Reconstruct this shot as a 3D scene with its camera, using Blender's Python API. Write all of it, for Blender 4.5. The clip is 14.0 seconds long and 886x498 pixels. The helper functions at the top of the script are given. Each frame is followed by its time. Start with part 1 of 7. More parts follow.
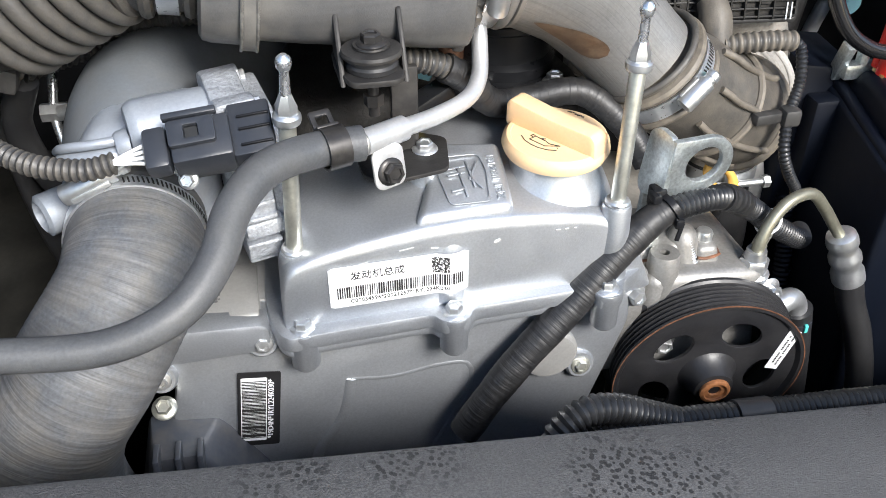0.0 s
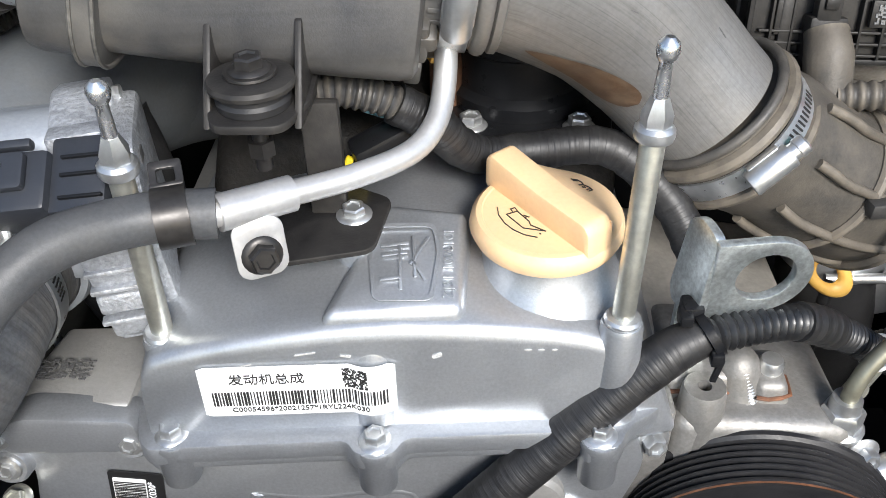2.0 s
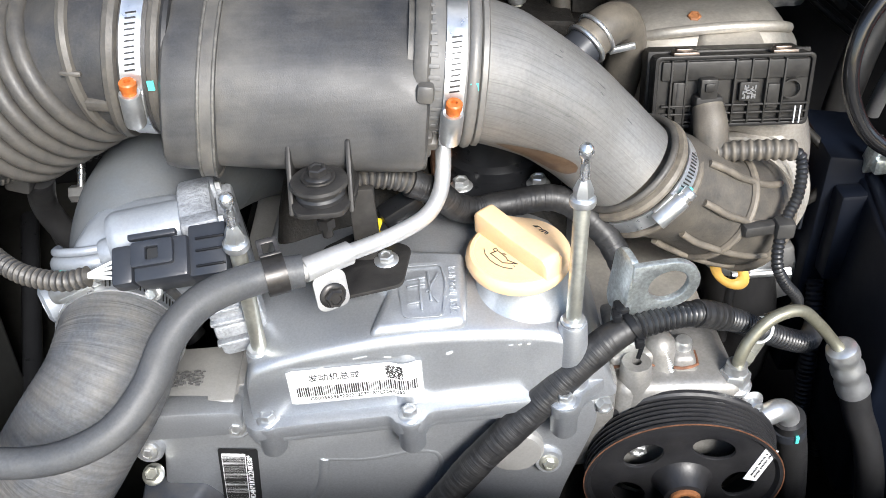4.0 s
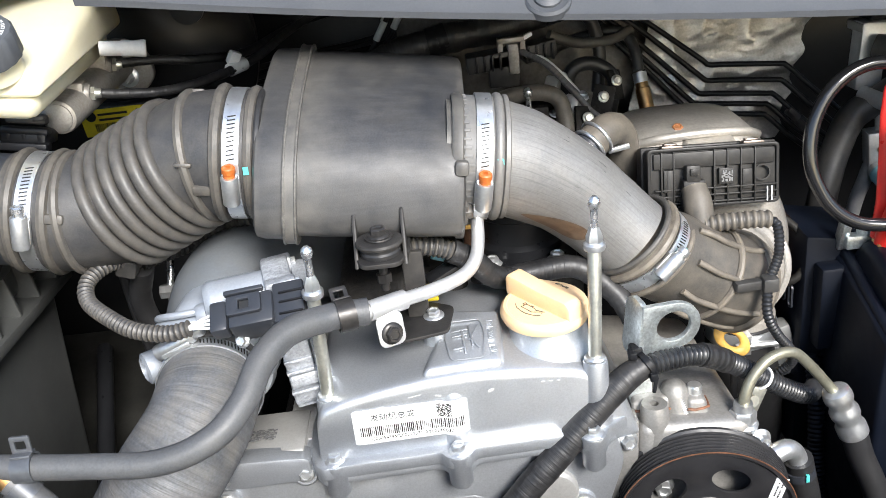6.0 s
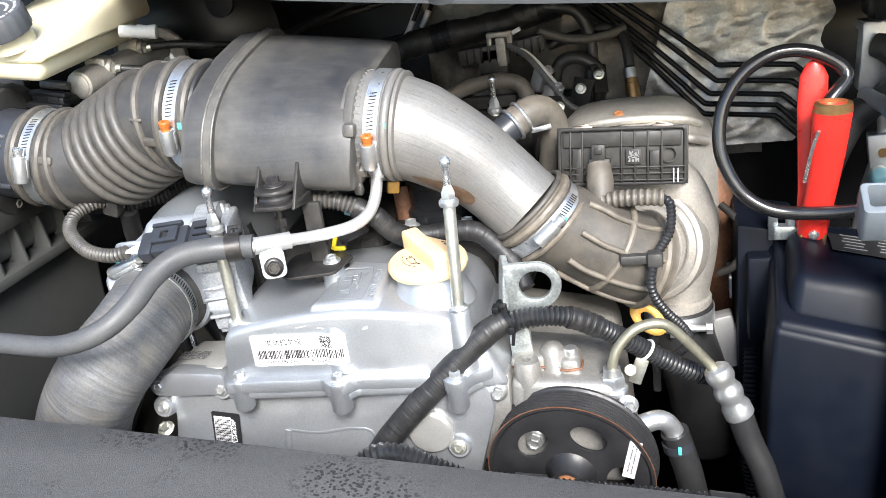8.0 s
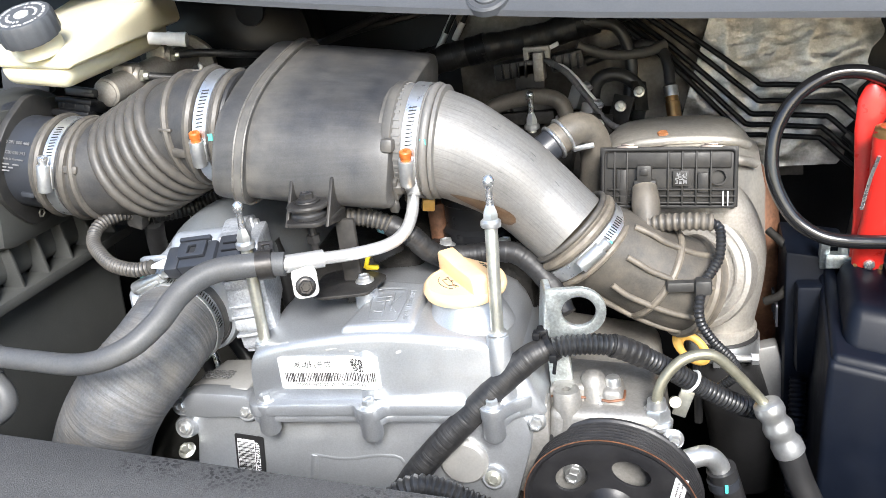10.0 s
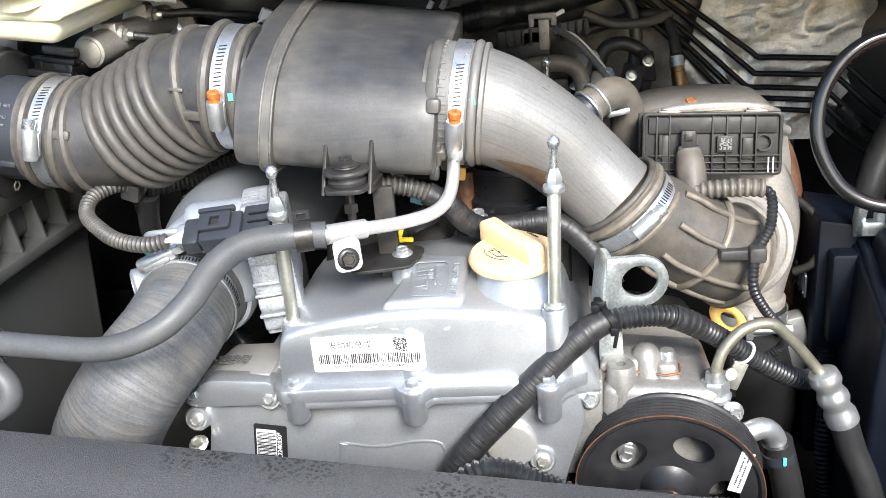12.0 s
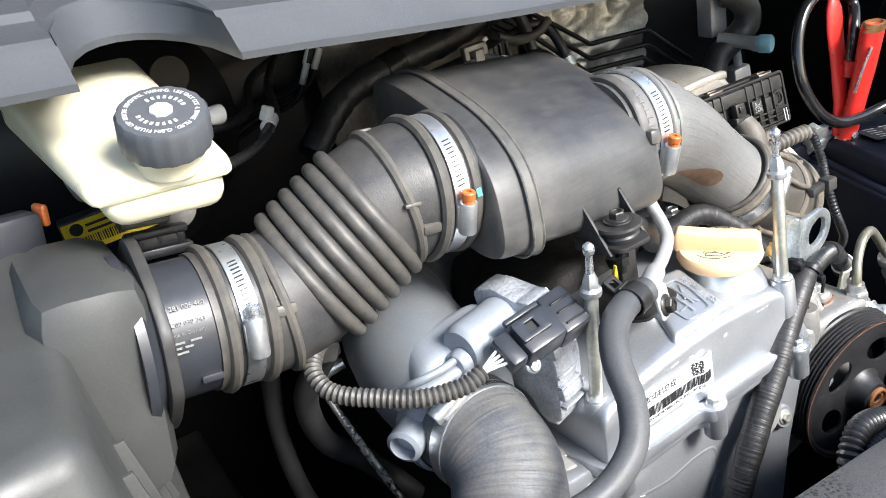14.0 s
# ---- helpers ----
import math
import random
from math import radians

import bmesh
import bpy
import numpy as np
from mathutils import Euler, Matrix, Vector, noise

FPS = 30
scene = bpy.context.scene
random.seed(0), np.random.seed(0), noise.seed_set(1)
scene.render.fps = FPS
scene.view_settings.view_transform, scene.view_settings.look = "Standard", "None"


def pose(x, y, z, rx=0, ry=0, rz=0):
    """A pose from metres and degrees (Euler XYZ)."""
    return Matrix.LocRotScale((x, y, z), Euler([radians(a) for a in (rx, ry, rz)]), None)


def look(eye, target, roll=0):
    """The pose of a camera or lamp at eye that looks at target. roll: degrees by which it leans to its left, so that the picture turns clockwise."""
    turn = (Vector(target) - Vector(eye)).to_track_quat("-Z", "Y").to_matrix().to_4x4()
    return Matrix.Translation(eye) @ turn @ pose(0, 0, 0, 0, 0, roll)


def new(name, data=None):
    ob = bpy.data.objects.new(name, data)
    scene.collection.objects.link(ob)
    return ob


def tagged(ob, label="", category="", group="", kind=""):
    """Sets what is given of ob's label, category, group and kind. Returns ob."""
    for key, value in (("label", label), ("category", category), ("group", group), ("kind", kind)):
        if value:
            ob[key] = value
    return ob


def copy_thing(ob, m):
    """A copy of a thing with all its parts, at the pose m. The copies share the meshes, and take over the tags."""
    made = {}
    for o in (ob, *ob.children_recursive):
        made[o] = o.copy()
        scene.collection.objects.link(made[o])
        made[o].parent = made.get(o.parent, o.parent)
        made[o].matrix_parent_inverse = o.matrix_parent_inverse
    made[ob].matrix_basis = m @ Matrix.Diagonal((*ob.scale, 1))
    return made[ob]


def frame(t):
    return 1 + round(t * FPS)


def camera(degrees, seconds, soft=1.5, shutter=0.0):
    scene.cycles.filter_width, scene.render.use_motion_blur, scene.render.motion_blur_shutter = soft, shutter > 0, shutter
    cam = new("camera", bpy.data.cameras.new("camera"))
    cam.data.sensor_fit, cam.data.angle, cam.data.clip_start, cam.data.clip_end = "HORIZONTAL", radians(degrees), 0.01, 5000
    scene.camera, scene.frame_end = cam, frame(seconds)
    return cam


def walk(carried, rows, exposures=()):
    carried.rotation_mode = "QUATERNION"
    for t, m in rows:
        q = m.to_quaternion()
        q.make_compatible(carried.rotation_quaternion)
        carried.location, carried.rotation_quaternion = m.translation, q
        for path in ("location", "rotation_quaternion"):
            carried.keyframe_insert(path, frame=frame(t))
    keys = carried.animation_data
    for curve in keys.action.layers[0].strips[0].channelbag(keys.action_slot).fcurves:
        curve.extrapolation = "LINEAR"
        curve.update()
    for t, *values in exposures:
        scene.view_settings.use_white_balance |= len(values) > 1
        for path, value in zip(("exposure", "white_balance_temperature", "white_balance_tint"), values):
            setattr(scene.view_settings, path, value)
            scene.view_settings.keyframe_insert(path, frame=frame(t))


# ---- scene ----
cam = camera(52.9, 14.0, soft=0.72)
PATH = [
    (0, (-0.0068, -0.0663, 1.1925), (0.2669, 1.2860, 0.1997), -0.1),
    (0.5, (0.0824, -0.0034, 1.1747), (0.3162, 1.3625, 0.1913), -1.5),
    (1, (0.1114, 0.0774, 1.1645), (0.3136, 1.4373, 0.1649), -2.9),
    (1.5, (0.1581, 0.1045, 1.1407), (0.1666, 1.4730, 0.1326), -3.7),
    (2, (0.1334, 0.0901, 1.1449), (0.0850, 1.4467, 0.1224), -1.5),
    (2.2, (0.1266, 0.0672, 1.1603), (0.0756, 1.4076, 0.1165), -2.0),
    (4.3, (0.1266, -0.0519, 1.2835), (0.1071, 1.2945, 0.2448), -4.4),
    (4.5, (0.1275, -0.0578, 1.2818), (0.1088, 1.2894, 0.2456), -4.3),
    (5, (0.1351, -0.0799, 1.2801), (0.1360, 1.3940, 0.4335), -3.9),
    (5.5, (0.1386, -0.1309, 1.2742), (0.1275, 1.4178, 0.5737), -4.3),
    (6, (0.1037, -0.2006, 1.2495), (0.0808, 1.3506, 0.5542), -6.7),
    (6.5, (0.2014, -0.2278, 1.2198), (0.1632, 1.3217, 0.5211), -8.2),
    (7, (0.3366, -0.2355, 1.1977), (0.0756, 1.3081, 0.5355), -6.8),
    (7.5, (0.3816, -0.2610, 1.1968), (-0.0127, 1.2673, 0.5644), -8.1),
    (8, (0.3851, -0.2780, 1.1934), (-0.0467, 1.2538, 0.5958), -8.2),
    (10.3, (0.3459, -0.2499, 1.1917), (-0.1096, 1.2852, 0.6196), -6.9),
    (10.5, (0.3400, -0.2507, 1.1891), (-0.1139, 1.2843, 0.6171), -6.6),
    (11, (0.3272, -0.2482, 1.1789), (-0.1215, 1.2843, 0.5958), -6.6),
    (11.5, (0.3102, -0.2482, 1.1730), (-0.1266, 1.2860, 0.5848), -6.7),
    (12, (0.2235, -0.2338, 1.1696), (-0.0357, 1.3337, 0.5635), -5.4),
    (12.5, (0.0357, -0.2414, 1.2036), (0.0706, 1.3353, 0.5695), -7.9),
    (13, (-0.0935, -0.1853, 1.2147), (0.1955, 1.3498, 0.5432), -7.8),
    (13.5, (-0.1810, -0.0425, 1.2308), (0.2303, 1.4620, 0.5551), -6.2),
    (14, (-0.3383, -0.0629, 1.2784), (0.3587, 1.3107, 0.5602), -13.0),
]
walk(cam, [(t, look(eye, target, roll)) for t, eye, target, roll in PATH],
     ((0.0, 1.42), (0.5, 1.46), (1.0, 1.38), (1.5, 1.15), (2.0, 1.12), (4.5, 1.58), (5.5, 1.58), (6.0, 1.62), (7.0, 1.78), (8.0, 1.90), (11.0, 1.85), (12.5, 1.83), (13.5, 1.79), (14.0, 1.88)))

# ---- light: open air, soft sun from the front right, the raised bonnet keeps the sky off the back ----
world = bpy.data.worlds.new("sky")
scene.world = world
world.use_nodes = True
_nt = world.node_tree
_sky = _nt.nodes.new("ShaderNodeTexSky")
_sky.sky_type = "NISHITA"
_sky.sun_disc = False
_sky.sun_elevation, _sky.sun_rotation = radians(31), radians(160)
_nt.nodes["Background"].inputs["Strength"].default_value = 0.10
_nt.links.new(_sky.outputs["Color"], _nt.nodes["Background"].inputs["Color"])
sun = new("sun", bpy.data.lights.new("sun", "SUN"))
sun.data.energy, sun.data.angle, sun.data.color = 2.55, radians(20), (1.0, 0.975, 0.945)
sun.matrix_world = look((1.5, -3.1, 3.7), (0.15, 0.45, 0.9))


# ---- materials ----
def mat(name, col, rough=0.5, metal=0.0, var=0.12, scale=350, stain=0.15, sscale=22, bump=0.0, bscale=900,
        dust=0.0, dustcol=(0.30, 0.255, 0.19), coat=0.0, trans=0.0, edge=0.0, drops=False, streak=0.0, hair=0.0, weave=0.0):
    """A surface with grain, larger stains, fine relief and, where given, a film of dust."""
    m = bpy.data.materials.new(name)
    m.use_nodes = True
    nt = m.node_tree
    L = nt.links.new
    b = nt.nodes["Principled BSDF"]
    tc = nt.nodes.new("ShaderNodeTexCoord")

    def noi(s, detail=4.0, rgh=0.55):
        n = nt.nodes.new("ShaderNodeTexNoise")
        n.inputs["Scale"].default_value, n.inputs["Detail"].default_value = s, detail
        n.inputs["Roughness"].default_value = rgh
        L(tc.outputs["Object"], n.inputs["Vector"])
        return n.outputs["Fac"]

    def ramp(src, a, c, lo, hi):
        n = nt.nodes.new("ShaderNodeMapRange")
        for k, v in zip(("From Min", "From Max", "To Min", "To Max"), (a, c, lo, hi)):
            n.inputs[k].default_value = v
        L(src, n.inputs["Value"])
        return n.outputs["Result"]

    def mul(a, c):
        n = nt.nodes.new("ShaderNodeMath")
        n.operation = "MULTIPLY"
        L(a, n.inputs[0])
        L(c, n.inputs[1])
        return n.outputs[0]

    g = mul(ramp(noi(scale), 0.3, 0.7, 1 - var, 1 + var), ramp(noi(sscale, 5), 0.3, 0.7, 1 - stain, 1 + stain * 0.5))
    sc = nt.nodes.new("ShaderNodeVectorMath")
    sc.operation = "SCALE"
    sc.inputs[0].default_value = col
    L(g, sc.inputs["Scale"])
    out = sc.outputs["Vector"]
    rsrc = ramp(noi(sscale * 3, 5), 0.3, 0.7, max(0.02, rough - 0.08), min(1, rough + 0.08))
    if dust:
        f = ramp(noi(sscale * 1.7, 6, 0.65), 0.38, 0.68, 0.0, dust)
        mx = nt.nodes.new("ShaderNodeMix")
        mx.data_type = "RGBA"
        mx.inputs[7].default_value = (*dustcol, 1)
        L(f, mx.inputs[0])
        L(out, mx.inputs[6])
        out = mx.outputs[2]
        ad = nt.nodes.new("ShaderNodeMath")
        ad.operation = "MULTIPLY_ADD"
        ad.inputs[1].default_value = 0.4
        ad.use_clamp = True
        L(f, ad.inputs[0])
        L(rsrc, ad.inputs[2])
        rsrc = ad.outputs[0]
    if streak:
        mp = nt.nodes.new("ShaderNodeMapping")
        mp.inputs["Rotation"].default_value = (0, radians(42), 0)
        mp.inputs["Scale"].default_value = (9, 300, 300)
        L(tc.outputs["Object"], mp.inputs["Vector"])
        n = nt.nodes.new("ShaderNodeTexNoise")
        n.inputs["Scale"].default_value, n.inputs["Detail"].default_value = 1.0, 3.0
        L(mp.outputs["Vector"], n.inputs["Vector"])
        st_ = ramp(n.outputs["Fac"], 0.35, 0.65, 1 - streak, 1 + streak * 0.6)
        sv = nt.nodes.new("ShaderNodeVectorMath")
        sv.operation = "SCALE"
        L(out, sv.inputs[0])
        L(st_, sv.inputs["Scale"])
        out = sv.outputs["Vector"]
    if hair:
        # fine drawn marks along a pipe, by its own length and girth
        uv = nt.nodes.new("ShaderNodeUVMap")
        uv.uv_map = "along"
        for sc_, lo, hi, amt in (((1100, 22, 1), 0.50, 0.72, hair), ((420, 9, 1), 0.52, 0.75, hair * 0.7)):
            mp = nt.nodes.new("ShaderNodeMapping")
            mp.inputs["Scale"].default_value = sc_
            L(uv.outputs["UV"], mp.inputs["Vector"])
            n = nt.nodes.new("ShaderNodeTexNoise")
            n.inputs["Scale"].default_value, n.inputs["Detail"].default_value = 1.0, 3.0
            L(mp.outputs["Vector"], n.inputs["Vector"])
            sv = nt.nodes.new("ShaderNodeVectorMath")
            sv.operation = "SCALE"
            L(out, sv.inputs[0])
            L(ramp(n.outputs["Fac"], lo, hi, 1.0, 1 - amt), sv.inputs["Scale"])
            out = sv.outputs["Vector"]
    wv = None
    if weave:
        # fabric turns round a hose, each a slight ridge, with worn pale and dark ones
        uv = nt.nodes.new("ShaderNodeUVMap")
        uv.uv_map = "along"
        mp = nt.nodes.new("ShaderNodeMapping")
        mp.inputs["Rotation"].default_value = (0, 0, radians(5))
        mp.inputs["Scale"].default_value = (14, 420, 1)
        L(uv.outputs["UV"], mp.inputs["Vector"])
        n = nt.nodes.new("ShaderNodeTexNoise")
        n.inputs["Scale"].default_value, n.inputs["Detail"].default_value = 1.0, 2.0
        L(mp.outputs["Vector"], n.inputs["Vector"])
        wv = n.outputs["Fac"]
        sv = nt.nodes.new("ShaderNodeVectorMath")
        sv.operation = "SCALE"
        L(out, sv.inputs[0])
        L(ramp(wv, 0.35, 0.68, 1 - weave, 1 + weave), sv.inputs["Scale"])
        out = sv.outputs["Vector"]
    if edge:
        gm = nt.nodes.new("ShaderNodeNewGeometry")
        e = mul(ramp(gm.outputs["Pointiness"], 0.505, 0.57, 0.0, edge), ramp(noi(sscale * 4, 4), 0.3, 0.65, 0.4, 1.0))
        mx = nt.nodes.new("ShaderNodeMix")
        mx.data_type = "RGBA"
        mx.inputs[7].default_value = (dustcol[0] * 1.25, dustcol[1] * 1.25, dustcol[2] * 1.25, 1)
        L(e, mx.inputs[0])
        L(out, mx.inputs[6])
        out = mx.outputs[2]
    if drops:
        vo = nt.nodes.new("ShaderNodeTexVoronoi")
        vo.inputs["Scale"].default_value = 290
        L(tc.outputs["Object"], vo.inputs["Vector"])
        spot = mul(ramp(vo.outputs["Distance"], 0.46, 0.36, 0.0, 1.0), ramp(noi(9, 3), 0.50, 0.60, 0.0, 1.0))
        mx = nt.nodes.new("ShaderNodeMix")
        mx.data_type = "RGBA"
        mx.inputs[7].default_value = (0.022, 0.022, 0.023, 1)
        L(spot, mx.inputs[0])
        L(out, mx.inputs[6])
        out = mx.outputs[2]
    L(out, b.inputs["Base Color"])
    L(rsrc, b.inputs["Roughness"])
    b.inputs["Metallic"].default_value = metal
    if coat:
        b.inputs["Coat Weight"].default_value = coat
        b.inputs["Coat Roughness"].default_value = 0.15
    if trans:
        b.inputs["Subsurface Weight"].default_value = trans
        b.inputs["Subsurface Radius"].default_value = (0.02, 0.018, 0.012)
        b.inputs["Subsurface Scale"].default_value = 0.6
    if bump:
        bp = nt.nodes.new("ShaderNodeBump")
        bp.inputs["Strength"].default_value, bp.inputs["Distance"].default_value = bump, 0.001
        L(wv if wv is not None else noi(bscale, 3), bp.inputs["Height"])
        L(bp.outputs["Normal"], b.inputs["Normal"])
    return m


ALU = mat("cast_aluminium_silver_paint", (0.48, 0.50, 0.525), 0.38, 0.75, 0.08, 700, 0.05, 14, 0.10, 900)
PUMPC = mat("pump_cast_aluminium", (0.30, 0.293, 0.278), 0.46, 0.55, 0.12, 400, 0.22, 30, 0.22, 500, dust=0.22, dustcol=(0.17, 0.15, 0.12))
ALU2 = mat("cast_aluminium_bare", (0.423, 0.419, 0.405), 0.45, 0.5, 0.05, 400, 0.12, 25, 0.15, 500, dust=0.12)
ALUR = mat("die_cast_rough", (0.44, 0.46, 0.49), 0.48, 0.5, 0.22, 420, 0.22, 60, 0.9, 420)
ALUD = mat("die_cast_dome", (0.15, 0.165, 0.18), 0.5, 0.25, 0.06, 500, 0.12, 20, 0.1, 600, dust=0.25, dustcol=(0.18, 0.165, 0.14))
ALUB = mat("die_cast_smooth", (0.33, 0.36, 0.40), 0.46, 0.35, 0.06, 500, 0.10, 30, 0.12, 600, dust=0.12)
ALUW = mat("aluminium_tube", (0.60, 0.60, 0.60), 0.40, 0.6, 0.06, 400, 0.10, 30, 0.08)
IRON = mat("cast_metal_dark", (0.026, 0.025, 0.024), 0.55, 0.4, 0.25, 300, 0.35, 40, 0.5, 500, dust=0.22, dustcol=(0.07, 0.06, 0.047))
ZINC = mat("zinc_plated_steel", (0.66, 0.67, 0.67), 0.36, 0.85, 0.08, 300, 0.15, 60, 0.08)
ZINCY = mat("zinc_plated_steel_yellowed", (0.64, 0.64, 0.57), 0.38, 0.85, 0.1, 300, 0.2, 60, 0.08)
ZINCB = mat("zinc_plate_bracket", (0.66, 0.71, 0.71), 0.36, 0.85, 0.22, 420, 0.2, 70, 0.15)
CHROME = mat("bright_steel", (0.74, 0.75, 0.76), 0.28, 0.9, 0.04, 300, 0.06, 60)
SSBAND = mat("clamp_band_steel", (0.78, 0.80, 0.82), 0.34, 0.9, 0.05, 300, 0.08, 60)
BLKBOLT = mat("blackened_steel", (0.055, 0.052, 0.05), 0.38, 0.6, 0.15, 300, 0.3, 90)
RUB = mat("black_rubber", (0.022, 0.022, 0.023), 0.42, 0, 0.12, 300, 0.2, 30, 0.12, 900, dust=0.05, dustcol=(0.10, 0.09, 0.075))
RUBD = mat("rubber_dusty", (0.034, 0.035, 0.038), 0.42, 0, 0.24, 600, 0.26, 30, 0.20, 900, dust=0.28, dustcol=(0.12, 0.107, 0.087), edge=0.55)
RUBI = mat("rubber_inlet_dusty", (0.050, 0.047, 0.043), 0.46, 0, 0.22, 600, 0.26, 30, 0.20, 900, dust=0.42, dustcol=(0.16, 0.138, 0.108), edge=0.9)
RUBG = mat("grey_rubber_hose", (0.072, 0.075, 0.080), 0.46, 0, 0.16, 600, 0.18, 24, 0.12, 900, dust=0.30, dustcol=(0.12, 0.115, 0.105))
WRAP = mat("rubber_fabric_hose", (0.105, 0.110, 0.118), 0.48, 0, 0.22, 500, 0.2, 30, 0.7, 700, dust=0.45, dustcol=(0.19, 0.17, 0.14), weave=0.16)
PLD = mat("plastic_dusty_grey", (0.031, 0.033, 0.038), 0.42, 0, 0.24, 800, 0.22, 18, 0.12, 1300, dust=0.26, streak=0.14, dustcol=(0.125, 0.116, 0.100), edge=0.6)
PLB = mat("black_plastic", (0.012, 0.0125, 0.014), 0.34, 0, 0.1, 400, 0.15, 30, 0.1, 800)
PLBD = mat("black_plastic_dusty", (0.015, 0.0155, 0.0165), 0.46, 0, 0.12, 400, 0.2, 30, 0.15, 700, dust=0.20, dustcol=(0.07, 0.066, 0.06), edge=0.4)
TAPE = mat("black_tape", (0.017, 0.017, 0.018), 0.44, 0, 0.2, 600, 0.25, 60, 0.6, 1100, dust=0.16, dustcol=(0.085, 0.08, 0.072), weave=0.18)
PULLEY = mat("pulley_steel_black", (0.018, 0.018, 0.020), 0.42, 0, 0.15, 300, 0.2, 40, 0.1, 700, dust=0.16, dustcol=(0.050, 0.046, 0.040))
PLN = mat("connector_plastic", (0.030, 0.033, 0.040), 0.36, 0, 0.06, 400, 0.1, 40, 0.05)
ELB = mat("elbow_grey_resin", (0.205, 0.204, 0.201), 0.45, 0.3, 0.10, 420, 0.20, 16, 0.12, 500, dust=0.25, dustcol=(0.20, 0.178, 0.145), edge=0.3, hair=0.26)
CREAM = mat("cream_yellow_plastic", (0.85, 0.585, 0.335), 0.4, 0, 0.03, 500, 0.05, 30, 0.05, 900, trans=0.15)
YELR = mat("yellow_plastic", (0.75, 0.44, 0.10), 0.45, 0, 0.05, 400, 0.1, 40)
PAPER = mat("label_paper", (0.86, 0.87, 0.88), 0.5, 0, 0.02, 400, 0.03, 40)
INK = mat("black_ink", (0.02, 0.02, 0.02), 0.5, 0, 0.02)
INKL = mat("pale_worn_print", (0.17, 0.17, 0.17), 0.5, 0, 0.4, 900)
INKG = mat("worn_ink", (0.10, 0.10, 0.10), 0.6, 0, 0.3, 900)
BLKLAB = mat("black_label", (0.018, 0.018, 0.019), 0.4, 0, 0.05)
YLAB = mat("yellow_label", (0.80, 0.62, 0.03), 0.45, 0, 0.05)
ORANGE = mat("orange_seal_paint", (0.50, 0.13, 0.025), 0.45, 0, 0.15, 300, 0.25, 200)
RIMB = mat("worn_copper_edge", (0.17, 0.075, 0.04), 0.45, 0, 0.3, 300, 0.5, 60)
EXH = mat("rusted_exhaust_steel", (0.15, 0.072, 0.040), 0.6, 0.3, 0.25, 300, 0.5, 40, 0.3, 400)
RUST = mat("orange_brown_seal", (0.36, 0.15, 0.06), 0.5, 0, 0.2, 300, 0.3, 80)
TEAL = mat("teal_paint_mark", (0.10, 0.62, 0.55), 0.5, 0, 0.1)
RED = mat("red_grip_vinyl", (0.62, 0.025, 0.018), 0.32, 0, 0.05, 400, 0.12, 30, 0.05)
WHITEP = mat("translucent_white_plastic", (0.66, 0.62, 0.46), 0.35, 0, 0.02, 300, 0.05, 12, trans=0.5)
WHITEN = mat("white_nylon", (0.72, 0.73, 0.72), 0.4, 0, 0.04)
CLEARG = mat("grey_painted_steel", (0.17, 0.195, 0.22), 0.4, 0, 0.05, 300, 0.15, 20, trans=0.2)
PAINTB = mat("dark_body_paint", (0.010, 0.0105, 0.012), 0.35, 0, 0.1, 300, 0.2, 8, dust=0.15, dustcol=(0.04, 0.037, 0.032))
BATT = mat("battery_case_plastic", (0.0028, 0.0048, 0.0105), 0.48, 0, 0.1, 300, 0.2, 12, 0.05, 600, dust=0.05, dustcol=(0.03, 0.033, 0.040))
COWL = mat("cowl_grey_plastic", (0.062, 0.066, 0.073), 0.5, 0, 0.06, 500, 0.08, 14, 0.15, 900)
FOAM = mat("textured_dark_panel", (0.085, 0.085, 0.086), 0.6, 0, 0.35, 800, 0.10, 10, 0.8, 1100, drops=True)
FOIL = mat("heat_shield_foil", (0.36, 0.355, 0.345), 0.36, 0.9, 0.16, 300, 0.35, 20, 0.5, 160, dust=0.22, dustcol=(0.10, 0.085, 0.065))
MATB = mat("crumpled_insulation", (0.13, 0.12, 0.105), 0.40, 0.6, 0.2, 200, 0.3, 26, 0.6, 60, dust=0.3, dustcol=(0.07, 0.060, 0.045))
SHIELD = mat("stamped_heat_shield", (0.50, 0.475, 0.43), 0.46, 0.6, 0.1, 300, 0.2, 20, 0.2, 500, dust=0.25)
TURBO = mat("turbo_cast", (0.37, 0.353, 0.325), 0.5, 0.55, 0.14, 400, 0.18, 25, 0.4, 500, dust=0.25)
OLIVE = mat("olive_zinc_pipe", (0.27, 0.26, 0.20), 0.4, 0.6, 0.1, 300, 0.25, 40)
BRASS = mat("sensor_brass", (0.50, 0.30, 0.13), 0.35, 0.9, 0.1, 300, 0.25, 60)
RES_CAP = mat("cap_black_plastic", (0.075, 0.080, 0.088), 0.45, 0, 0.05, 400, 0.1, 30)
# brown of the elbow's underside shading and reflections, held in the base colour
DENT = mat("brown_reflection_resin", (0.085, 0.050, 0.030), 0.36, 0.1, 0.15, 300, 0.35, 60, 0.1, 500, dust=0.6, dustcol=(0.17, 0.125, 0.085))
WHITEINK = mat("white_print", (0.62, 0.63, 0.64), 0.5, 0, 0.05)
BLUECAP = mat("pale_blue_plastic", (0.28, 0.55, 0.62), 0.4, 0, 0.04)
STAY = mat("grey_blue_plastic", (0.075, 0.085, 0.105), 0.42, 0, 0.08, 300, 0.15, 30, dust=0.2)
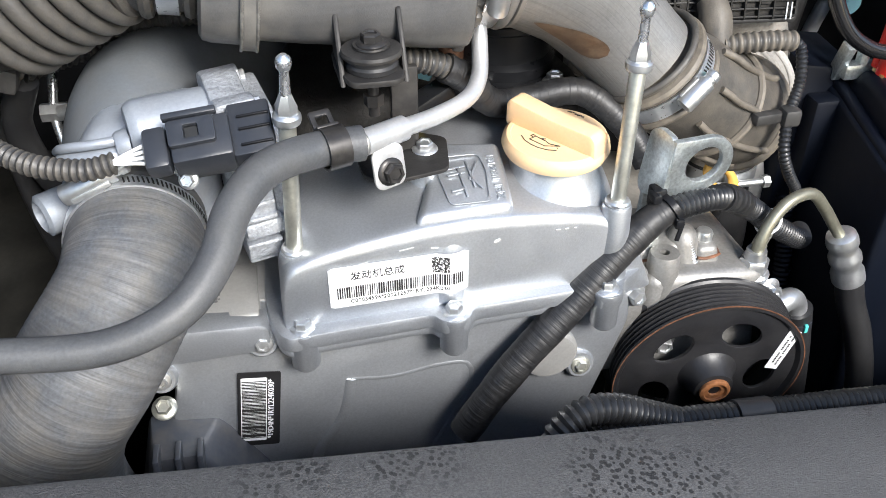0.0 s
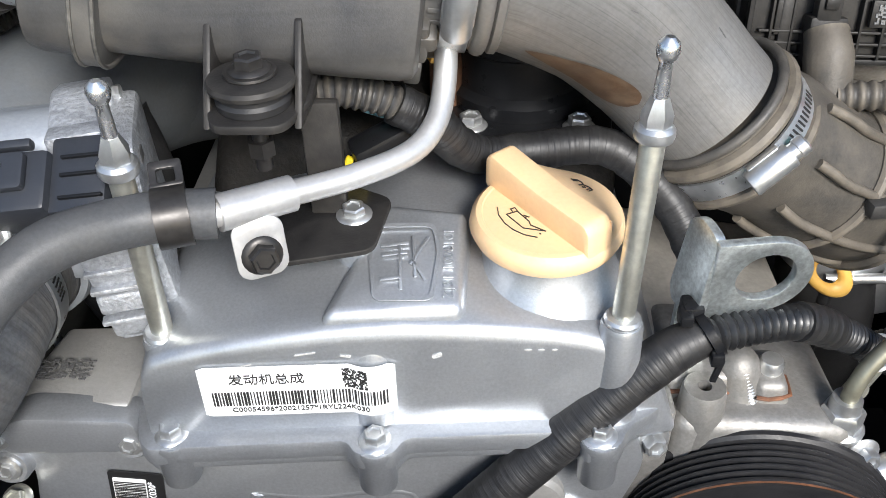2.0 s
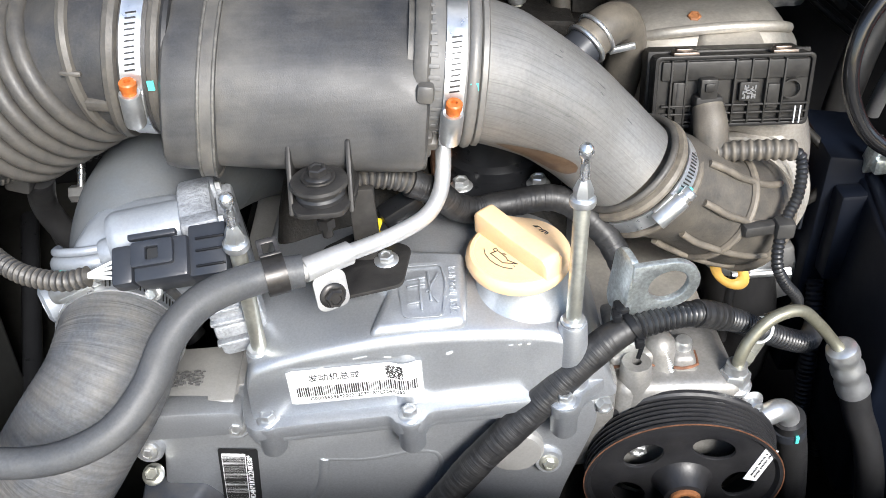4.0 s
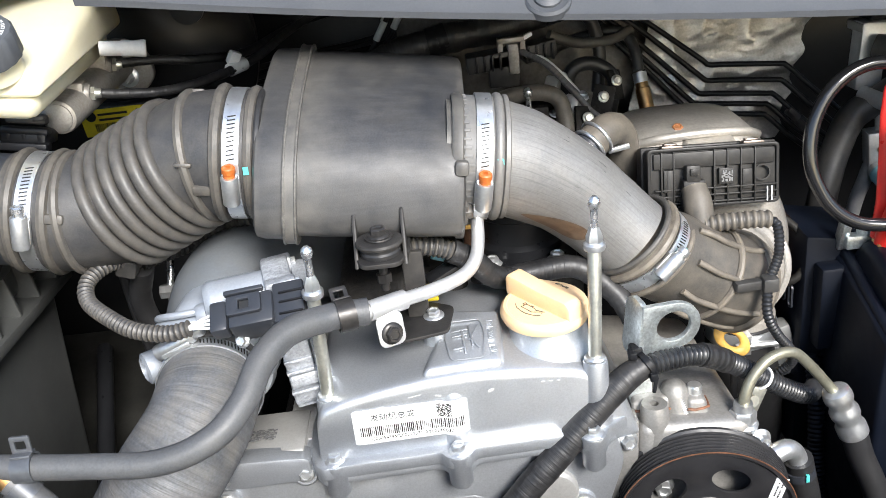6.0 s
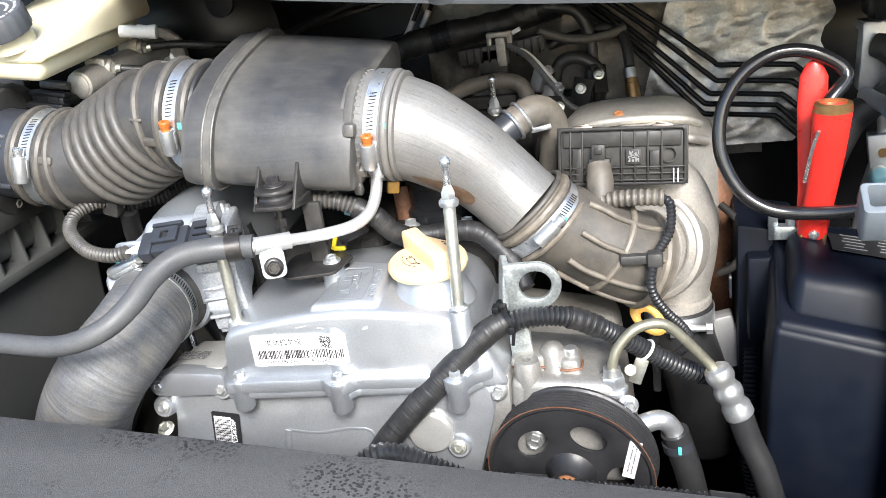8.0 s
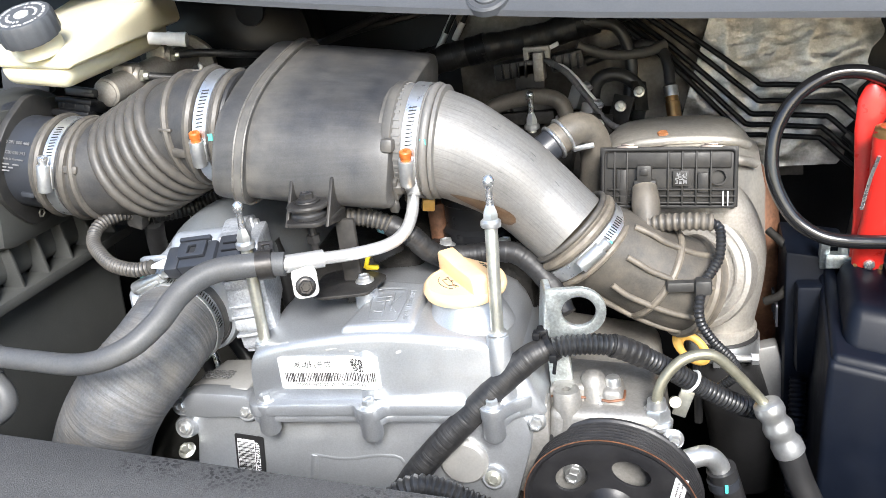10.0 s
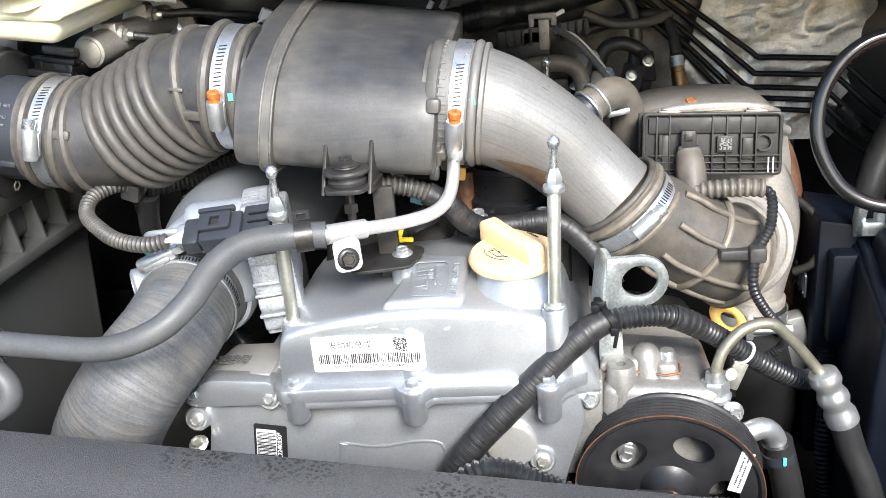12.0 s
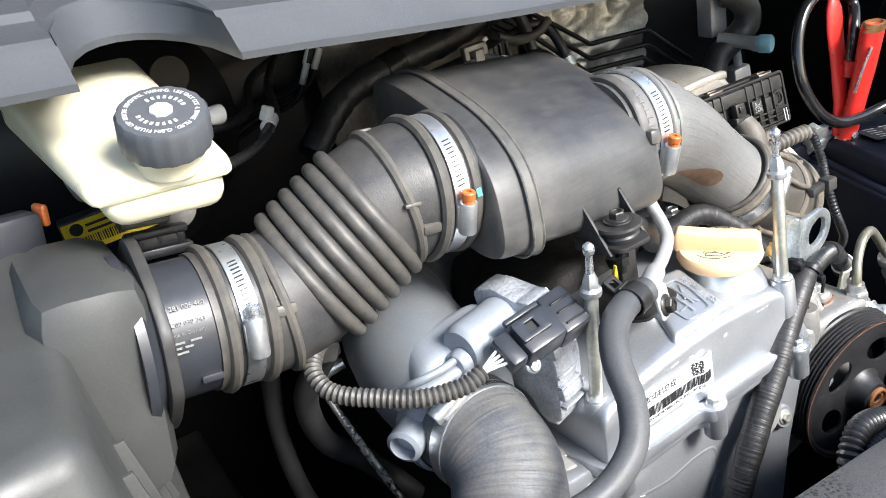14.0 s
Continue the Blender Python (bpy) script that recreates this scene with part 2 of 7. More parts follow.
CUFF = mat("grey_dusty_rubber", (0.13, 0.13, 0.128), 0.5, 0, 0.08, 400, 0.15, 30, 0.1, dust=0.3, dustcol=(0.20, 0.18, 0.15))
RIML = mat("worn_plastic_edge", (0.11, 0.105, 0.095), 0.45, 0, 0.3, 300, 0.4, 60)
CONDG = mat("glossy_conduit", (0.015, 0.016, 0.018), 0.33, 0, 0.1, 300, 0.2, 40, 0.05, dust=0.16, dustcol=(0.09, 0.085, 0.078))
ABOX = mat("air_box_plastic", (0.045, 0.047, 0.046), 0.45, 0, 0.12, 700, 0.12, 8, 0.06, 900, dust=0.18, dustcol=(0.10, 0.10, 0.09))
MNTS = mat("black_coated_bracket", (0.012, 0.012, 0.0135), 0.40, 0, 0.12, 400, 0.2, 30, 0.15, 700, dust=0.12, dustcol=(0.06, 0.056, 0.05), edge=0.5)
CLIPC = mat("tarnished_clip_steel", (0.20, 0.165, 0.14), 0.34, 0.85, 0.1, 300, 0.25, 80)
CLIPS = mat("dark_spring_steel", (0.12, 0.127, 0.138), 0.36, 0.5, 0.1, 300, 0.2, 60)
CABLE = mat("glossy_black_cable", (0.012, 0.012, 0.013), 0.17, 0, 0.1, 300, 0.2, 30, coat=0.3)
SCUFF = mat("pale_scuff", (0.52, 0.52, 0.51), 0.6, 0, 0.3, 900)
# near-black base holds the deep corner's shade; the panel itself is pale
APRON = mat("shaded_apron_paint", (0.022, 0.022, 0.020), 0.5, 0, 0.2, 200, 0.5, 14, dust=0.25, dustcol=(0.06, 0.055, 0.045))
ACTP = mat("actuator_black_plastic", (0.0065, 0.0066, 0.0075), 0.42, 0, 0.12, 400, 0.2, 30, 0.12, 700, dust=0.06, dustcol=(0.05, 0.047, 0.042), edge=0.5)
for m_ in (BATT, PAINTB, PLB, ACTP, IRON, MNTS):
    m_.node_tree.nodes["Principled BSDF"].inputs["Specular IOR Level"].default_value = 0.22
GROUND = mat("asphalt", (0.05, 0.05, 0.05), 0.9, 0, 0.3, 120, 0.2, 3, 0.5, 200)


# ---- geometry helpers ----
def catmull(pts, per=12):
    p = [Vector(q) for q in pts]
    p = [2 * p[0] - p[1]] + p + [2 * p[-1] - p[-2]]
    out = []
    for i in range(1, len(p) - 2):
        a, b, c, d = p[i - 1], p[i], p[i + 1], p[i + 2]
        for k in range(per):
            t = k / per
            out.append((0.5 * (2 * b + (c - a) * t + (2 * a - 5 * b + 4 * c - d) * t * t + (3 * b - a - 3 * c + d) * t**3), i - 1 + t))
    out.append((p[-2], len(p) - 3.0))
    return out


def tube(pts, r, n=14, step=0.006, cap=True, rf=None, flat=1.0):
    """A round tube through the control points; r is one radius or one for each point; rf(s) adds to it along the length."""
    raw = catmull(pts)
    rs = [r] * len(pts) if isinstance(r, (int, float)) else list(r)
    acc = [0.0]
    for (a, _), (b, _) in zip(raw, raw[1:]):
        acc.append(acc[-1] + (b - a).length)
    total = acc[-1]
    m = max(2, int(total / step) + 1)
    ring, j = [], 0
    for k in range(m):
        s = total * k / (m - 1)
        while j < len(acc) - 2 and acc[j + 1] < s:
            j += 1
        f = (s - acc[j]) / max(1e-9, acc[j + 1] - acc[j])
        pos = raw[j][0].lerp(raw[j + 1][0], f)
        u = raw[j][1] + (raw[j + 1][1] - raw[j][1]) * f
        i = min(int(u), len(rs) - 2)
        rad = rs[i] + (rs[i + 1] - rs[i]) * (u - i)
        ring.append((pos, rad + (rf(s) if rf else 0)))
    bm = bmesh.new()
    prev, loops = None, []
    for k, (pos, rad) in enumerate(ring):
        d = (ring[min(k + 1, m - 1)][0] - ring[max(k - 1, 0)][0]).normalized()
        if prev is None:
            x = d.orthogonal().normalized()
        else:
            x = (prev - d * prev.dot(d)).normalized()
        prev = x
        y = d.cross(x)
        loops.append([bm.verts.new(pos + (x * math.cos(a) + y * math.sin(a) * flat) * rad) for a in (2 * math.pi * q / n for q in range(n))])
    lay = bm.loops.layers.uv.new("along")
    mean = sum(q[1] for q in ring) / m
    for k, (a, b) in enumerate(zip(loops, loops[1:])):
        v0, v1 = total * k / (m - 1), total * (k + 1) / (m - 1)
        for q in range(n):
            f = bm.faces.new((a[q], a[(q + 1) % n], b[(q + 1) % n], b[q]))
            u0, u1 = 2 * math.pi * mean * q / n, 2 * math.pi * mean * (q + 1) / n
            for lp, uv in zip(f.loops, ((u0, v0), (u1, v0), (u1, v1), (u0, v1))):
                lp[lay].uv = uv
    if cap:
        bm.faces.new(loops[0][::-1])
        bm.faces.new(loops[-1])
    return bm


def ribs(pitch, amp, power=1.0):
    return lambda s: amp * (0.5 + 0.5 * math.cos(2 * math.pi * s / pitch)) ** power


def conduit(pts, r, pitch=0.0042, n=12):
    return tube(pts, r * 0.80, n, pitch / 4, rf=ribs(pitch, r * 0.20, 0.7))


def axes(o, z, x=None):
    z = Vector(z).normalized()
    x = Vector(x) if x is not None else z.orthogonal()
    x = (x - z * x.dot(z)).normalized()
    y = z.cross(x)
    return Matrix(((x.x, y.x, z.x, o[0]), (x.y, y.y, z.y, o[1]), (x.z, y.z, z.z, o[2]), (0, 0, 0, 1)))


def xf(bm, m):
    bm.transform(m)
    return bm


def lathe(prof, n=32, o=(0, 0, 0), ax=(0, 0, 1), x=None, lobes=0, lamp=0.0):
    """Turned round the axis from (radius, height) pairs; ends are closed."""
    bm = bmesh.new()
    loops = []
    for r, h in prof:
        loops.append([bm.verts.new(((r + (lamp if lobes and (q * lobes * 2 // n) % 2 else 0)) * math.cos(2 * math.pi * q / n),
                                    (r + (lamp if lobes and (q * lobes * 2 // n) % 2 else 0)) * math.sin(2 * math.pi * q / n), h)) for q in range(n)])
    for a, b in zip(loops, loops[1:]):
        for q in range(n):
            bm.faces.new((a[q], a[(q + 1) % n], b[(q + 1) % n], b[q]))
    bm.faces.new(loops[0][::-1])
    bm.faces.new(loops[-1])
    bmesh.ops.recalc_face_normals(bm, faces=bm.faces)
    return xf(bm, axes(o, ax, x))


def ringband(r0, r1, h0, h1, n=40, o=(0, 0, 0), ax=(0, 0, 1), x=None):
    """A hollow ring."""
    bm = bmesh.new()
    prof = ((r0, h0), (r1, h0), (r1, h1), (r0, h1))
    loops = [[bm.verts.new((r * math.cos(2 * math.pi * q / n), r * math.sin(2 * math.pi * q / n), h)) for q in range(n)] for r, h in prof]
    for i in range(4):
        a, b = loops[i], loops[(i + 1) % 4]
        for q in range(n):
            bm.faces.new((a[q], a[(q + 1) % n], b[(q + 1) % n], b[q]))
    bmesh.ops.recalc_face_normals(bm, faces=bm.faces)
    return xf(bm, axes(o, ax, x))


def donut(R, r, n=40, k=10, o=(0, 0, 0), ax=(0, 0, 1), sy=1.0):
    bm = bmesh.new()
    loops = []
    for q in range(n):
        a = 2 * math.pi * q / n
        loops.append([bm.verts.new(((R + r * math.cos(b)) * math.cos(a), (R + r * math.cos(b)) * math.sin(a) * sy, r * math.sin(b))) for b in (2 * math.pi * i / k for i in range(k))])
    for q in range(n):
        a, b = loops[q], loops[(q + 1) % n]
        for i in range(k):
            bm.faces.new((a[i], b[i], b[(i + 1) % k], a[(i + 1) % k]))
    bmesh.ops.recalc_face_normals(bm, faces=bm.faces)
    return xf(bm, axes(o, ax))


def box(c, s, bev=0.002, rot=(0, 0, 0), seg=2):
    bm = bmesh.new()
    bmesh.ops.create_cube(bm, size=1.0)
    bm.transform(Matrix.Diagonal((*s, 1)))
    if bev:
        bmesh.ops.bevel(bm, geom=list(bm.edges), offset=min(bev, min(s) * 0.45), segments=seg, affect="EDGES", profile=0.5)
    return xf(bm, pose(*c, *rot))


def hexa(pts, bev=0.002, seg=2):
    """A block from its eight corners: four below and four above, in the same order."""
    bm = bmesh.new()
    v = [bm.verts.new(p) for p in pts]
    for f in ((3, 2, 1, 0), (4, 5, 6, 7), (0, 1, 5, 4), (1, 2, 6, 5), (2, 3, 7, 6), (3, 0, 4, 7)):
        bm.faces.new([v[i] for i in f])
    bmesh.ops.recalc_face_normals(bm, faces=bm.faces)
    if bev:
        bmesh.ops.bevel(bm, geom=list(bm.edges), offset=bev, segments=seg, affect="EDGES", profile=0.5)
    return bm


def circ(r, cx=0.0, cy=0.0, n=24, sy=1.0):
    return [(cx + r * math.cos(2 * math.pi * i / n), cy + r * sy * math.sin(2 * math.pi * i / n)) for i in range(n)]


def rrect(w, h, r, cx=0.0, cy=0.0, k=5):
    out = []
    for sx, sy, a0 in ((1, 1, 0), (-1, 1, 90), (-1, -1, 180), (1, -1, 270)):
        for i in range(k + 1):
            a = radians(a0 + 90 * i / k)
            out.append((cx + sx * (w / 2 - r) + r * math.cos(a), cy + sy * (h / 2 - r) + r * math.sin(a)))
    return out


def rounded(poly, r, k=4):
    """A polygon with its corners rounded."""
    out, n = [], len(poly)
    for i in range(n):
        p, a, b = Vector(poly[i]), Vector(poly[i - 1]), Vector(poly[(i + 1) % n])
        da, db = (a - p), (b - p)
        q = min(r, da.length * 0.45, db.length * 0.45)
        s, e = p + da.normalized() * q, p + db.normalized() * q
        for j in range(k + 1):
            t = j / k
            v = s * (1 - t) ** 2 + p * 2 * t * (1 - t) + e * t * t
            out.append((v.x, v.y))
    return out


def slab(outline, t, holes=(), bev=0.0, m=None):
    """A plate of thickness t (along z) with holes."""
    bm = bmesh.new()
    edges = []
    for loop in (outline, *holes):
        vs = [bm.verts.new((x, y, 0)) for x, y in loop]
        edges += [bm.edges.new((vs[i], vs[(i + 1) % len(vs)])) for i in range(len(vs))]
    bmesh.ops.triangle_fill(bm, use_beauty=True, use_dissolve=False, edges=edges)
    bmesh.ops.recalc_face_normals(bm, faces=bm.faces)
    if bm.faces and sum(f.normal.z for f in bm.faces) > 0:
        bmesh.ops.reverse_faces(bm, faces=bm.faces)
    ex = bmesh.ops.extrude_face_region(bm, geom=list(bm.faces))
    bmesh.ops.translate(bm, verts=[g for g in ex["geom"] if isinstance(g, bmesh.types.BMVert)], vec=(0, 0, t))
    bmesh.ops.recalc_face_normals(bm, faces=bm.faces)
    if bev:
        sharp = [e for e in bm.edges if len(e.link_faces) == 2 and e.calc_face_angle() > 1.2]
        bmesh.ops.bevel(bm, geom=sharp, offset=bev, segments=2, affect="EDGES", profile=0.5)
    return xf(bm, m) if m is not None else bm


def join(*bms):
    out = bmesh.new()
    for b in bms:
        me = bpy.data.meshes.new("tmp")
        b.to_mesh(me)
        b.free()
        out.from_mesh(me)
        bpy.data.meshes.remove(me)
    return out


def loft(sections, cap=True):
    bm = bmesh.new()
    loops = [[bm.verts.new(p) for p in s] for s in sections]
    n = len(loops[0])
    for a, b in zip(loops, loops[1:]):
        for q in range(n):
            bm.faces.new((a[q], a[(q + 1) % n], b[(q + 1) % n], b[q]))
    if cap:
        bm.faces.new(loops[0][::-1])
        bm.faces.new(loops[-1])
    bmesh.ops.recalc_face_normals(bm, faces=bm.faces)
    return bm


ORIGIN = {}


def thing(name, base, label, category, group="", kind=""):
    ob = new(name)
    ob.empty_display_size = 0.01
    ob.location = base
    ORIGIN[ob] = Vector(base)
    return tagged(ob, label, category, group, kind)


def to_object(name, bm, material, origin, sharp=38):
    me = bpy.data.meshes.new(name)
    bm.normal_update()
    bm.to_mesh(me)
    bm.free()
    me.transform(Matrix.Translation(-Vector(origin)))
    me.polygons.foreach_set("use_smooth", [True] * len(me.polygons))
    me.set_sharp_from_angle(angle=radians(sharp))
    me.materials.append(material)
    return new(name, me)


def centre(bm):
    lo = [min(v.co[i] for v in bm.verts) for i in range(3)]
    hi = [max(v.co[i] for v in bm.verts) for i in range(3)]
    return Vector(((lo[0] + hi[0]) / 2, (lo[1] + hi[1]) / 2, lo[2]))


def part(name, bm, material, parent, label="", sharp=38, kind=""):
    o = centre(bm)
    ob = to_object(name, bm, material, o, sharp)
    ob.parent = parent
    ob.location = o - ORIGIN[parent]
    ORIGIN[ob] = o
    return tagged(ob, label, kind=kind)


def solo(name, bm, material, label, category, group="", kind="", sharp=38):
    o = centre(bm)
    ob = to_object(name, bm, material, o, sharp)
    ob.location = o
    ORIGIN[ob] = o
    return tagged(ob, label, category, group, kind)


def settle(ob, m):
    """Moves a whole thing by m."""
    ob.matrix_basis = m @ Matrix.Translation(ORIGIN[ob])


def lettering(body, size, m, depth=0.0002, align="CENTER"):
    """Writing in the built-in font as a mesh, lying in the xy plane of m."""
    cu = bpy.data.curves.new("writing", "FONT")
    cu.body, cu.size, cu.extrude, cu.align_x, cu.align_y, cu.resolution_u = body, size, depth, align, "CENTER", 2
    ob = new("writing", cu)
    me = bpy.data.meshes.new_from_object(ob.evaluated_get(bpy.context.evaluated_depsgraph_get()))
    bpy.data.objects.remove(ob)
    bpy.data.curves.remove(cu)
    bm = bmesh.new()
    bm.from_mesh(me)
    bpy.data.meshes.remove(me)
    return xf(bm, m)


def bars(count, w, h, m, seed, fill=0.5, depth=0.0003):
    """A row of upright bars, as of a barcode, w wide and h high round the middle of m."""
    rnd = random.Random(seed)
    out = []
    for i in range(count):
        bw = w / count * rnd.choice((0.3, 0.45, 0.7))
        out.append(box((-w / 2 + (i + 0.5) * w / count, 0, 0), (bw, h, depth * 2), 0))
    return xf(join(*out), m)


def checker(count, w, m, seed, depth=0.0003):
    """A field of small dark squares standing for unreadable print."""
    rnd = random.Random(seed)
    out = [box((-w / 2 + (i + 0.5) * w / count, -w / 2 + (j + 0.5) * w / count, 0), (w / count * 0.95, w / count * 0.95, depth * 2), 0)
           for i in range(count) for j in range(count) if rnd.random() < 0.5]
    return xf(join(*out), m)


def hexbolt(o, ax, r=0.0055, h=0.006, fl=0.0085, x=None):
    """Flange bolt head: washer flange, hexagon, shallow dish."""
    fl_b = lathe(((fl * 0.98, 0), (fl, 0.0006), (fl * 0.9, 0.0016), (r * 0.9, 0.0022)), 20, o, ax)
    hx = lathe(((r, 0.001), (r, 0.001 + h * 0.85), (r * 0.86, 0.001 + h), (r * 0.62, 0.001 + h), (r * 0.55, h * 0.82 + 0.001)), 6, o, ax, x)
    return join(fl_b, hx)


def worm_clamp(o, ax, R, side, label, width=0.0125, screw=ZINC, group="hose clamps", slots=11, hlen=0.024):
    """Worm-drive hose clamp: band, slots, housing, screw. side: from the middle towards the housing."""
    ax, side = Vector(ax).normalized(), Vector(side)
    side = (side - ax * side.dot(ax)).normalized()
    t = side.cross(ax)
    c = thing("hose_clamp", o, label, "clamp", group)
    part("band", ringband(R - 0.0004, R + 0.001, -width / 2, width / 2, 48, o, ax), SSBAND, c, "bright steel band")
    if slots:
        for i in range(slots):
            a = radians(24 + i * 3.7)
            d = side * math.cos(a) + t * math.sin(a)
            part("slot", xf(box((0, 0, 0), (width * 0.50, 0.0010, 0.0004), 0, (0, 0, 12)), axes(Vector(o) + d * (R + 0.0011), d, ax)), INK, c)
    p = Vector(o) + side * (R + 0.0055)
    m = axes(p, side, t)
    hs = join(xf(lathe(((0.0062, -hlen / 2), (0.0066, -hlen / 2 + 0.001), (0.0066, hlen / 2 - 0.001), (0.0062, hlen / 2)), 16, (0, 0, 0), (1, 0, 0)), m),
              xf(box((0, 0, -0.003), (hlen * 0.75, width * 1.15, 0.004), 0.001), m))
    part("housing", hs, ZINC, c)
    part("screw", xf(join(lathe(((0.0045, 0), (0.0045, 0.003), (0.0052, 0.0035), (0.0052, 0.0075), (0.0042, 0.0085), (0.002, 0.0085), (0.0018, 0.0065)), 12, (hlen / 2, 0, 0), (1, 0, 0))), m), screw, c,
         "orange-painted screw head" if screw is ORANGE else "")
    return c


# ---- setting ----
solo("ground", box((0.1, 0.4, -0.01), (400, 400, 0.02), 0), GROUND, "dark asphalt ground under the vehicle", "ground", kind="structure")
solo("wall_firewall", box((0.12, 1.0, 0.75), (1.9, 0.03, 0.9), 0.004), PAINTB, "black dusty firewall behind the engine", "wall", kind="structure")
solo("wall_inner_left", box((-0.62, 0.45, 0.62), (0.03, 1.1, 0.95), 0.004), PAINTB, "black inner wing panel beside the air box", "wall", kind="structure")
solo("wall_inner_right", box((0.86, 0.45, 0.56), (0.03, 1.1, 0.85), 0.004), PAINTB, "black inner wing panel beside the battery", "wall", kind="structure")
solo("floor_undertray", box((0.12, 0.42, 0.30), (1.5, 1.15, 0.02), 0.004), PAINTB, "black undertray below the engine", "undertray", kind="structure")
solo("raised_bonnet", hexa([(-0.75, 0.98, 1.22), (0.95, 0.98, 1.16), (0.95, 0.62, 2.16), (-0.75, 0.62, 2.22),
                            (-0.75, 1.01, 1.235), (0.95, 1.01, 1.175), (0.95, 0.65, 2.175), (-0.75, 0.65, 2.235)], 0.004), PAINTB,
     "raised dark bonnet over the engine bay", "bonnet", kind="structure")

# front trim panel: its rear edge runs across, falling a little to the right
PX = [(-0.75, 0.20), (-0.3, 0.2265), (0.15, 0.2512), (0.6, 0.276), (0.9, 0.29)]
sec = []
for x, ye in PX:
    z = 0.849 - 0.149 * x
    sec.append([(x, ye - 0.34, z - 0.012), (x, ye - 0.2, z - 0.004), (x, ye - 0.05, z), (x, ye - 0.006, z), (x, ye - 0.001, z - 0.003), (x, ye, z - 0.008),
                (x, ye - 0.001, z - 0.05), (x, ye - 0.02, z - 0.055), (x, ye - 0.34, z - 0.05)])
solo("front_panel", loft(sec), FOAM, "dark grey textured trim panel along the front of the engine bay", "panel", kind="structure")
solo("radiator_support", box((0.1, 0.13, 0.55), (1.5, 0.12, 0.46), 0.006), PAINTB, "black radiator support behind the front panel", "panel", kind="structure")

# cowl along the back, its front edge slightly bowed, cut away round the reservoir
cs = []
for x in (-0.75, -0.5, -0.35, -0.29, -0.266, -0.2635, -0.259, -0.25, -0.238, -0.226, -0.213, -0.200, -0.188, -0.176, -0.167, -0.1625, -0.160, -0.12, -0.06, 0.0, 0.06, 0.12, 0.2, 0.28, 0.36, 0.44, 0.6, 0.8, 0.95):
    z = 1.155 - 0.117 * x - 0.009 * max(0.0, 1 - ((x - 0.2) / 0.34) ** 2)
    y = 0.50
    arch = 0.0
    if -0.2635 <= x <= -0.1625:
        arch = math.sqrt(max(0, 1 - ((x + 0.213) / 0.0505) ** 2))
    yb = y + 0.11 * arch
    zb = z + 0.012 * arch
    cs.append([(x, yb, zb - 0.004), (x, yb - 0.001, zb + 0.001), (x, yb + 0.003, zb + 0.004), (x, yb + 0.020, zb + 0.022), (x, yb + 0.027, zb + 0.021), (x, yb + 0.032, zb + 0.026),
               (x, yb + 0.075, zb + 0.034), (x, yb + 0.080, zb + 0.040), (x, 0.68 + 0.11 * arch, zb + 0.060), (x, 0.98, z + 0.09), (x, 0.98, z + 0.07), (x, yb + 0.03, zb - 0.002)])
cowl = thing("cowl_panel", (0.1, 0.65, 1.1), "grey plastic cowl panel below the windscreen", "panel", kind="structure")
part("panel", loft(cs), COWL, cowl, sharp=30)
mk = axes((0.197, 0.5085, 1.1345), (0, -0.62, 0.78), (1, 0, 0))
part("clip_seat", xf(lathe(((0.019, -0.006), (0.0185, 0.0), (0.0165, 0.002), (0.014, 0.001)), 32), mk), COWL, cowl)
part("clip", xf(lathe(((0.0115, 0), (0.011, 0.003), (0.007, 0.0052), (0.002, 0.0058)), 24), mk), COWL, cowl)
part("clip_cross", xf(join(box((0, 0, 0.0055), (0.008, 0.0014, 0.0016), 0), box((0, 0, 0.0057), (0.0014, 0.008, 0.0016), 0)), mk), INK, cowl)

# ---- engine ----
engine = thing("engine_block", (0.08, 0.6, 0.42), "dark dusty cast engine block below the valve cover", "engine")
part("block", box((0.075, 0.64, 0.60), (0.30, 0.46, 0.37), 0.01), IRON, engine)
part("cylinder_head", box((0.08, 0.64, 0.79), (0.27, 0.46, 0.06), 0.008), ALU2, engine)

# timing cover: broad plate with rim, raised rib, bosses and bolts
tc = thing("timing_cover", (0.06, 0.39, 0.5), "silver cast aluminium timing cover with a serial label", "engine cover")
out = rounded([(-0.112, 0.50), (-0.108, 0.72), (-0.096, 0.775), (-0.100, 0.800), (-0.088, 0.818), (-0.02, 0.816), (0.215, 0.812), (0.225, 0.78), (0.20, 0.70), (0.16, 0.50)], 0.014)
mfront = Matrix(((1, 0, 0, 0), (0, 0, 1, 0.39), (0, 1, 0, 0), (0, 0, 0, 1)))
part("plate", slab(out, 0.03, bev=0.004, m=mfront), ALU, tc)
out = rounded([(-0.104, 0.795), (-0.102, 0.812), (-0.088, 0.822), (-0.03, 0.820), (-0.03, 0.797)], 0.008)
part("upper_ear", slab(out, 0.020, bev=0.003, m=Matrix.Translation((0, -0.008, 0)) @ mfront), ALU, tc)
part("rib", tube([(0.02, 0.3940, 0.755), (0.05, 0.394, 0.752), (0.085, 0.394, 0.757), (0.105, 0.394, 0.752), (0.10, 0.394, 0.72), (0.06, 0.394, 0.64)], 0.0045, 12), ALU, tc)
part("rib", tube([(0.02, 0.3935, 0.755), (0.012, 0.393, 0.72), (-0.01, 0.393, 0.68), (-0.02, 0.393, 0.60)], 0.0052, 12), ALU, tc)
part("core_plug", lathe(((0.0215, -0.012), (0.0215, 0), (0.019, 0.003), (0.016, 0.0035), (0.003, 0.003)), 36, (0.162, 0.385, 0.757), (0, -1, 0)), ALU2, tc, "round cast plug")
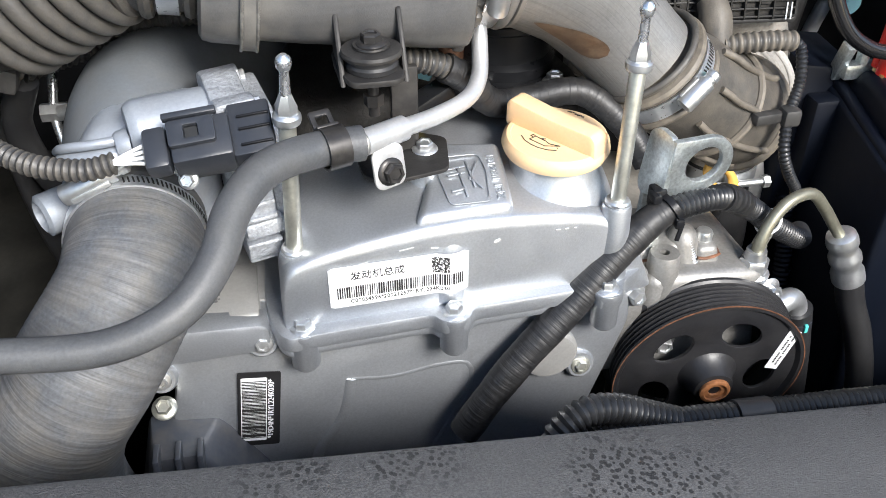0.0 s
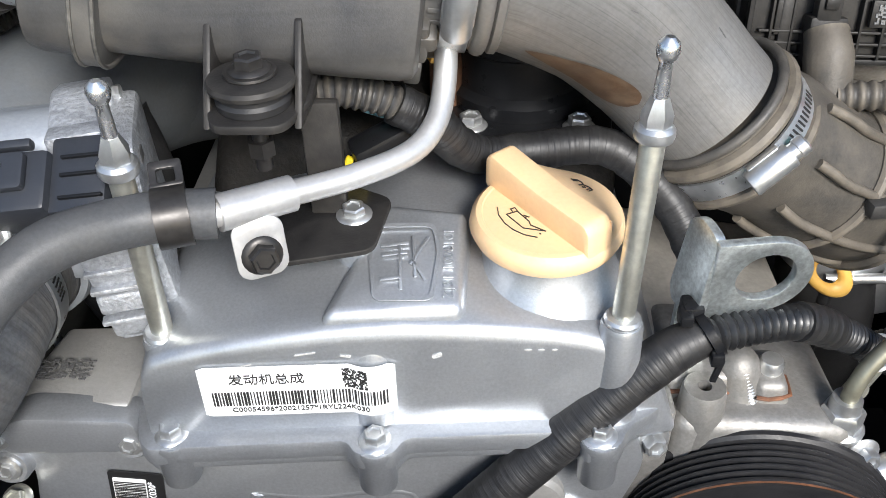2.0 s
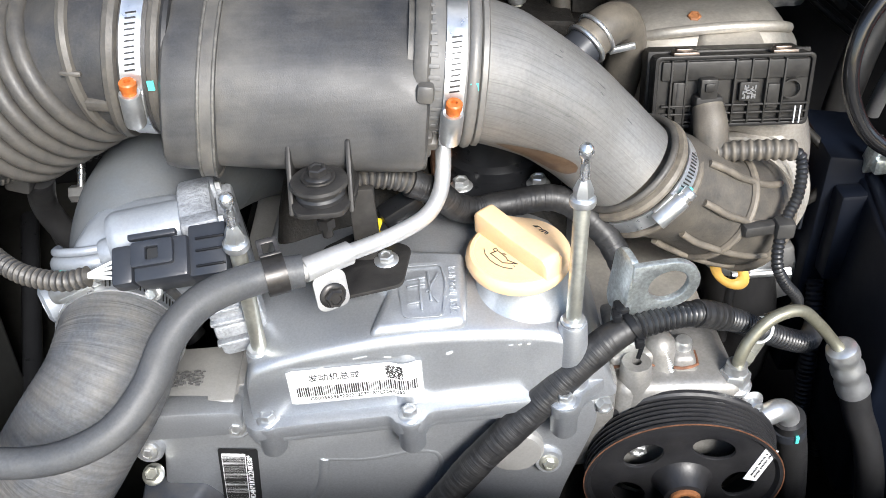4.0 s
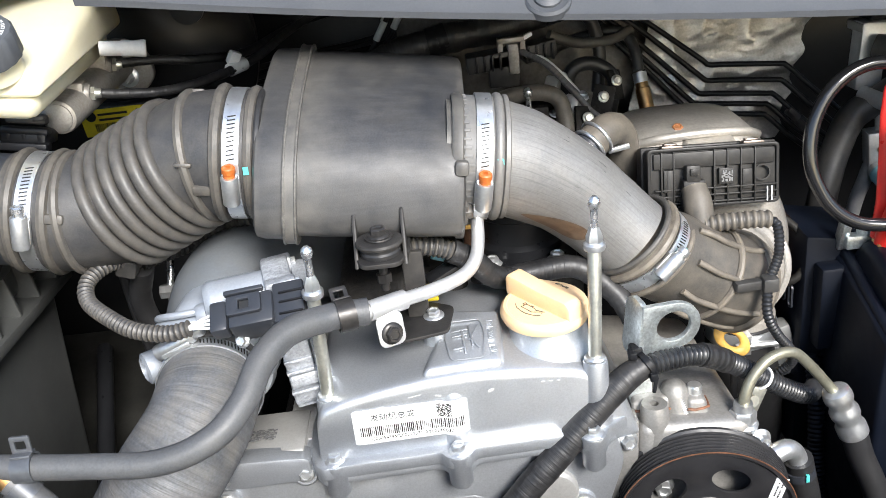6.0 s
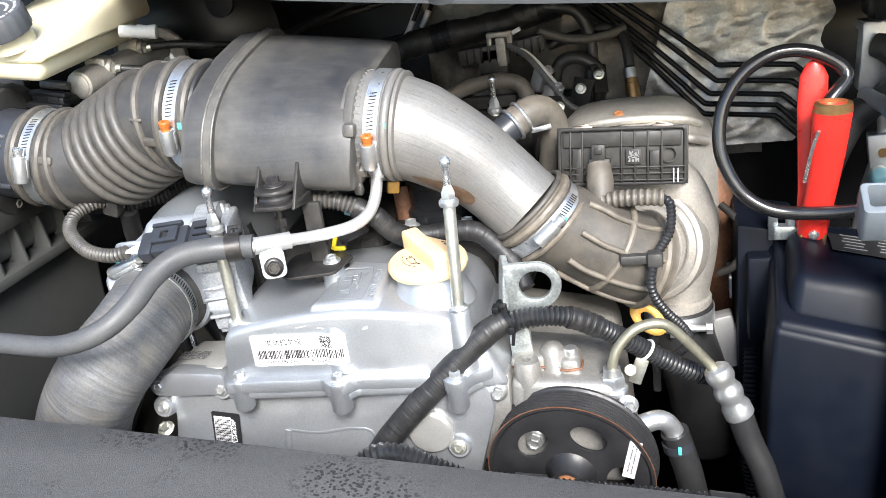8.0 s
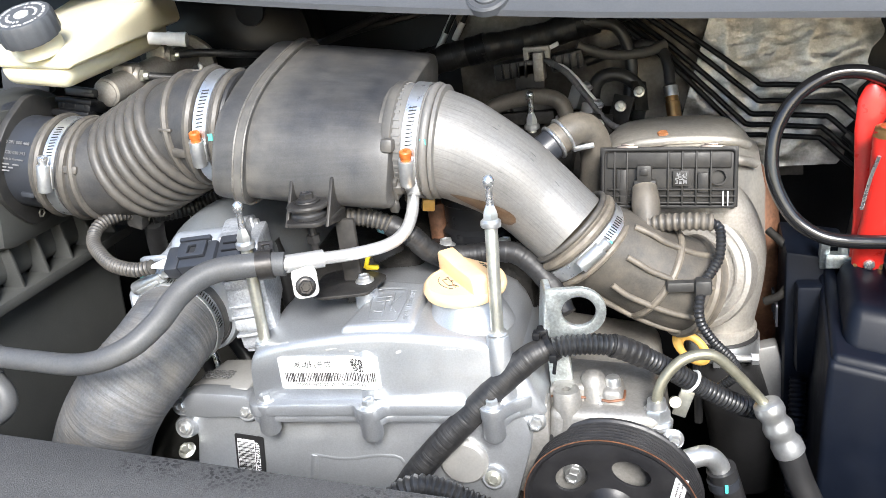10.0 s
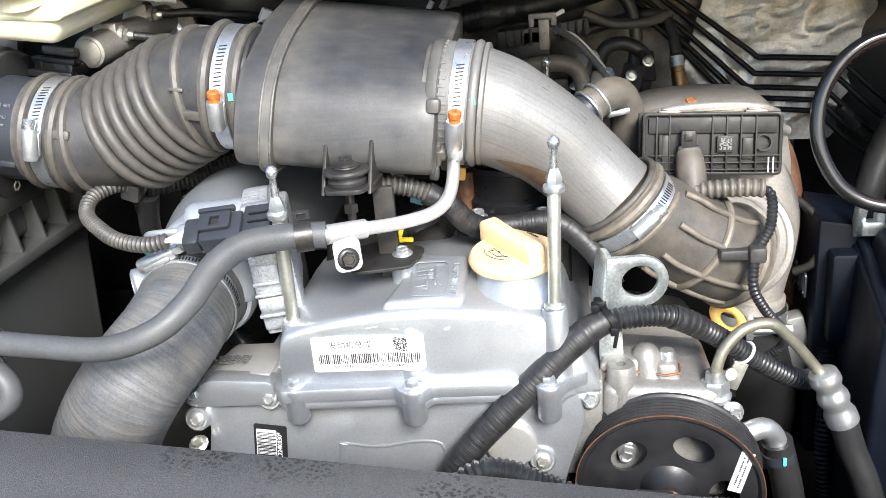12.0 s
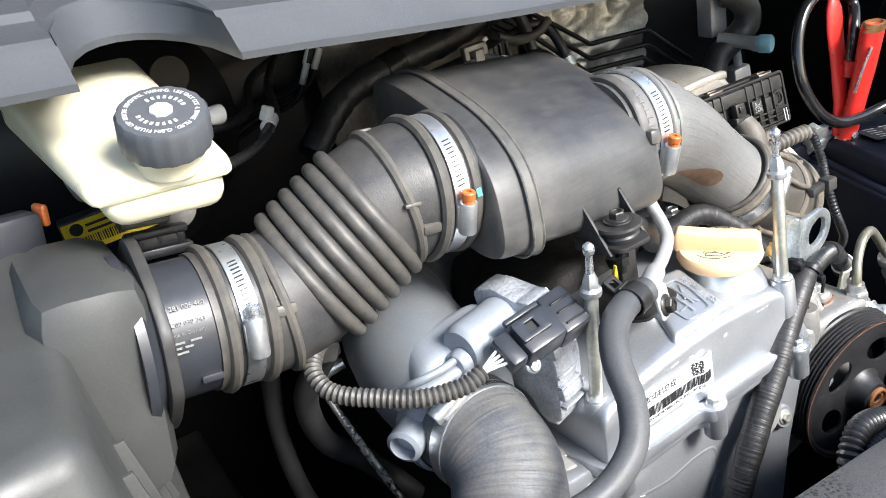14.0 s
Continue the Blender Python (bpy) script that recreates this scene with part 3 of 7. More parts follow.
for bx, bz in ((-0.036, 0.803), (-0.102, 0.807), (-0.104, 0.783), (0.187, 0.742)):
    part("boss", lathe(((0.0115, -0.02), (0.0110, 0), (0.0095, 0.002), (0.006, 0.002)), 24, (bx, 0.386, bz), (0, -1, 0.25)), ALU, tc)
    part("bolt", hexbolt((bx, 0.3845, bz), (0, -1, 0.25), 0.0048, 0.004, 0.0075), ZINC if bx < 0.1 else ZINCY, tc)
part("stamp", xf(checker(17, 0.030, Matrix.Diagonal((1, 0.5, 1, 1)), 7), axes((-0.075, 0.415, 0.8235), (0, 0, 1), (1, 0, 0))), INKG, tc, "grey dotted part stamp", kind="stuff")
part("top_ledge", hexa([(-0.10, 0.386, 0.80), (-0.035, 0.386, 0.80), (-0.035, 0.45, 0.80), (-0.09, 0.45, 0.80), (-0.10, 0.392, 0.819), (-0.035, 0.392, 0.8215), (-0.035, 0.45, 0.8225), (-0.085, 0.45, 0.8215)], 0.003), ALU2, tc)

# serial label, black with a white bar field
mv = axes((-0.0455, 0.3882, 0.7405), (0, -1, 0), (0.12, 0, 1))
sl = thing("serial_label", (-0.0445, 0.388, 0.716), "black serial label with white barcode on the timing cover", "label")
part("backing", xf(slab(rrect(0.070, 0.029, 0.002), 0.0005), mv), BLKLAB, sl)
part("white_field", xf(slab(rrect(0.060, 0.0175, 0.0008), 0.0003), mv @ Matrix.Translation((0, 0.0035, 0.0005))), PAPER, sl)
part("barcode", bars(40, 0.055, 0.0165, mv @ Matrix.Translation((0, 0.0035, 0.0009)), 3), INK, sl, kind="stuff")
part("writing", lettering("*19D4N*1RYL224K030*", 0.0056, mv @ Matrix.Translation((0, -0.0082, 0.0008))), PAPER, sl)


# valve cover: lofted vault, flange, logo plate, bosses
def yf(x):
    return 0.3765 + 0.045 * (x - 0.01)


XC, HW, Z0 = 0.097, 0.1175, 0.826


# the cover's height along its front: steep ends, a long rise to the badge and a gentle fall behind the filler
PROFILE = ((0.0, 0.0), (0.006, 0.42), (0.016, 0.60), (0.035, 0.71), (0.085, 0.79), (0.19, 0.88), (0.30, 0.945), (0.40, 0.985), (0.52, 1.0), (0.66, 0.965), (0.79, 0.905), (0.88, 0.83), (0.94, 0.72), (0.975, 0.55), (0.992, 0.36), (1.0, 0.0))


def arch_section(d, ws, H):
    pts = []
    for k in range(57):
        a = 0.5 - 0.5 * math.cos(math.pi * k / 56)
        i = max(n for n in range(len(PROFILE) - 1) if PROFILE[n][0] <= a)
        (p0, h0), (p1, h1) = PROFILE[i], PROFILE[i + 1]
        x = XC + HW * ws * (2 * a - 1)
        pts.append((x, yf(x) + d, Z0 + H * (h0 + (h1 - h0) * (a - p0) / (p1 - p0))))
    pts += [(XC + HW * ws, yf(XC + HW) + d, Z0 - 0.006), (XC - HW * ws, yf(XC - HW) + d, Z0 - 0.006)]
    return pts


vc = thing("valve_cover", (0.1, 0.45, 0.80), "silver cast aluminium engine valve cover with an embossed badge", "engine cover")
body = loft([arch_section(0.0, 0.985, 0.0480), arch_section(0.0008, 0.990, 0.0520), arch_section(0.0025, 0.995, 0.0548), arch_section(0.0055, 0.998, 0.0565),
             arch_section(0.011, 1.0, 0.0580), arch_section(0.022, 1.0, 0.0605), arch_section(0.045, 1.0, 0.0655), arch_section(0.075, 1.0, 0.0700), arch_section(0.11, 1.0, 0.0715),
             arch_section(0.20, 0.98, 0.068), arch_section(0.30, 0.96, 0.054)])
part("vault", body, ALU, vc, sharp=70)
fl = [(-0.024, 0.370), (-0.018, 0.364), (0.000, 0.366), (0.075, 0.3705), (0.080, 0.362), (0.098, 0.362), (0.103, 0.372), (0.185, 0.376), (0.187, 0.366), (0.204, 0.366), (0.210, 0.380),
      (0.228, 0.392), (0.232, 0.69), (-0.02, 0.69), (-0.032, 0.42), (-0.029, 0.386)]
part("flange", slab(rounded(fl, 0.006), 0.012, bev=0.002, m=Matrix.Translation((0, 0, 0.8085))), ALU, vc)
part("lower_flange", slab(rounded([(x, y + 0.004) for x, y in fl], 0.006), 0.007, bev=0.0015, m=Matrix.Translation((0, 0, 0.8005))), ALU, vc)
# logo plate
part("badge_plate", hexa([(0.0620, 0.3835, 0.862), (0.134, 0.3870, 0.862), (0.136, 0.440, 0.868), (0.090, 0.446, 0.868),
                          (0.0680, 0.3840, 0.8868), (0.131, 0.3875, 0.8872), (0.134, 0.441, 0.9040), (0.093, 0.447, 0.9050)], 0.005, 4), ALU, vc, "raised badge plate")
mb = axes((0.104, 0.4110, 0.8957), (0.0, -0.312, 1), (1, 0.0, 0))
sh = [(-0.0140, 0.022), (0.0140, 0.022), (0.0168, 0.006), (0.0135, -0.021), (-0.0135, -0.021), (-0.0168, 0.006)]
part("badge_outline", xf(slab(rounded(sh, 0.004), 0.0007, holes=[rounded([(x * 0.9, y * 0.9) for x, y in sh], 0.0035)]), mb), ALU, vc, "embossed shield outline")
part("badge_strokes", join(*[xf(box((a * 1.15, b * 1.5, 0.0005), (w * 1.2, h * 1.45, 0.0008), 0.0002, (0, 0, r)), mb) for a, b, w, h, r in
                             ((-0.004, 0.0065, 0.011, 0.0012, 8), (-0.004, 0.003, 0.010, 0.0012, 8), (-0.0015, -0.002, 0.0012, 0.017, 4), (-0.005, -0.006, 0.008, 0.0012, 8), (0.004, 0.002, 0.0012, 0.016, 4), (0.006, 0.004, 0.0012, 0.012, -28), (0.006, -0.003, 0.0012, 0.009, 30))]), ALU, vc, "embossed abstract badge strokes")
part("casting_number", lettering("ZJ31 1006101", 0.0068, axes((0.1245, 0.4110, 0.8957), (0, -0.312, 1), (0, 1, 0.312)), 0.0005), ALU, vc, "embossed casting number")
for bx, by in ((-0.009, 0.3745), (0.089, 0.3705), (0.1955, 0.3745)):
    part("bolt_boss", lathe(((0.0072, -0.030), (0.0094, -0.027), (0.0098, -0.004), (0.0108, 0.0), (0.0102, 0.0015), (0.007, 0.0015)), 24, (bx, by, 0.818), (0, 0, 1)), ALU, vc)
    part("bolt", hexbolt((bx, by, 0.8195), (0, 0, 1), 0.0056, 0.0062, 0.0085), ZINC, vc)
for bx, by, top in ((-0.008, 0.393, 0.868), (0.2025, 0.392, 0.876)):
    part("stud_boss", lathe(((0.0130, 0.815), (0.0110, 0.835), (0.0098, top - 0.002), (0.0090, top), (0.005, top)), 28, (bx, by, 0), (0, 0, 1)), ALU, vc)
part("bracket_boss", lathe(((0.0110, 0.880), (0.0100, 0.9085)), 24, (0.081, 0.426, 0)), ALU, vc)
part("filler_neck", lathe(((0.040, 0.870), (0.034, 0.8835), (0.0305, 0.888), (0.0295, 0.902), (0.028, 0.903)), 40, (0.170, 0.430, 0), (0, 0, 1)), ALU, vc, "round filler neck")
part("side_wing", hexa([(0.205, 0.385, 0.80), (0.238, 0.392, 0.80), (0.238, 0.52, 0.80), (0.205, 0.52, 0.80), (0.205, 0.389, 0.848), (0.224, 0.394, 0.835), (0.224, 0.52, 0.835), (0.205, 0.52, 0.86)], 0.005, 3), ALU, vc)

# product label on the valve cover's front
ml = axes((0.055, yf(0.055) - 0.0009, 0.8475), (0.045, -1, 0), (1, 0.045, 0))
lb = thing("product_label", (0.055, 0.377, 0.832), "white paper label with barcode and Chinese characters on the valve cover", "label")
def swell(x):
    """How far the rounded rib under the label's end stands out from the cover's front."""
    d = abs(x - 0.0885)
    return max(0.0, math.sqrt(max(0.0, 0.016 ** 2 - d * d)) - 0.0132)


def bend(bm):
    for v in bm.verts:
        v.co.y -= swell(v.co.x)
    return bm


part("front_rib", tube([(0.0885, yf(0.0885) + 0.0136, 0.822), (0.0890, yf(0.089) + 0.0136, 0.850), (0.0893, yf(0.089) + 0.0150, 0.866), (0.0897, yf(0.0895) + 0.0260, 0.8765)], [0.016, 0.016, 0.0150, 0.010], 40), ALU, vc, "rounded rib above the middle bolt")
psec = []
for k in range(31):
    u = -0.045 + 0.003 * k
    rnd_ = 0.0012 if k in (0, 30) else 0.0
    psec.append([tuple(ml @ Vector((u, v, w))) for v, w in ((-0.0155 + rnd_, 0), (-0.0155 + rnd_, 0.0006), (0.0155 - rnd_, 0.0006), (0.0155 - rnd_, 0))])
part("paper", bend(loft(psec)), PAPER, lb)
part("barcode", bend(bars(56, 0.082, 0.0085, ml @ Matrix.Translation((0.0005, -0.0042, 0.0009)), 11)), INK, lb, kind="stuff")
part("writing", lettering("\u53d1\u52a8\u673a\u603b\u6210", 0.0070, ml @ Matrix.Translation((-0.014, 0.0075, 0.0008))), INK, lb, "five black characters")
part("writing", bend(lettering("C00054596*20021257*1RYL224K030", 0.0042, ml @ Matrix.Translation((0.0, -0.0115, 0.0008)))), INK, lb, "black serial line")
part("print_square", bend(checker(17, 0.0115, ml @ Matrix.Translation((0.0265, 0.0075, 0.0009)), 5)), INK, lb, "square of dark specks", kind="stuff")

for x, z, w, h, r in ((0.060, 0.8755, 0.012, 0.0012, 8), (0.078, 0.8735, 0.006, 0.002, -10), (0.119, 0.8720, 0.006, 0.004, 20), (0.160, 0.8735, 0.004, 0.0014, 0), (0.166, 0.8733, 0.0035, 0.0014, 4), (0.172, 0.8730, 0.003, 0.0013, 0), (0.030, 0.8690, 0.014, 0.0009, 14)):
    part("scuff", xf(slab(rrect(w * 0.8, h * 0.55, h * 0.2), 0.0005), axes((x, yf(x) - 0.0001, z - 0.0065), (0.045, -1, 0.0), (math.cos(radians(r)), 0, math.sin(radians(r))))), SCUFF, vc, "small pale scuff")

# oil filler cap
cap = thing("oil_filler_cap", (0.170, 0.430, 0.893), "cream yellow plastic oil filler cap with printed oil can sign", "cap")
tilt = axes((0.170, 0.430, 0.896), (0, -0.06, 1), (1, 0, 0))
part("disc", xf(lathe(((0.030, 0.003), (0.0345, 0.0045), (0.0362, 0.0085), (0.0354, 0.0125), (0.033, 0.0148), (0.0305, 0.0150), (0.0300, 0.0146), (0.002, 0.0146)), 56), tilt), CREAM, cap)
hb = slab(rounded([(-0.037, 0.012), (-0.037, 0.028), (-0.034, 0.0315), (0.0, 0.0285), (0.030, 0.0285), (0.0335, 0.025), (0.035, 0.010)], 0.003), 0.0155, bev=0.0022)
part("grip", xf(hb, tilt @ pose(0, 0, 0, 90, 0, -52) @ Matrix.Translation((0, 0, -0.0078))), CREAM, cap)
mg_ = tilt @ pose(0, 0, 0, 0, 0, -52)


def cap_shoulder(R=0.0340, y0=0.006, top=0.0268, low=0.0150, n=28, k=6):
    """The half of the cap behind the grip, sloping from the grip's top to the rim."""
    bm = bmesh.new()
    rows = []
    for i in range(n + 1):
        a = math.pi * (0.02 + 0.96 * i / n)
        x, y = R * math.cos(a), max(R * math.sin(a), y0 + 0.001)
        rows.append([bm.verts.new((x, y0 + (y - y0) * j / k, top + (low - top) * (j / k) ** 1.15)) for j in range(k + 1)]
                    + [bm.verts.new((x, y, low - 0.003)), bm.verts.new((x, y0, low - 0.003))])
    for p, q in zip(rows, rows[1:]):
        for j in range(len(p)):
            bm.faces.new((p[j], p[(j + 1) % len(p)], q[(j + 1) % len(p)], q[j]))
    bm.faces.new(rows[0])
    bm.faces.new(rows[-1][::-1])
    bmesh.ops.recalc_face_normals(bm, faces=bm.faces)
    return bm


def strokes(lines, m, w=0.00042):
    """Thin printed lines through points in millimetres, in the xy plane of m."""
    out = []
    for line in lines:
        for (a, b), (c, d) in zip(line, line[1:]):
            out.append(xf(box(((a + c) / 2000, (b + d) / 2000, 0), (math.hypot(c - a, d - b) / 1000 + w, w, 0.0004), 0, (0, 0, math.degrees(math.atan2(d - b, c - a)))), m))
    return join(*out)


part("shoulder", xf(cap_shoulder(), mg_), CREAM, cap, "sloping half behind the grip")
part("oil_can_sign", strokes((((-19, -2), (-11.8, -12), (-2, -14.2), (-8.3, -10), (-9, -7), (-14, 0.4), (-19, -2)), ((-16.2, 0.2), (-17, 2), (-15, 3), (-14, 1)), ((-10.5, -5), (-9.8, -3.4)), ((-11, -2.8), (-8.8, -4)),
                              ((-23, 3.2), (-22.6, -2.5), (-20, -8.5), (-16.5, -13), (-11.5, -16.8), (-6, -18.6)), ((-4.6, -15.8), (-4.2, -16.3))), tilt @ Matrix.Translation((0, 0, 0.0148))), INK, cap, "black printed oil can sign")
part("book_sign", strokes((((-6, -2), (-5, 1.5), (-2.5, 2), (0, 0.5), (2.5, 2), (5, 1.5), (6, -2)), ((-4.6, -2), (-4, 0.3)), ((4.6, -2), (4, 0.3)), ((0, 0.5), (0, -2.5)), ((1.8, -1), (2.6, -1)), ((1.8, -2.2), (2.6, -2.2))),
                          mg_ @ Matrix.Translation((0.002, 0.0195, 0.0222)) @ Matrix.Rotation(radians(-23.5), 4, "X")), INK, cap, "small black book sign")



# cover studs with a ball end
def cover_stud(base, m):
    s = thing("cover_stud", base, "zinc plated ball-end stud with hexagon nut on the engine", "stud", "ball-end studs")
    o = Vector(base)
    part("collar", lathe(((0.0082, 0), (0.0086, 0.002), (0.0076, 0.0035), (0.0056, 0.004)), 24, o), ZINC, s)
    part("shank", lathe(((0.0052, 0.002), (0.0052, 0.094), (0.0045, 0.096)), 12, o), ZINCY, s)
    part("nut", join(lathe(((0.0078, 0.093), (0.0083, 0.0945), (0.0081, 0.0975), (0.0066, 0.099)), 24, o), lathe(((0.0062, 0.098), (0.0064, 0.1035), (0.0036, 0.1105)), 6, o)), ZINC, s)
    part("ball_pin", lathe(((0.0032, 0.108), (0.0029, 0.118), (0.0026, 0.1245), (0.0040, 0.1265), (0.0047, 0.1295), (0.0040, 0.1325), (0.0018, 0.1345)), 16, o), CHROME, s)
    s.matrix_basis = m
    return s


st = cover_stud((0.2025, 0.392, 0.876), pose(0.2025, 0.392, 0.876, -1.8, 2.0, 0))
copy_thing(st, pose(-0.008, 0.393, 0.868, 4.5, 2.6, 0))
copy_thing(st, pose(0.193, 0.690, 0.884, 0, 1, 0))

# ---- resonator canister over the engine ----
can = thing("intake_resonator", (0.05, 0.5, 0.97), "dark grey dusty plastic intake resonator canister", "canister")
CY, CA, CB, FALL = 0.512, 0.0920, 0.0518, 0.14  # FALL: the canister's axis drops to the right


def mid(x):
    return 1.0446 - FALL * (x + 0.0128)


def oval(x, k, tilt_deg=-13.5, n=64, ex=2.9):
    """One upright cut through the canister, square to its falling axis."""
    out = []
    for i in range(n):
        a = 2 * math.pi * i / n
        u = (CA * k) * math.copysign(abs(math.cos(a)) ** (2 / ex), math.cos(a))
        v = (CB * k) * math.copysign(abs(math.sin(a)) ** (2 / ex), math.sin(a))
        ca, sa = math.cos(radians(tilt_deg)), math.sin(radians(tilt_deg))
        dz = -u * sa + v * ca
        out.append((x + FALL * dz, CY + u * ca - v * sa, mid(x) + dz))
    return out


part("body", loft([oval(-0.012, 0.965), oval(0.02, 0.97), oval(0.090, 0.955), oval(0.112, 0.945), oval(0.117, 0.925), oval(0.119, 0.88)]), PLD, can)
part("lid", loft([oval(-0.040, 0.94), oval(-0.038, 0.98), oval(-0.033, 0.995), oval(-0.016, 1.0), oval(-0.014, 1.0)]), PLD, can)
part("rim", loft([oval(-0.017, 1.0), oval(-0.0155, 1.04), oval(-0.0085, 1.04), oval(-0.007, 1.0)]), PLD, can)
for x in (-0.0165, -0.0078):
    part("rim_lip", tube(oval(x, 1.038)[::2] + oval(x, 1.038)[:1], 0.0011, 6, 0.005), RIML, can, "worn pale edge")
CAX = Vector((1, 0, -FALL)).normalized()
C1, C2 = Vector((-0.0585, 0.4930, 1.0425)), Vector((0.1290, 0.4880, 1.0195))  # middles of the clamps either side
part("inlet_neck", lathe(((0.0455, 0.0), (0.0455, 0.034)), 40, C1, CAX), PLB, can)
part("outlet_neck", lathe(((0.0455, -0.026), (0.0455, 0.020)), 40, C2, CAX), PLD, can)
part("outlet_step", lathe(((0.049, -0.022), (0.0505, -0.020), (0.0505, -0.014), (0.0485, -0.012)), 44, C2, CAX), PLD, can)
for q in (-8, 38, 84, 130):
    a = radians(q)
    part("clip_lug", xf(box((0, 0, 0), (0.011, 0.012, 0.014), 0.003), axes(C2 - CAX * 0.0135 + Vector((0, -0.0505 * math.cos(a), -0.0505 * math.sin(a))), (0, -math.cos(a), -math.sin(a)), CAX)), PLD, can)
part("side_tab", box((0.113, 0.446, 0.988), (0.008, 0.008, 0.022), 0.002, (24, 8, 0)), PLD, can)
part("side_tab", box((0.109, 0.452, 0.972), (0.008, 0.008, 0.016), 0.002, (34, 8, 0)), PLD, can)

# bellows hose between air box and canister
bel = thing("intake_bellows_hose", (-0.15, 0.48, 0.95), "dusty black rubber intake hose with six bellows folds", "hose")
C0, N0 = Vector((-0.2266, 0.4910, 1.0130)), Vector((1, 0.0, -0.17)).normalized()
F1, F6, NF = Vector((-0.1615, 0.4990, 1.0112)), Vector((-0.1060, 0.5005, 1.0374)), Vector((1, -0.18, 0.45)).normalized()
path = [tuple(C0 - N0 * 0.022), tuple(C0), tuple(C0 + N0 * 0.025), tuple(F1), tuple(F1.lerp(F6, 0.5)), tuple(F6), (-0.084, 0.4985, 1.0430), tuple(C1), tuple(C1 + CAX * 0.014)]
part("sleeve", tube(path, [0.0475, 0.0475, 0.0480, 0.0490, 0.0495, 0.0510, 0.0515, 0.0510, 0.0505], 44, 0.004), RUBD, bel)


for k in range(6):
    part("fold", donut(0.0520, 0.0056, 64, 12, F1.lerp(F6, k / 5), NF), RUBD, bel, "rounded bellows fold")
for o, d, R, r in ((C0 - N0 * 0.013, N0, 0.0478, 0.0042), (C0 + N0 * 0.014, N0, 0.0480, 0.0044), (C0 + N0 * 0.029, Vector((1, -0.05, 0.0)), 0.0482, 0.0038),
                   (Vector((-0.090, 0.4990, 1.0423)), Vector((1, -0.08, 0.10)), 0.0508, 0.0042), (C1 - CAX * 0.0125, CAX, 0.0515, 0.0046), (C1 + CAX * 0.0125, CAX, 0.0505, 0.0042)):
    part("bead", donut(R, r, 56, 8, o, d), RUBD, bel, "moulded bead")
for o, d, R, L, spots in ((C0 + N0 * 0.022, N0, 0.0475, 0.018, (75, -60)), (Vector((-0.081, 0.498, 1.0425)), CAX, 0.0520, 0.018, (104, -40))):
    m = axes(o, d, (0, 0, 1))
    for a in spots:
        part("web", xf(box((R * math.cos(radians(a)), R * math.sin(radians(a)), 0), (0.006, 0.008, L), 0.002, (0, 0, a)), m), RUBD, bel)
for a in (-12, 78):
    m = axes((-0.096, 0.4995, 1.0410), CAX, (0, 0, 1))
    part("web", xf(box((0.0530 * math.cos(radians(a)), 0.0530 * math.sin(radians(a)), 0), (0.005, 0.0035, 0.013), 0.0014, (0, 0, a)), m), RUBD, bel, "short web beside the last fold")
worm_clamp(C0, N0, 0.0484, (0, -1.0, 0.06), "bright steel hose clamp round the sensor end of the hose", screw=CHROME, hlen=0.026)
part("end_bead", donut(0.0490, 0.0034, 48, 8, C1 + CAX * 0.018, CAX), RUB, bel, "black rubber end bead")
worm_clamp(C1, CAX, 0.0518, (0.0, -1, -0.20), "steel hose clamp with orange screw on the bellows hose", screw=ORANGE)
worm_clamp(C2 + CAX * 0.003, CAX, 0.0500, (0.0, -1, -0.26), "steel hose clamp with orange screw before the elbow", screw=ORANGE)
part_seal = thing("rubber_cuff", C2 - Vector((0, 0, 0.05)), "grey dusty rubber cuff between canister and elbow", "cuff")
part("sleeve", lathe(((0.0480, -0.0125), (0.0490, -0.0120), (0.0490, 0.0135), (0.0480, 0.014)), 44, C2, CAX), CUFF, part_seal)
for q in range(-30, 210, 8):
    a = radians(q)
    rad = Vector((0, -math.cos(a), math.sin(a)))
    part("rib", xf(box((0, 0, 0), (0.0085, 0.0026, 0.0010), 0.0003), axes(C2 - CAX * 0.0080 + rad * 0.0490, rad, CAX)), CUFF, part_seal)
part("paint_mark", xf(box((0, 0, 0), (0.004, 0.006, 0.001), 0), axes(C1 + CAX * 0.0125 + Vector((0, -0.0545, 0.004)), (0, -1, 0.1), (1, 0, 0))), TEAL, bel, "teal paint mark")

# elbow from canister to turbo
elb = thing("intake_elbow", (0.2, 0.47, 0.92), "light grey dusty plastic intake elbow with scratches", "pipe")
epath = [tuple(C2 + CAX * 0.010), (0.1450, 0.4890, 1.0160), (0.1635, 0.4915, 1.0075), (0.1985, 0.4940, 0.9845), (0.2250, 0.4965, 0.9590), (0.2425, 0.4955, 0.9405), (0.2535, 0.4945, 0.9290)]
rr = (0.0470, 0.0468, 0.0455, 0.0405, 0.0382, 0.0375, 0.0375)
part("pipe", tube(epath, rr, 48, 0.004), ELB, elb)
part("start_bead", donut(0.0478, 0.0040, 48, 10, C2 + CAX * 0.0145, CAX), ELB, elb)
part("start_lip", lathe(((0.0485, 0), (0.0500, 0.001), (0.0500, 0.004), (0.0480, 0.005)), 48, C2 + CAX * 0.0185, CAX), ELB, elb)
part("paint_mark", box((0.1455, 0.4390, 1.0290), (0.005, 0.001, 0.005), 0.0003), TEAL, elb, "teal paint mark")
raw = catmull(epath, 20)
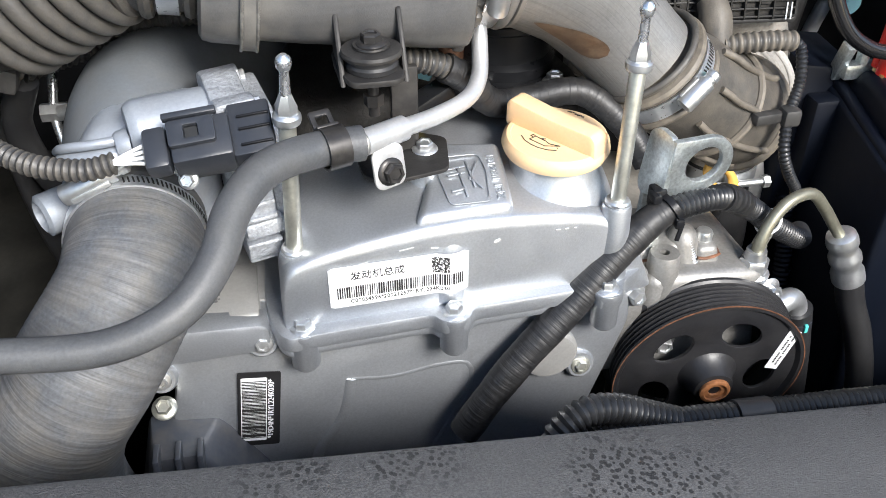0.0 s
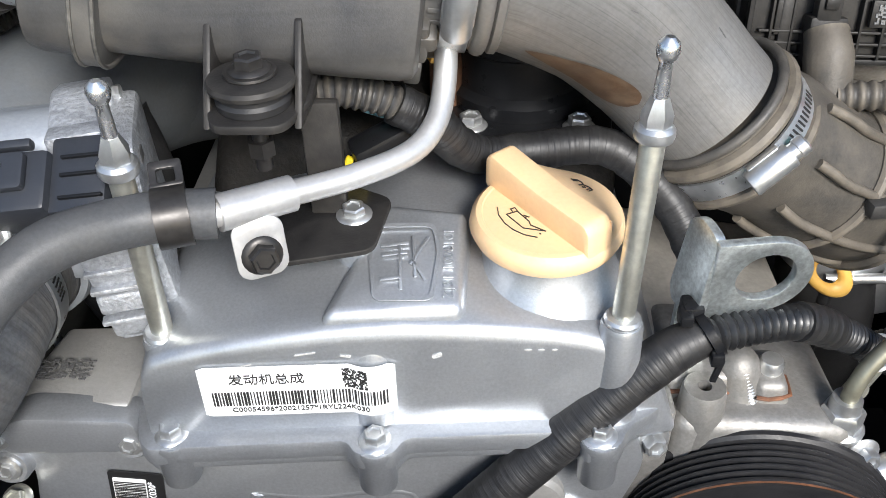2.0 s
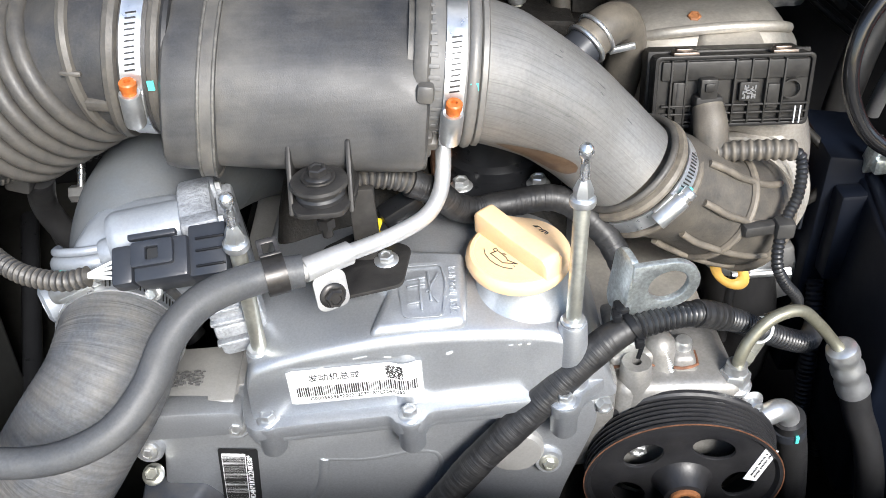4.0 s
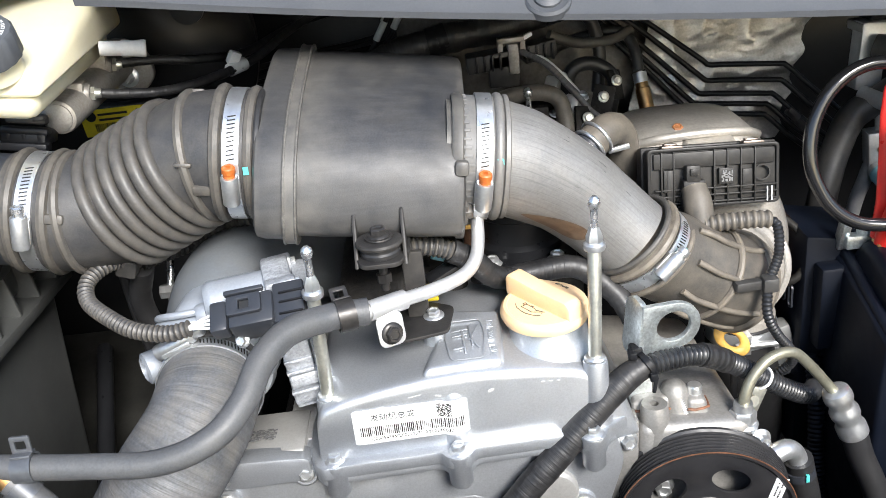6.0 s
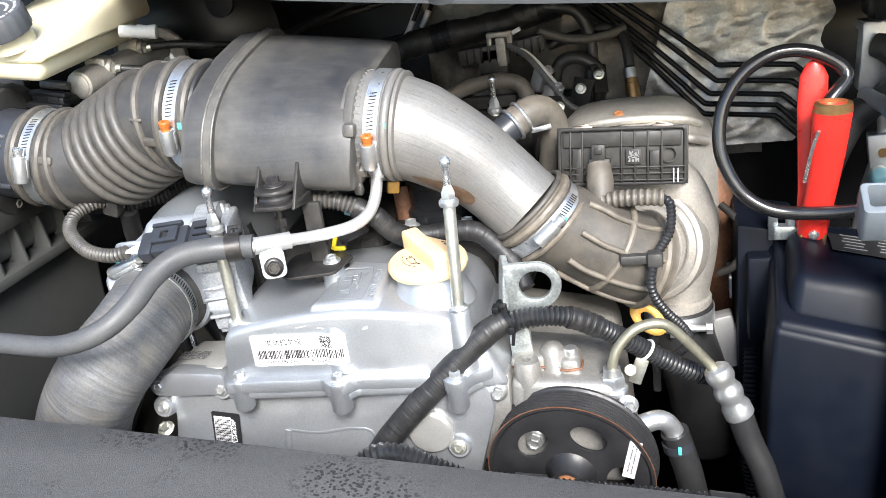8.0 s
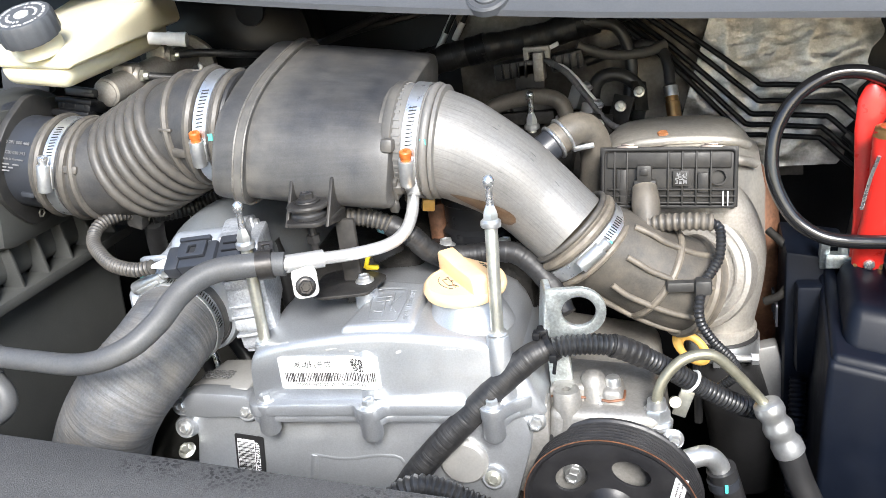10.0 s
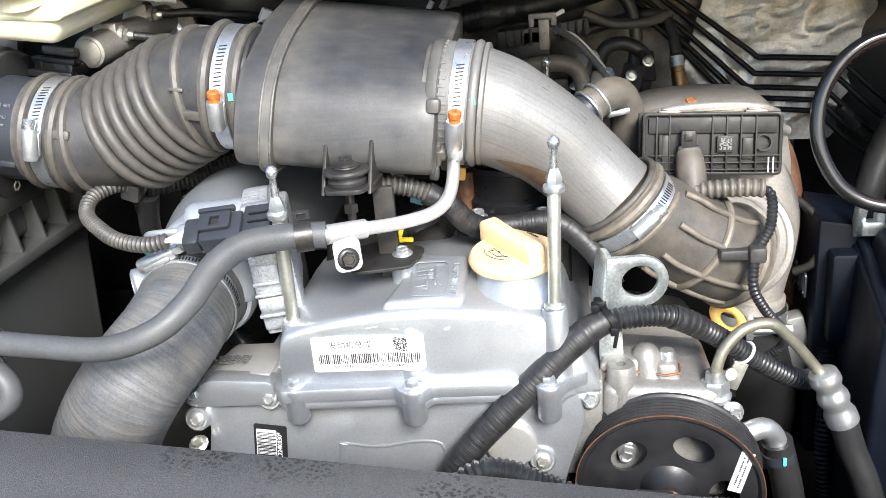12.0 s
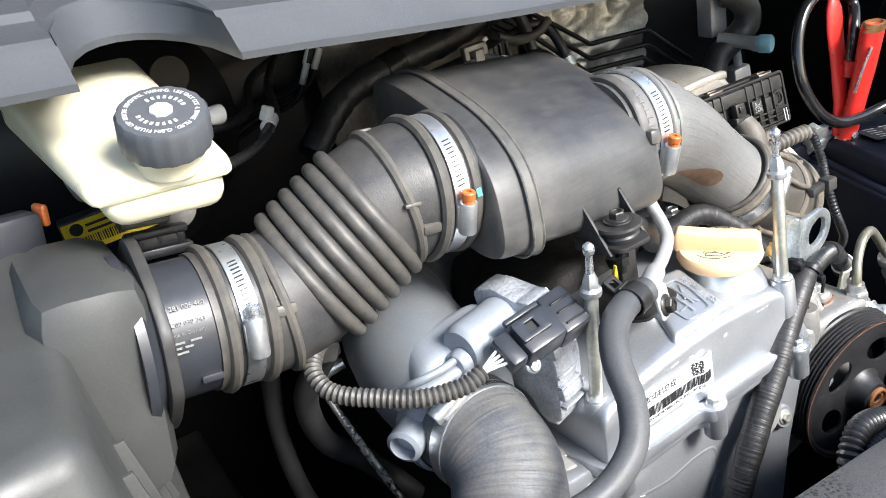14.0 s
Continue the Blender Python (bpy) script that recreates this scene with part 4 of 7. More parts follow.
for u, a, n_ in ((2.45, 24, 0.007), (2.52, 30, 0.003), (3.2, 26, 0.008), (3.26, 20, 0.004), (4.1, 22, 0.006), (2.9, -18, 0.004)):
    k = min(range(len(raw) - 1), key=lambda i: abs(raw[i][1] - u))
    rad = rr[int(u)] + (rr[int(u) + 1] - rr[int(u)]) * (u - int(u))
    d = (raw[k + 1][0] - raw[k][0]).normalized()
    nrm = Vector((0, -math.cos(radians(a + 40)), math.sin(radians(a + 40))))
    nrm = (nrm - d * nrm.dot(d)).normalized()
    part("scratch", xf(slab(rrect(n_, 0.0005, 0.0002), 0.0003), axes(raw[k][0] + nrm * (rad - 0.0001), nrm, d + nrm.cross(d) * 0.25 * math.sin(u * 9))), INKG, elb, "dark scratch")
# brown patch low on the elbow: shading and rusty reflections put into colour
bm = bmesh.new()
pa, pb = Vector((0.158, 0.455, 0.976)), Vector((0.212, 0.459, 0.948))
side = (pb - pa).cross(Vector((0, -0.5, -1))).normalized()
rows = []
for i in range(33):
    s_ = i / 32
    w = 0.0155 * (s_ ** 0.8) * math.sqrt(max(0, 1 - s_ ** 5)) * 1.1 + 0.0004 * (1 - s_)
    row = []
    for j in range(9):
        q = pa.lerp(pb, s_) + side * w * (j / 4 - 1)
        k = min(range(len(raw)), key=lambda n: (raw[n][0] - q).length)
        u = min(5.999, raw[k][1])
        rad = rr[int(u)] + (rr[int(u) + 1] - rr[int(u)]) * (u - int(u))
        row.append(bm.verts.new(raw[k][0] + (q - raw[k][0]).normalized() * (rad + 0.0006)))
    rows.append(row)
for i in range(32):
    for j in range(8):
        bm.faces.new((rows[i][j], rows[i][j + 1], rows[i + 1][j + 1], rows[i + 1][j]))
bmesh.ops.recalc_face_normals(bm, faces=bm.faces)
part("reflection_patch", bm, DENT, elb, "brown patch painted as shading and reflection")
ed = Vector((0.65, 0.09, -0.80)).normalized()
eo = Vector((0.2535, 0.4945, 0.9320))
part("end_bead", donut(0.0400, 0.0026, 48, 10, eo, ed), RUBD, elb, "dusty rubber bead")

# rubber inlet between elbow and turbo
inl = thing("turbo_inlet_hose", (0.31, 0.49, 0.83), "dark grey rubber turbo inlet with raised ribs", "hose")
ipath = [eo + ed * 0.001, eo + ed * 0.02, (0.296, 0.505, 0.899), (0.320, 0.510, 0.882), (0.342, 0.517, 0.868), (0.362, 0.528, 0.858)]
part("sleeve", tube(ipath, [0.0405, 0.0405, 0.0405, 0.042, 0.043, 0.043], 44, 0.004), RUBI, inl)
part("front_bead", donut(0.0408, 0.0040, 48, 8, eo + ed * 0.008, ed), RUBI, inl)
part("bead", donut(0.0412, 0.0035, 48, 8, eo + ed * 0.030, ed), RUBI, inl)
part("bead", donut(0.0428, 0.0032, 48, 8, (0.322, 0.5105, 0.881), (0.6, 0.2, -0.45)), RUBI, inl)
part("bead", donut(0.0432, 0.0045, 48, 8, (0.352, 0.522, 0.862), (0.6, 0.35, -0.3)), RUBI, inl)
spine = catmull(ipath, 8)
for a in (75, 115, 155, 35, -170):
    ridge = []
    for (p, u), (q, _) in list(zip(spine, spine[1:]))[14:36:3]:
        ridge.append(axes(p, q - p, (0, 0, 1)) @ Vector((0.0415 * math.cos(radians(a)), 0.0415 * math.sin(radians(a)), 0)) if u < 2 else axes(p, q - p, (0, 0, 1)) @ Vector((0.0432 * math.cos(radians(a)), 0.0432 * math.sin(radians(a)), 0)))
    part("rib", tube(ridge, 0.0027, 10), RUBI, inl, "raised rib")
worm_clamp(eo + ed * 0.0195, ed, 0.0422, (0.25, -0.95, 0.0), "bright steel hose clamp on the turbo inlet", hlen=0.023)
part("paint_mark", box((0.291, 0.461, 0.927), (0.003, 0.002, 0.006), 0.0005, (0, 30, 0)), TEAL, inl, "teal paint mark")

# ---- turbocharger ----
tur = thing("turbocharger", (0.37, 0.58, 0.74), "cast metal turbocharger with an outlet elbow", "turbocharger")
part("volute", tube([(0.318, 0.562, 0.86), (0.314, 0.566, 0.895), (0.330, 0.570, 0.925), (0.358, 0.574, 0.932), (0.384, 0.579, 0.915), (0.397, 0.584, 0.880), (0.396, 0.586, 0.845), (0.389, 0.587, 0.810), (0.385, 0.587, 0.788)],
                    [0.018, 0.020, 0.022, 0.025, 0.027, 0.028, 0.028, 0.028, 0.028], 32, 0.005), TURBO, tur)
HUB, HAX = Vector((0.3600, 0.550, 0.8640)), Vector((-0.42, -0.85, 0.30))
part("hub", lathe(((0.050, -0.012), (0.0535, -0.008), (0.0535, 0.000), (0.0500, 0.003), (0.0485, 0.003), (0.0475, 0.000), (0.0455, 0.000), (0.0445, 0.006), (0.0420, 0.008), (0.0405, 0.008), (0.0395, 0.005), (0.0370, 0.005), (0.0355, 0.012), (0.030, 0.014)), 52, HUB, HAX), TURBO, tur, "ringed compressor cover")
part("back_housing", lathe(((0.030, -0.05), (0.048, -0.03), (0.050, 0.0), (0.044, 0.008)), 40, HUB, HAX), TURBO, tur)
part("outlet_rim", lathe(((0.030, 0), (0.0335, 0.002), (0.0335, 0.010), (0.030, 0.012)), 36, (0.384, 0.587, 0.783), (0, 0, 1)), TURBO, tur)
for i in range(7):
    part("cast_mark", box((0.3985 - i * 0.0011, 0.5575, 0.882 - i * 0.0105), (0.0085, 0.003, 0.0065), 0.0006), TURBO, tur, "raised cast mark")
part("cast_mark", lathe(((0.0065, 0), (0.0065, 0.001), (0.0045, 0.001)), 20, (0.390, 0.5545, 0.903), (0, -1, 0.1)), TURBO, tur, "raised round cast mark")
oc = thing("outlet_hose", (0.399, 0.587, 0.62), "black rubber hose below the turbo outlet", "hose")
part("sleeve", tube([(0.384, 0.587, 0.787), (0.386, 0.59, 0.745), (0.40, 0.60, 0.69), (0.41, 0.62, 0.6)], 0.034, 32), RUB, oc)
cl = thing("outlet_clamp", (0.399, 0.587, 0.755), "steel T-bolt clamp on the turbo outlet hose", "clamp")
part("band", ringband(0.0345, 0.0358, -0.008, 0.008, 40, (0.3845, 0.587, 0.774), (0, 0, 1)), SSBAND, cl)
part("tbolt", join(lathe(((0.0035, -0.025), (0.0035, 0.025)), 10, (0.391, 0.548, 0.774), (1, 0, 0)), box((0.378, 0.550, 0.776), (0.007, 0.010, 0.022), 0.001), lathe(((0.006, 0), (0.006, 0.006)), 6, (0.410, 0.548, 0.774), (1, 0, 0))), ZINC, cl)

# heat shield behind
shd = thing("exhaust_heat_shield", (0.345, 0.70, 0.86), "stamped grey metal heat shield with a rusty bolt", "heat shield")
ss = []
for k, (w, dd, z) in enumerate(((0.090, 0.085, 0.84), (0.088, 0.083, 0.90), (0.082, 0.078, 0.935), (0.076, 0.072, 0.941), (0.070, 0.066, 0.950), (0.058, 0.054, 0.961), (0.035, 0.032, 0.966), (0.006, 0.006, 0.967))):
    ss.append([(0.355 + w * math.copysign(abs(math.cos(a)) ** 0.7, math.cos(a)), 0.685 + dd * math.copysign(abs(math.sin(a)) ** 0.7, math.sin(a)), z) for a in (2 * math.pi * i / 40 for i in range(40))])
part("dome", loft(ss), SHIELD, shd)
part("swage", tube([(0.285, 0.625, 0.937), (0.30, 0.612, 0.944), (0.355, 0.606, 0.947), (0.41, 0.612, 0.944), (0.43, 0.63, 0.935)], 0.005, 10), SHIELD, shd)
part("bolt", hexbolt((0.345, 0.648, 0.961), (0, -0.4, 1), 0.0055, 0.005, 0.010), RUST, shd, "rusty bolt")
part("swage", tube([(0.300, 0.640, 0.953), (0.325, 0.628, 0.961), (0.365, 0.626, 0.963), (0.405, 0.634, 0.958), (0.425, 0.650, 0.948)], 0.0045, 10), SHIELD, shd)
part("ledge", hexa([(0.335, 0.602, 0.930), (0.400, 0.602, 0.930), (0.400, 0.640, 0.930), (0.335, 0.640, 0.930), (0.342, 0.606, 0.953), (0.396, 0.606, 0.951), (0.392, 0.636, 0.962), (0.346, 0.636, 0.963)], 0.006, 3), SHIELD, shd, "raised ledge")
settle(shd, Matrix.Translation((-0.012, -0.012, 0.012)))
o2 = thing("exhaust_sensor", (0.342, 0.80, 0.93), "brass exhaust sensor with a black lead", "sensor")
part("hexagon", lathe(((0.011, 0), (0.011, 0.012)), 6, (0.345, 0.80, 0.938), (-0.12, 0.4, 1)), BRASS, o2)
part("barrel", lathe(((0.0085, 0.01), (0.0085, 0.035), (0.0075, 0.036), (0.0075, 0.05), (0.006, 0.052)), 20, (0.345, 0.80, 0.938), (-0.12, 0.4, 1)), BRASS, o2)
part("collar", lathe(((0.0082, 0.042), (0.0082, 0.054)), 20, (0.345, 0.80, 0.938), (-0.12, 0.4, 1)), ZINC, o2)
part("lead", tube([(0.339, 0.822, 0.99), (0.337, 0.83, 1.01), (0.33, 0.84, 1.028), (0.31, 0.845, 1.035), (0.28, 0.85, 1.03), (0.24, 0.85, 1.02)], 0.0065, 10), RUB, o2)

# actuator box with lid ribs
act = thing("turbo_actuator", (0.34, 0.56, 0.92), "black plastic electronic turbo actuator box with ribs and steel clips", "actuator")
ma = axes((0.3385, 0.5400, 0.955), (0.03, -0.97, 0.22), (1, 0.02, -0.05))
part("case", xf(box((0, 0.004, -0.019), (0.118, 0.052, 0.040), 0.004), ma), ACTP, act)
part("seam", xf(box((0, 0.004, -0.014), (0.122, 0.055, 0.004), 0.001), ma), ACTP, act)
part("rim", xf(slab(rrect(0.118, 0.054, 0.004), 0.004, holes=[rrect(0.112, 0.048, 0.003)], bev=0.0008), ma @ Matrix.Translation((0, 0.004, -0.001))), ACTP, act)
for x in (-0.047, -0.036, 0.000, 0.012, 0.024, 0.0365):
    part("rib", xf(box((x, 0.004, 0.0026), (0.0016, 0.048, 0.0055), 0.0005), ma), ACTP, act)
for y in (-0.006, -0.0120, -0.0180):
    part("rib", xf(box((0.002, y, 0.0022), (0.110, 0.0015, 0.0050), 0.0005), ma), ACTP, act)
part("step", xf(box((0.0, 0.020, 0.0015), (0.108, 0.014, 0.005), 0.0012), ma), ACTP, act)
part("step", xf(box((-0.039, -0.004, 0.0015), (0.007, 0.032, 0.006), 0.0012), ma), ACTP, act)
part("print_square", checker(9, 0.010, ma @ Matrix.Translation((0.011, 0.004, 0.0058)), 21), INKL, act, "pale square of print", kind="stuff")
for x, y, w, h in ((-0.0415, 0.002, 0.007, 0.020), (0.030, 0.000, 0.009, 0.018), (0.018, 0.0215, 0.030, 0.008), (-0.012, 0.0215, 0.018, 0.008)):
    part("panel", xf(box((x, y, 0.0022), (w, h, 0.0035), 0.0008), ma), ACTP, act)
part("square_back", xf(box((0.011, 0.004, 0.004), (0.014, 0.014, 0.003), 0.0004), ma), ACTP, act)
part("round_mark", xf(ringband(0.006, 0.0075, 0.003, 0.005, 24, (0.043, 0.005, 0)), ma), ACTP, act)
for x in (-0.036, 0.037):
    part("clip", xf(join(box((x, 0.0315, -0.004), (0.019, 0.003, 0.009), 0.0008), box((x, 0.0300, 0.0015), (0.018, 0.0016, 0.0022), 0.0005), box((x, 0.0335, -0.008), (0.012, 0.002, 0.006), 0.0006)), ma), CLIPC, act, "brownish steel spring clip")
part("socket", xf(box((-0.020, -0.012, 0.006), (0.020, 0.030, 0.014), 0.002), ma), ACTP, act)
part("latch", xf(join(box((-0.021, 0.008, 0.009), (0.013, 0.016, 0.008), 0.0015), box((-0.021, 0.010, 0.0135), (0.007, 0.006, 0.003), 0.0006)), ma), ACTP, act)
part("text_bars", join(*[xf(box((0.047 + 0.004 * i, -0.014, 0.0058), (0.0010, 0.013, 0.0006), 0), ma) for i in range(2)]), WHITEINK, act, "small unreadable print")
boot = thing("actuator_lead", (0.36, 0.5, 0.8), "grey rubber boot and corrugated lead of the actuator", "cable")
part("boot", tube([(0.318, 0.528, 0.955), (0.319, 0.519, 0.944), (0.320, 0.512, 0.926), (0.324, 0.508, 0.916)], [0.011, 0.0125, 0.0125, 0.010], 20, 0.003), RUBI, boot)
part("bellows", tube([(0.322, 0.506, 0.928), (0.340, 0.503, 0.930), (0.362, 0.500, 0.931), (0.376, 0.499, 0.930)], 0.0068, 18, 0.0008, rf=ribs(0.0058, 0.0013)), RUBI, boot)
part("conduit", conduit([(0.372, 0.499, 0.931), (0.381, 0.496, 0.924), (0.379, 0.485, 0.902), (0.366, 0.470, 0.884), (0.362, 0.459, 0.86), (0.372, 0.460, 0.838), (0.388, 0.468, 0.815), (0.392, 0.478, 0.795), (0.378, 0.49, 0.775)], 0.0046, 0.0036), CONDG, boot)
part("tie_clip", join(box((0.352, 0.470, 0.884), (0.034, 0.009, 0.009), 0.002, (0, 4, 12)), box((0.366, 0.469, 0.884), (0.014, 0.014, 0.014), 0.003)), PLBD, boot, "dusty black plastic clip")

# ---- canister mount, coolant pipe and hose ----
mnt = thing("canister_mount", (0.05, 0.43, 0.90), "dark grey bracket with a round rubber mount and bolt", "bracket")
part("plate", slab(rounded([(0.034, 0.390), (0.062, 0.390), (0.070, 0.412), (0.070, 0.440), (0.027, 0.440), (0.027, 0.412)], 0.006), 0.004, bev=0.001, m=Matrix.Translation((0, 0, 0.974))), MNTS, mnt)
for x in (0.0300, 0.0665):
    part("ear", hexa([(x - 0.0016, 0.398, 0.972), (x + 0.0016, 0.398, 0.972), (x + 0.0016, 0.440, 0.966), (x - 0.0016, 0.440, 0.966),
                      (x - 0.0016, 0.424, 1.007), (x + 0.0016, 0.424, 1.007), (x + 0.0016, 0.440, 1.010), (x - 0.0016, 0.440, 1.010)], 0.001), MNTS, mnt)
part("rubber", lathe(((0.012, 0.977), (0.0150, 0.9785), (0.0154, 0.9815), (0.0142, 0.9830), (0.0142, 0.9870)), 40, (0.048, 0.409, 0)), RUB, mnt)
part("cap_disc", lathe(((0.0150, 0.9862), (0.0176, 0.9868), (0.0180, 0.9885), (0.0172, 0.9902), (0.0110, 0.9912)), 44, (0.048, 0.409, 0)), MNTS, mnt, "dusty round cap")
part("washer", lathe(((0.0105, 0.9912), (0.0108, 0.9918), (0.0105, 0.9928), (0.004, 0.993)), 32, (0.048, 0.409, 0)), BLKBOLT, mnt)
part("bolt", hexbolt((0.048, 0.409, 0.9925), (0, 0, 1), 0.0062, 0.0058, 0.0088), BLKBOLT, mnt)
part("leg", hexa([(0.061, 0.428, 0.880), (0.078, 0.428, 0.880), (0.078, 0.434, 0.880), (0.061, 0.434, 0.880), (0.061, 0.428, 0.968), (0.078, 0.428, 0.968), (0.078, 0.434, 0.968), (0.061, 0.434, 0.968)], 0.0015), MNTS, mnt)
part("foot", slab(rounded([(0.038, 0.402), (0.050, 0.390), (0.092, 0.400), (0.098, 0.440), (0.060, 0.462), (0.036, 0.445)], 0.006), 0.003, bev=0.0008, m=Matrix.Translation((0, 0, 0.9085))), MNTS, mnt)
part("foot_bolt", hexbolt((0.081, 0.426, 0.9115), (0, -0.1, 1), 0.0055, 0.005, 0.0085), ZINC, mnt)
part("stud_bolt", join(lathe(((0.0035, 0.948), (0.0035, 0.97)), 10, (0.048, 0.409, 0)), lathe(((0.006, 0.955), (0.006, 0.962)), 6, (0.048, 0.409, 0))), BLKBOLT, mnt)

pipe = thing("coolant_pipe", (0.09, 0.42, 0.93), "bright bare aluminium coolant pipe with a flattened bracket", "pipe")
part("tube", tube([(0.034, 0.371, 0.950), (0.058, 0.388, 0.9475), (0.085, 0.406, 0.945), (0.108, 0.424, 0.9455), (0.119, 0.440, 0.951), (0.123, 0.455, 0.963), (0.124, 0.466, 0.982), (0.126, 0.474, 1.0)],
                  0.0054, 18, 0.004), ALUW, pipe)
part("sleeve", tube([(0.036, 0.3725, 0.9498), (0.062, 0.3905, 0.9472)], 0.0076, 18), ALUW, pipe)
md = axes((0.050, 0.3735, 0.933), (0.42, -0.9, 0.18), (0.9, 0.42, 0))
part("tab", xf(slab(rrect(0.021, 0.026, 0.006), 0.002, holes=[circ(0.004)], bev=0.0005), md), ALUW, pipe)
part("tab_bolt", hexbolt(md @ Vector((0, -0.003, 0.002)), (0.42, -0.9, 0.18), 0.0062, 0.006, 0.0085), BLKBOLT, pipe, "dark flange bolt")

hs = thing("coolant_hose", (-0.08, 0.3, 0.88), "dark grey rubber coolant hose with tee branch", "hose")
part("hose", tube([(0.036, 0.3725, 0.950), (0.010, 0.366, 0.952), (-0.018, 0.347, 0.954), (-0.036, 0.326, 0.945), (-0.047, 0.303, 0.930), (-0.067, 0.284, 0.916), (-0.102, 0.275, 0.908), (-0.150, 0.275, 0.911), (-0.2035, 0.2755, 0.9170)],
                  [0.0101, 0.0101, 0.0101, 0.0099, 0.0096, 0.0092, 0.0088, 0.0085, 0.0086], 22, 0.005), RUBG, hs)
part("tee", join(tube([(-0.196, 0.2755, 0.9165), (-0.216, 0.275, 0.9180)], 0.0074, 18), donut(0.0078, 0.0014, 28, 8, (-0.2058, 0.2752, 0.9172), (1, 0, -0.08)), tube([(-0.206, 0.275, 0.916), (-0.197, 0.2735, 0.902)], 0.0078, 16)), BRASS, hs, "brass tee piece")
part("hose", tube([(-0.2085, 0.275, 0.9174), (-0.26, 0.275, 0.920), (-0.33, 0.277, 0.922), (-0.42, 0.28, 0.925)], 0.0088, 22, 0.006), RUBG, hs)
part("branch", tube([(-0.2005, 0.2745, 0.9065), (-0.187, 0.273, 0.8920), (-0.1790, 0.271, 0.8805), (-0.1825, 0.267, 0.8690), (-0.205, 0.260, 0.8590), (-0.24, 0.250, 0.848), (-0.32, 0.238, 0.833)], [0.0090, 0.0090, 0.0088, 0.0084, 0.0082, 0.0082, 0.0082], 22, 0.004), RUBG, hs)
part("sensor_tip", lathe(((0.003, 0), (0.0048, 0.001), (0.0048, 0.011), (0.0035, 0.013)), 18, (-0.2595, 0.285, 0.9240), (0.6, -0.2, 0.5)), ORANGE, hs, "orange sensor tip")


def spring_clip(o, ax, R, up, mat_=ZINC):
    """Flat spring clip with two raised ears."""
    c = thing("spring_clip", o, "flat steel spring clip round a rubber hose", "clamp", "spring clips")
    ax, up = Vector(ax).normalized(), Vector(up)
    up = (up - ax * up.dot(ax)).normalized()
    part("band", ringband(R, R + 0.0013, -0.0065, 0.0065, 32, o, ax), mat_, c)
    part("ear", xf(slab(rrect(0.013, 0.013, 0.0015), 0.0022, holes=[rrect(0.007, 0.006, 0.001)], bev=0.0004), axes(Vector(o) + up * (R + 0.007), up.cross(ax), ax)), mat_, c, "square spring ear")
    part("ear_root", xf(box((0, 0, 0), (0.013, 0.010, 0.002), 0.0006), axes(Vector(o) + up * (R + 0.001), up, ax)), mat_, c)
    return c


spring_clip((0.020, 0.3685, 0.9512), (0.93, 0.3, 0), 0.0108, (-0.1, 1.0, 0.7), BLKBOLT)
spring_clip((-0.1870, 0.2753, 0.9153), (1, 0, 0), 0.0087, (0, 0.1, 1), CLIPS)
spring_clip((-0.1930, 0.2740, 0.8985), (0.6, -0.1, -0.75), 0.0092, (-0.8, 0.1, -0.6), CLIPS)
spring_clip((-0.2205, 0.275, 0.9182), (1, 0, 0), 0.0089, (0, 0.3, 1), CLIPS)

# ---- throttle body ----
tb = thing("throttle_unit", (-0.08, 0.43, 0.86), "silver die-cast throttle body with motor housing and black connector", "throttle body")
BO = Vector((-0.1018, 0.409, 0.8785))  # the bore runs level towards the front
part("elbow_casting", tube([(-0.101, 0.445, 0.886), (-0.099, 0.475, 0.898), (-0.096, 0.505, 0.908), (-0.086, 0.545, 0.912), (-0.06, 0.60, 0.900)], [0.044, 0.050, 0.0515, 0.050, 0.045], 44, 0.005), ALUD, tb, "smooth grey cast elbow")
part("flange", lathe(((0.0395, -0.012), (0.0455, -0.010), (0.0480, -0.004), (0.0480, 0.010), (0.0455, 0.014), (0.040, 0.014)), 48, (-0.1015, 0.443, 0.881), (0, 1, 0.15)), ALUB, tb)
part("body_casting", hexa([(-0.146, 0.428, 0.870), (-0.050, 0.428, 0.864), (-0.050, 0.475, 0.870), (-0.140, 0.480, 0.875), (-0.130, 0.428, 0.938), (-0.050, 0.428, 0.950), (-0.050, 0.470, 0.955), (-0.118, 0.478, 0.945)], 0.014, 4), ALUB, tb)
part("motor", lathe(((0.016, -0.003), (0.0185, 0.0), (0.0195, 0.003), (0.0195, 0.055), (0.019, 0.058)), 36, (-0.093, 0.426, 0.942), (1, 0.25, 0.0)), ALUB, tb, "round motor housing")
part("motor_boss", lathe(((0.008, -0.008), (0.0095, -0.006), (0.0105, 0.0)), 24, (-0.096, 0.423, 0.936), (1, 0.25, 0)), ALUB, tb)
for z0, r_ in ((0.936, 0.0030), (0.926, 0.0065)):
    part("casting_rib", tube([(-0.143, 0.446, z0 - 0.012), (-0.134, 0.426, z0), (-0.115, 0.420, z0 + 0.004), (-0.095, 0.424, z0 + 0.004)], r_, 12, 0.003), ALUB, tb, "raised casting rib")
GA = (1, 0.22, 0.06)
part("gear_case", slab(rounded([(-0.032, -0.050), (-0.010, -0.056), (0.022, -0.046), (0.034, -0.020), (0.038, 0.004), (0.034, 0.030), (0.030, 0.058), (0.008, 0.060), (0.002, 0.040), (-0.022, 0.030), (-0.030, 0.000)], 0.006), 0.022, bev=0.0025,
                       m=axes((-0.046, 0.432, 0.912), GA, (0, -1, 0))), ALUR, tb, "rough cast gear case")
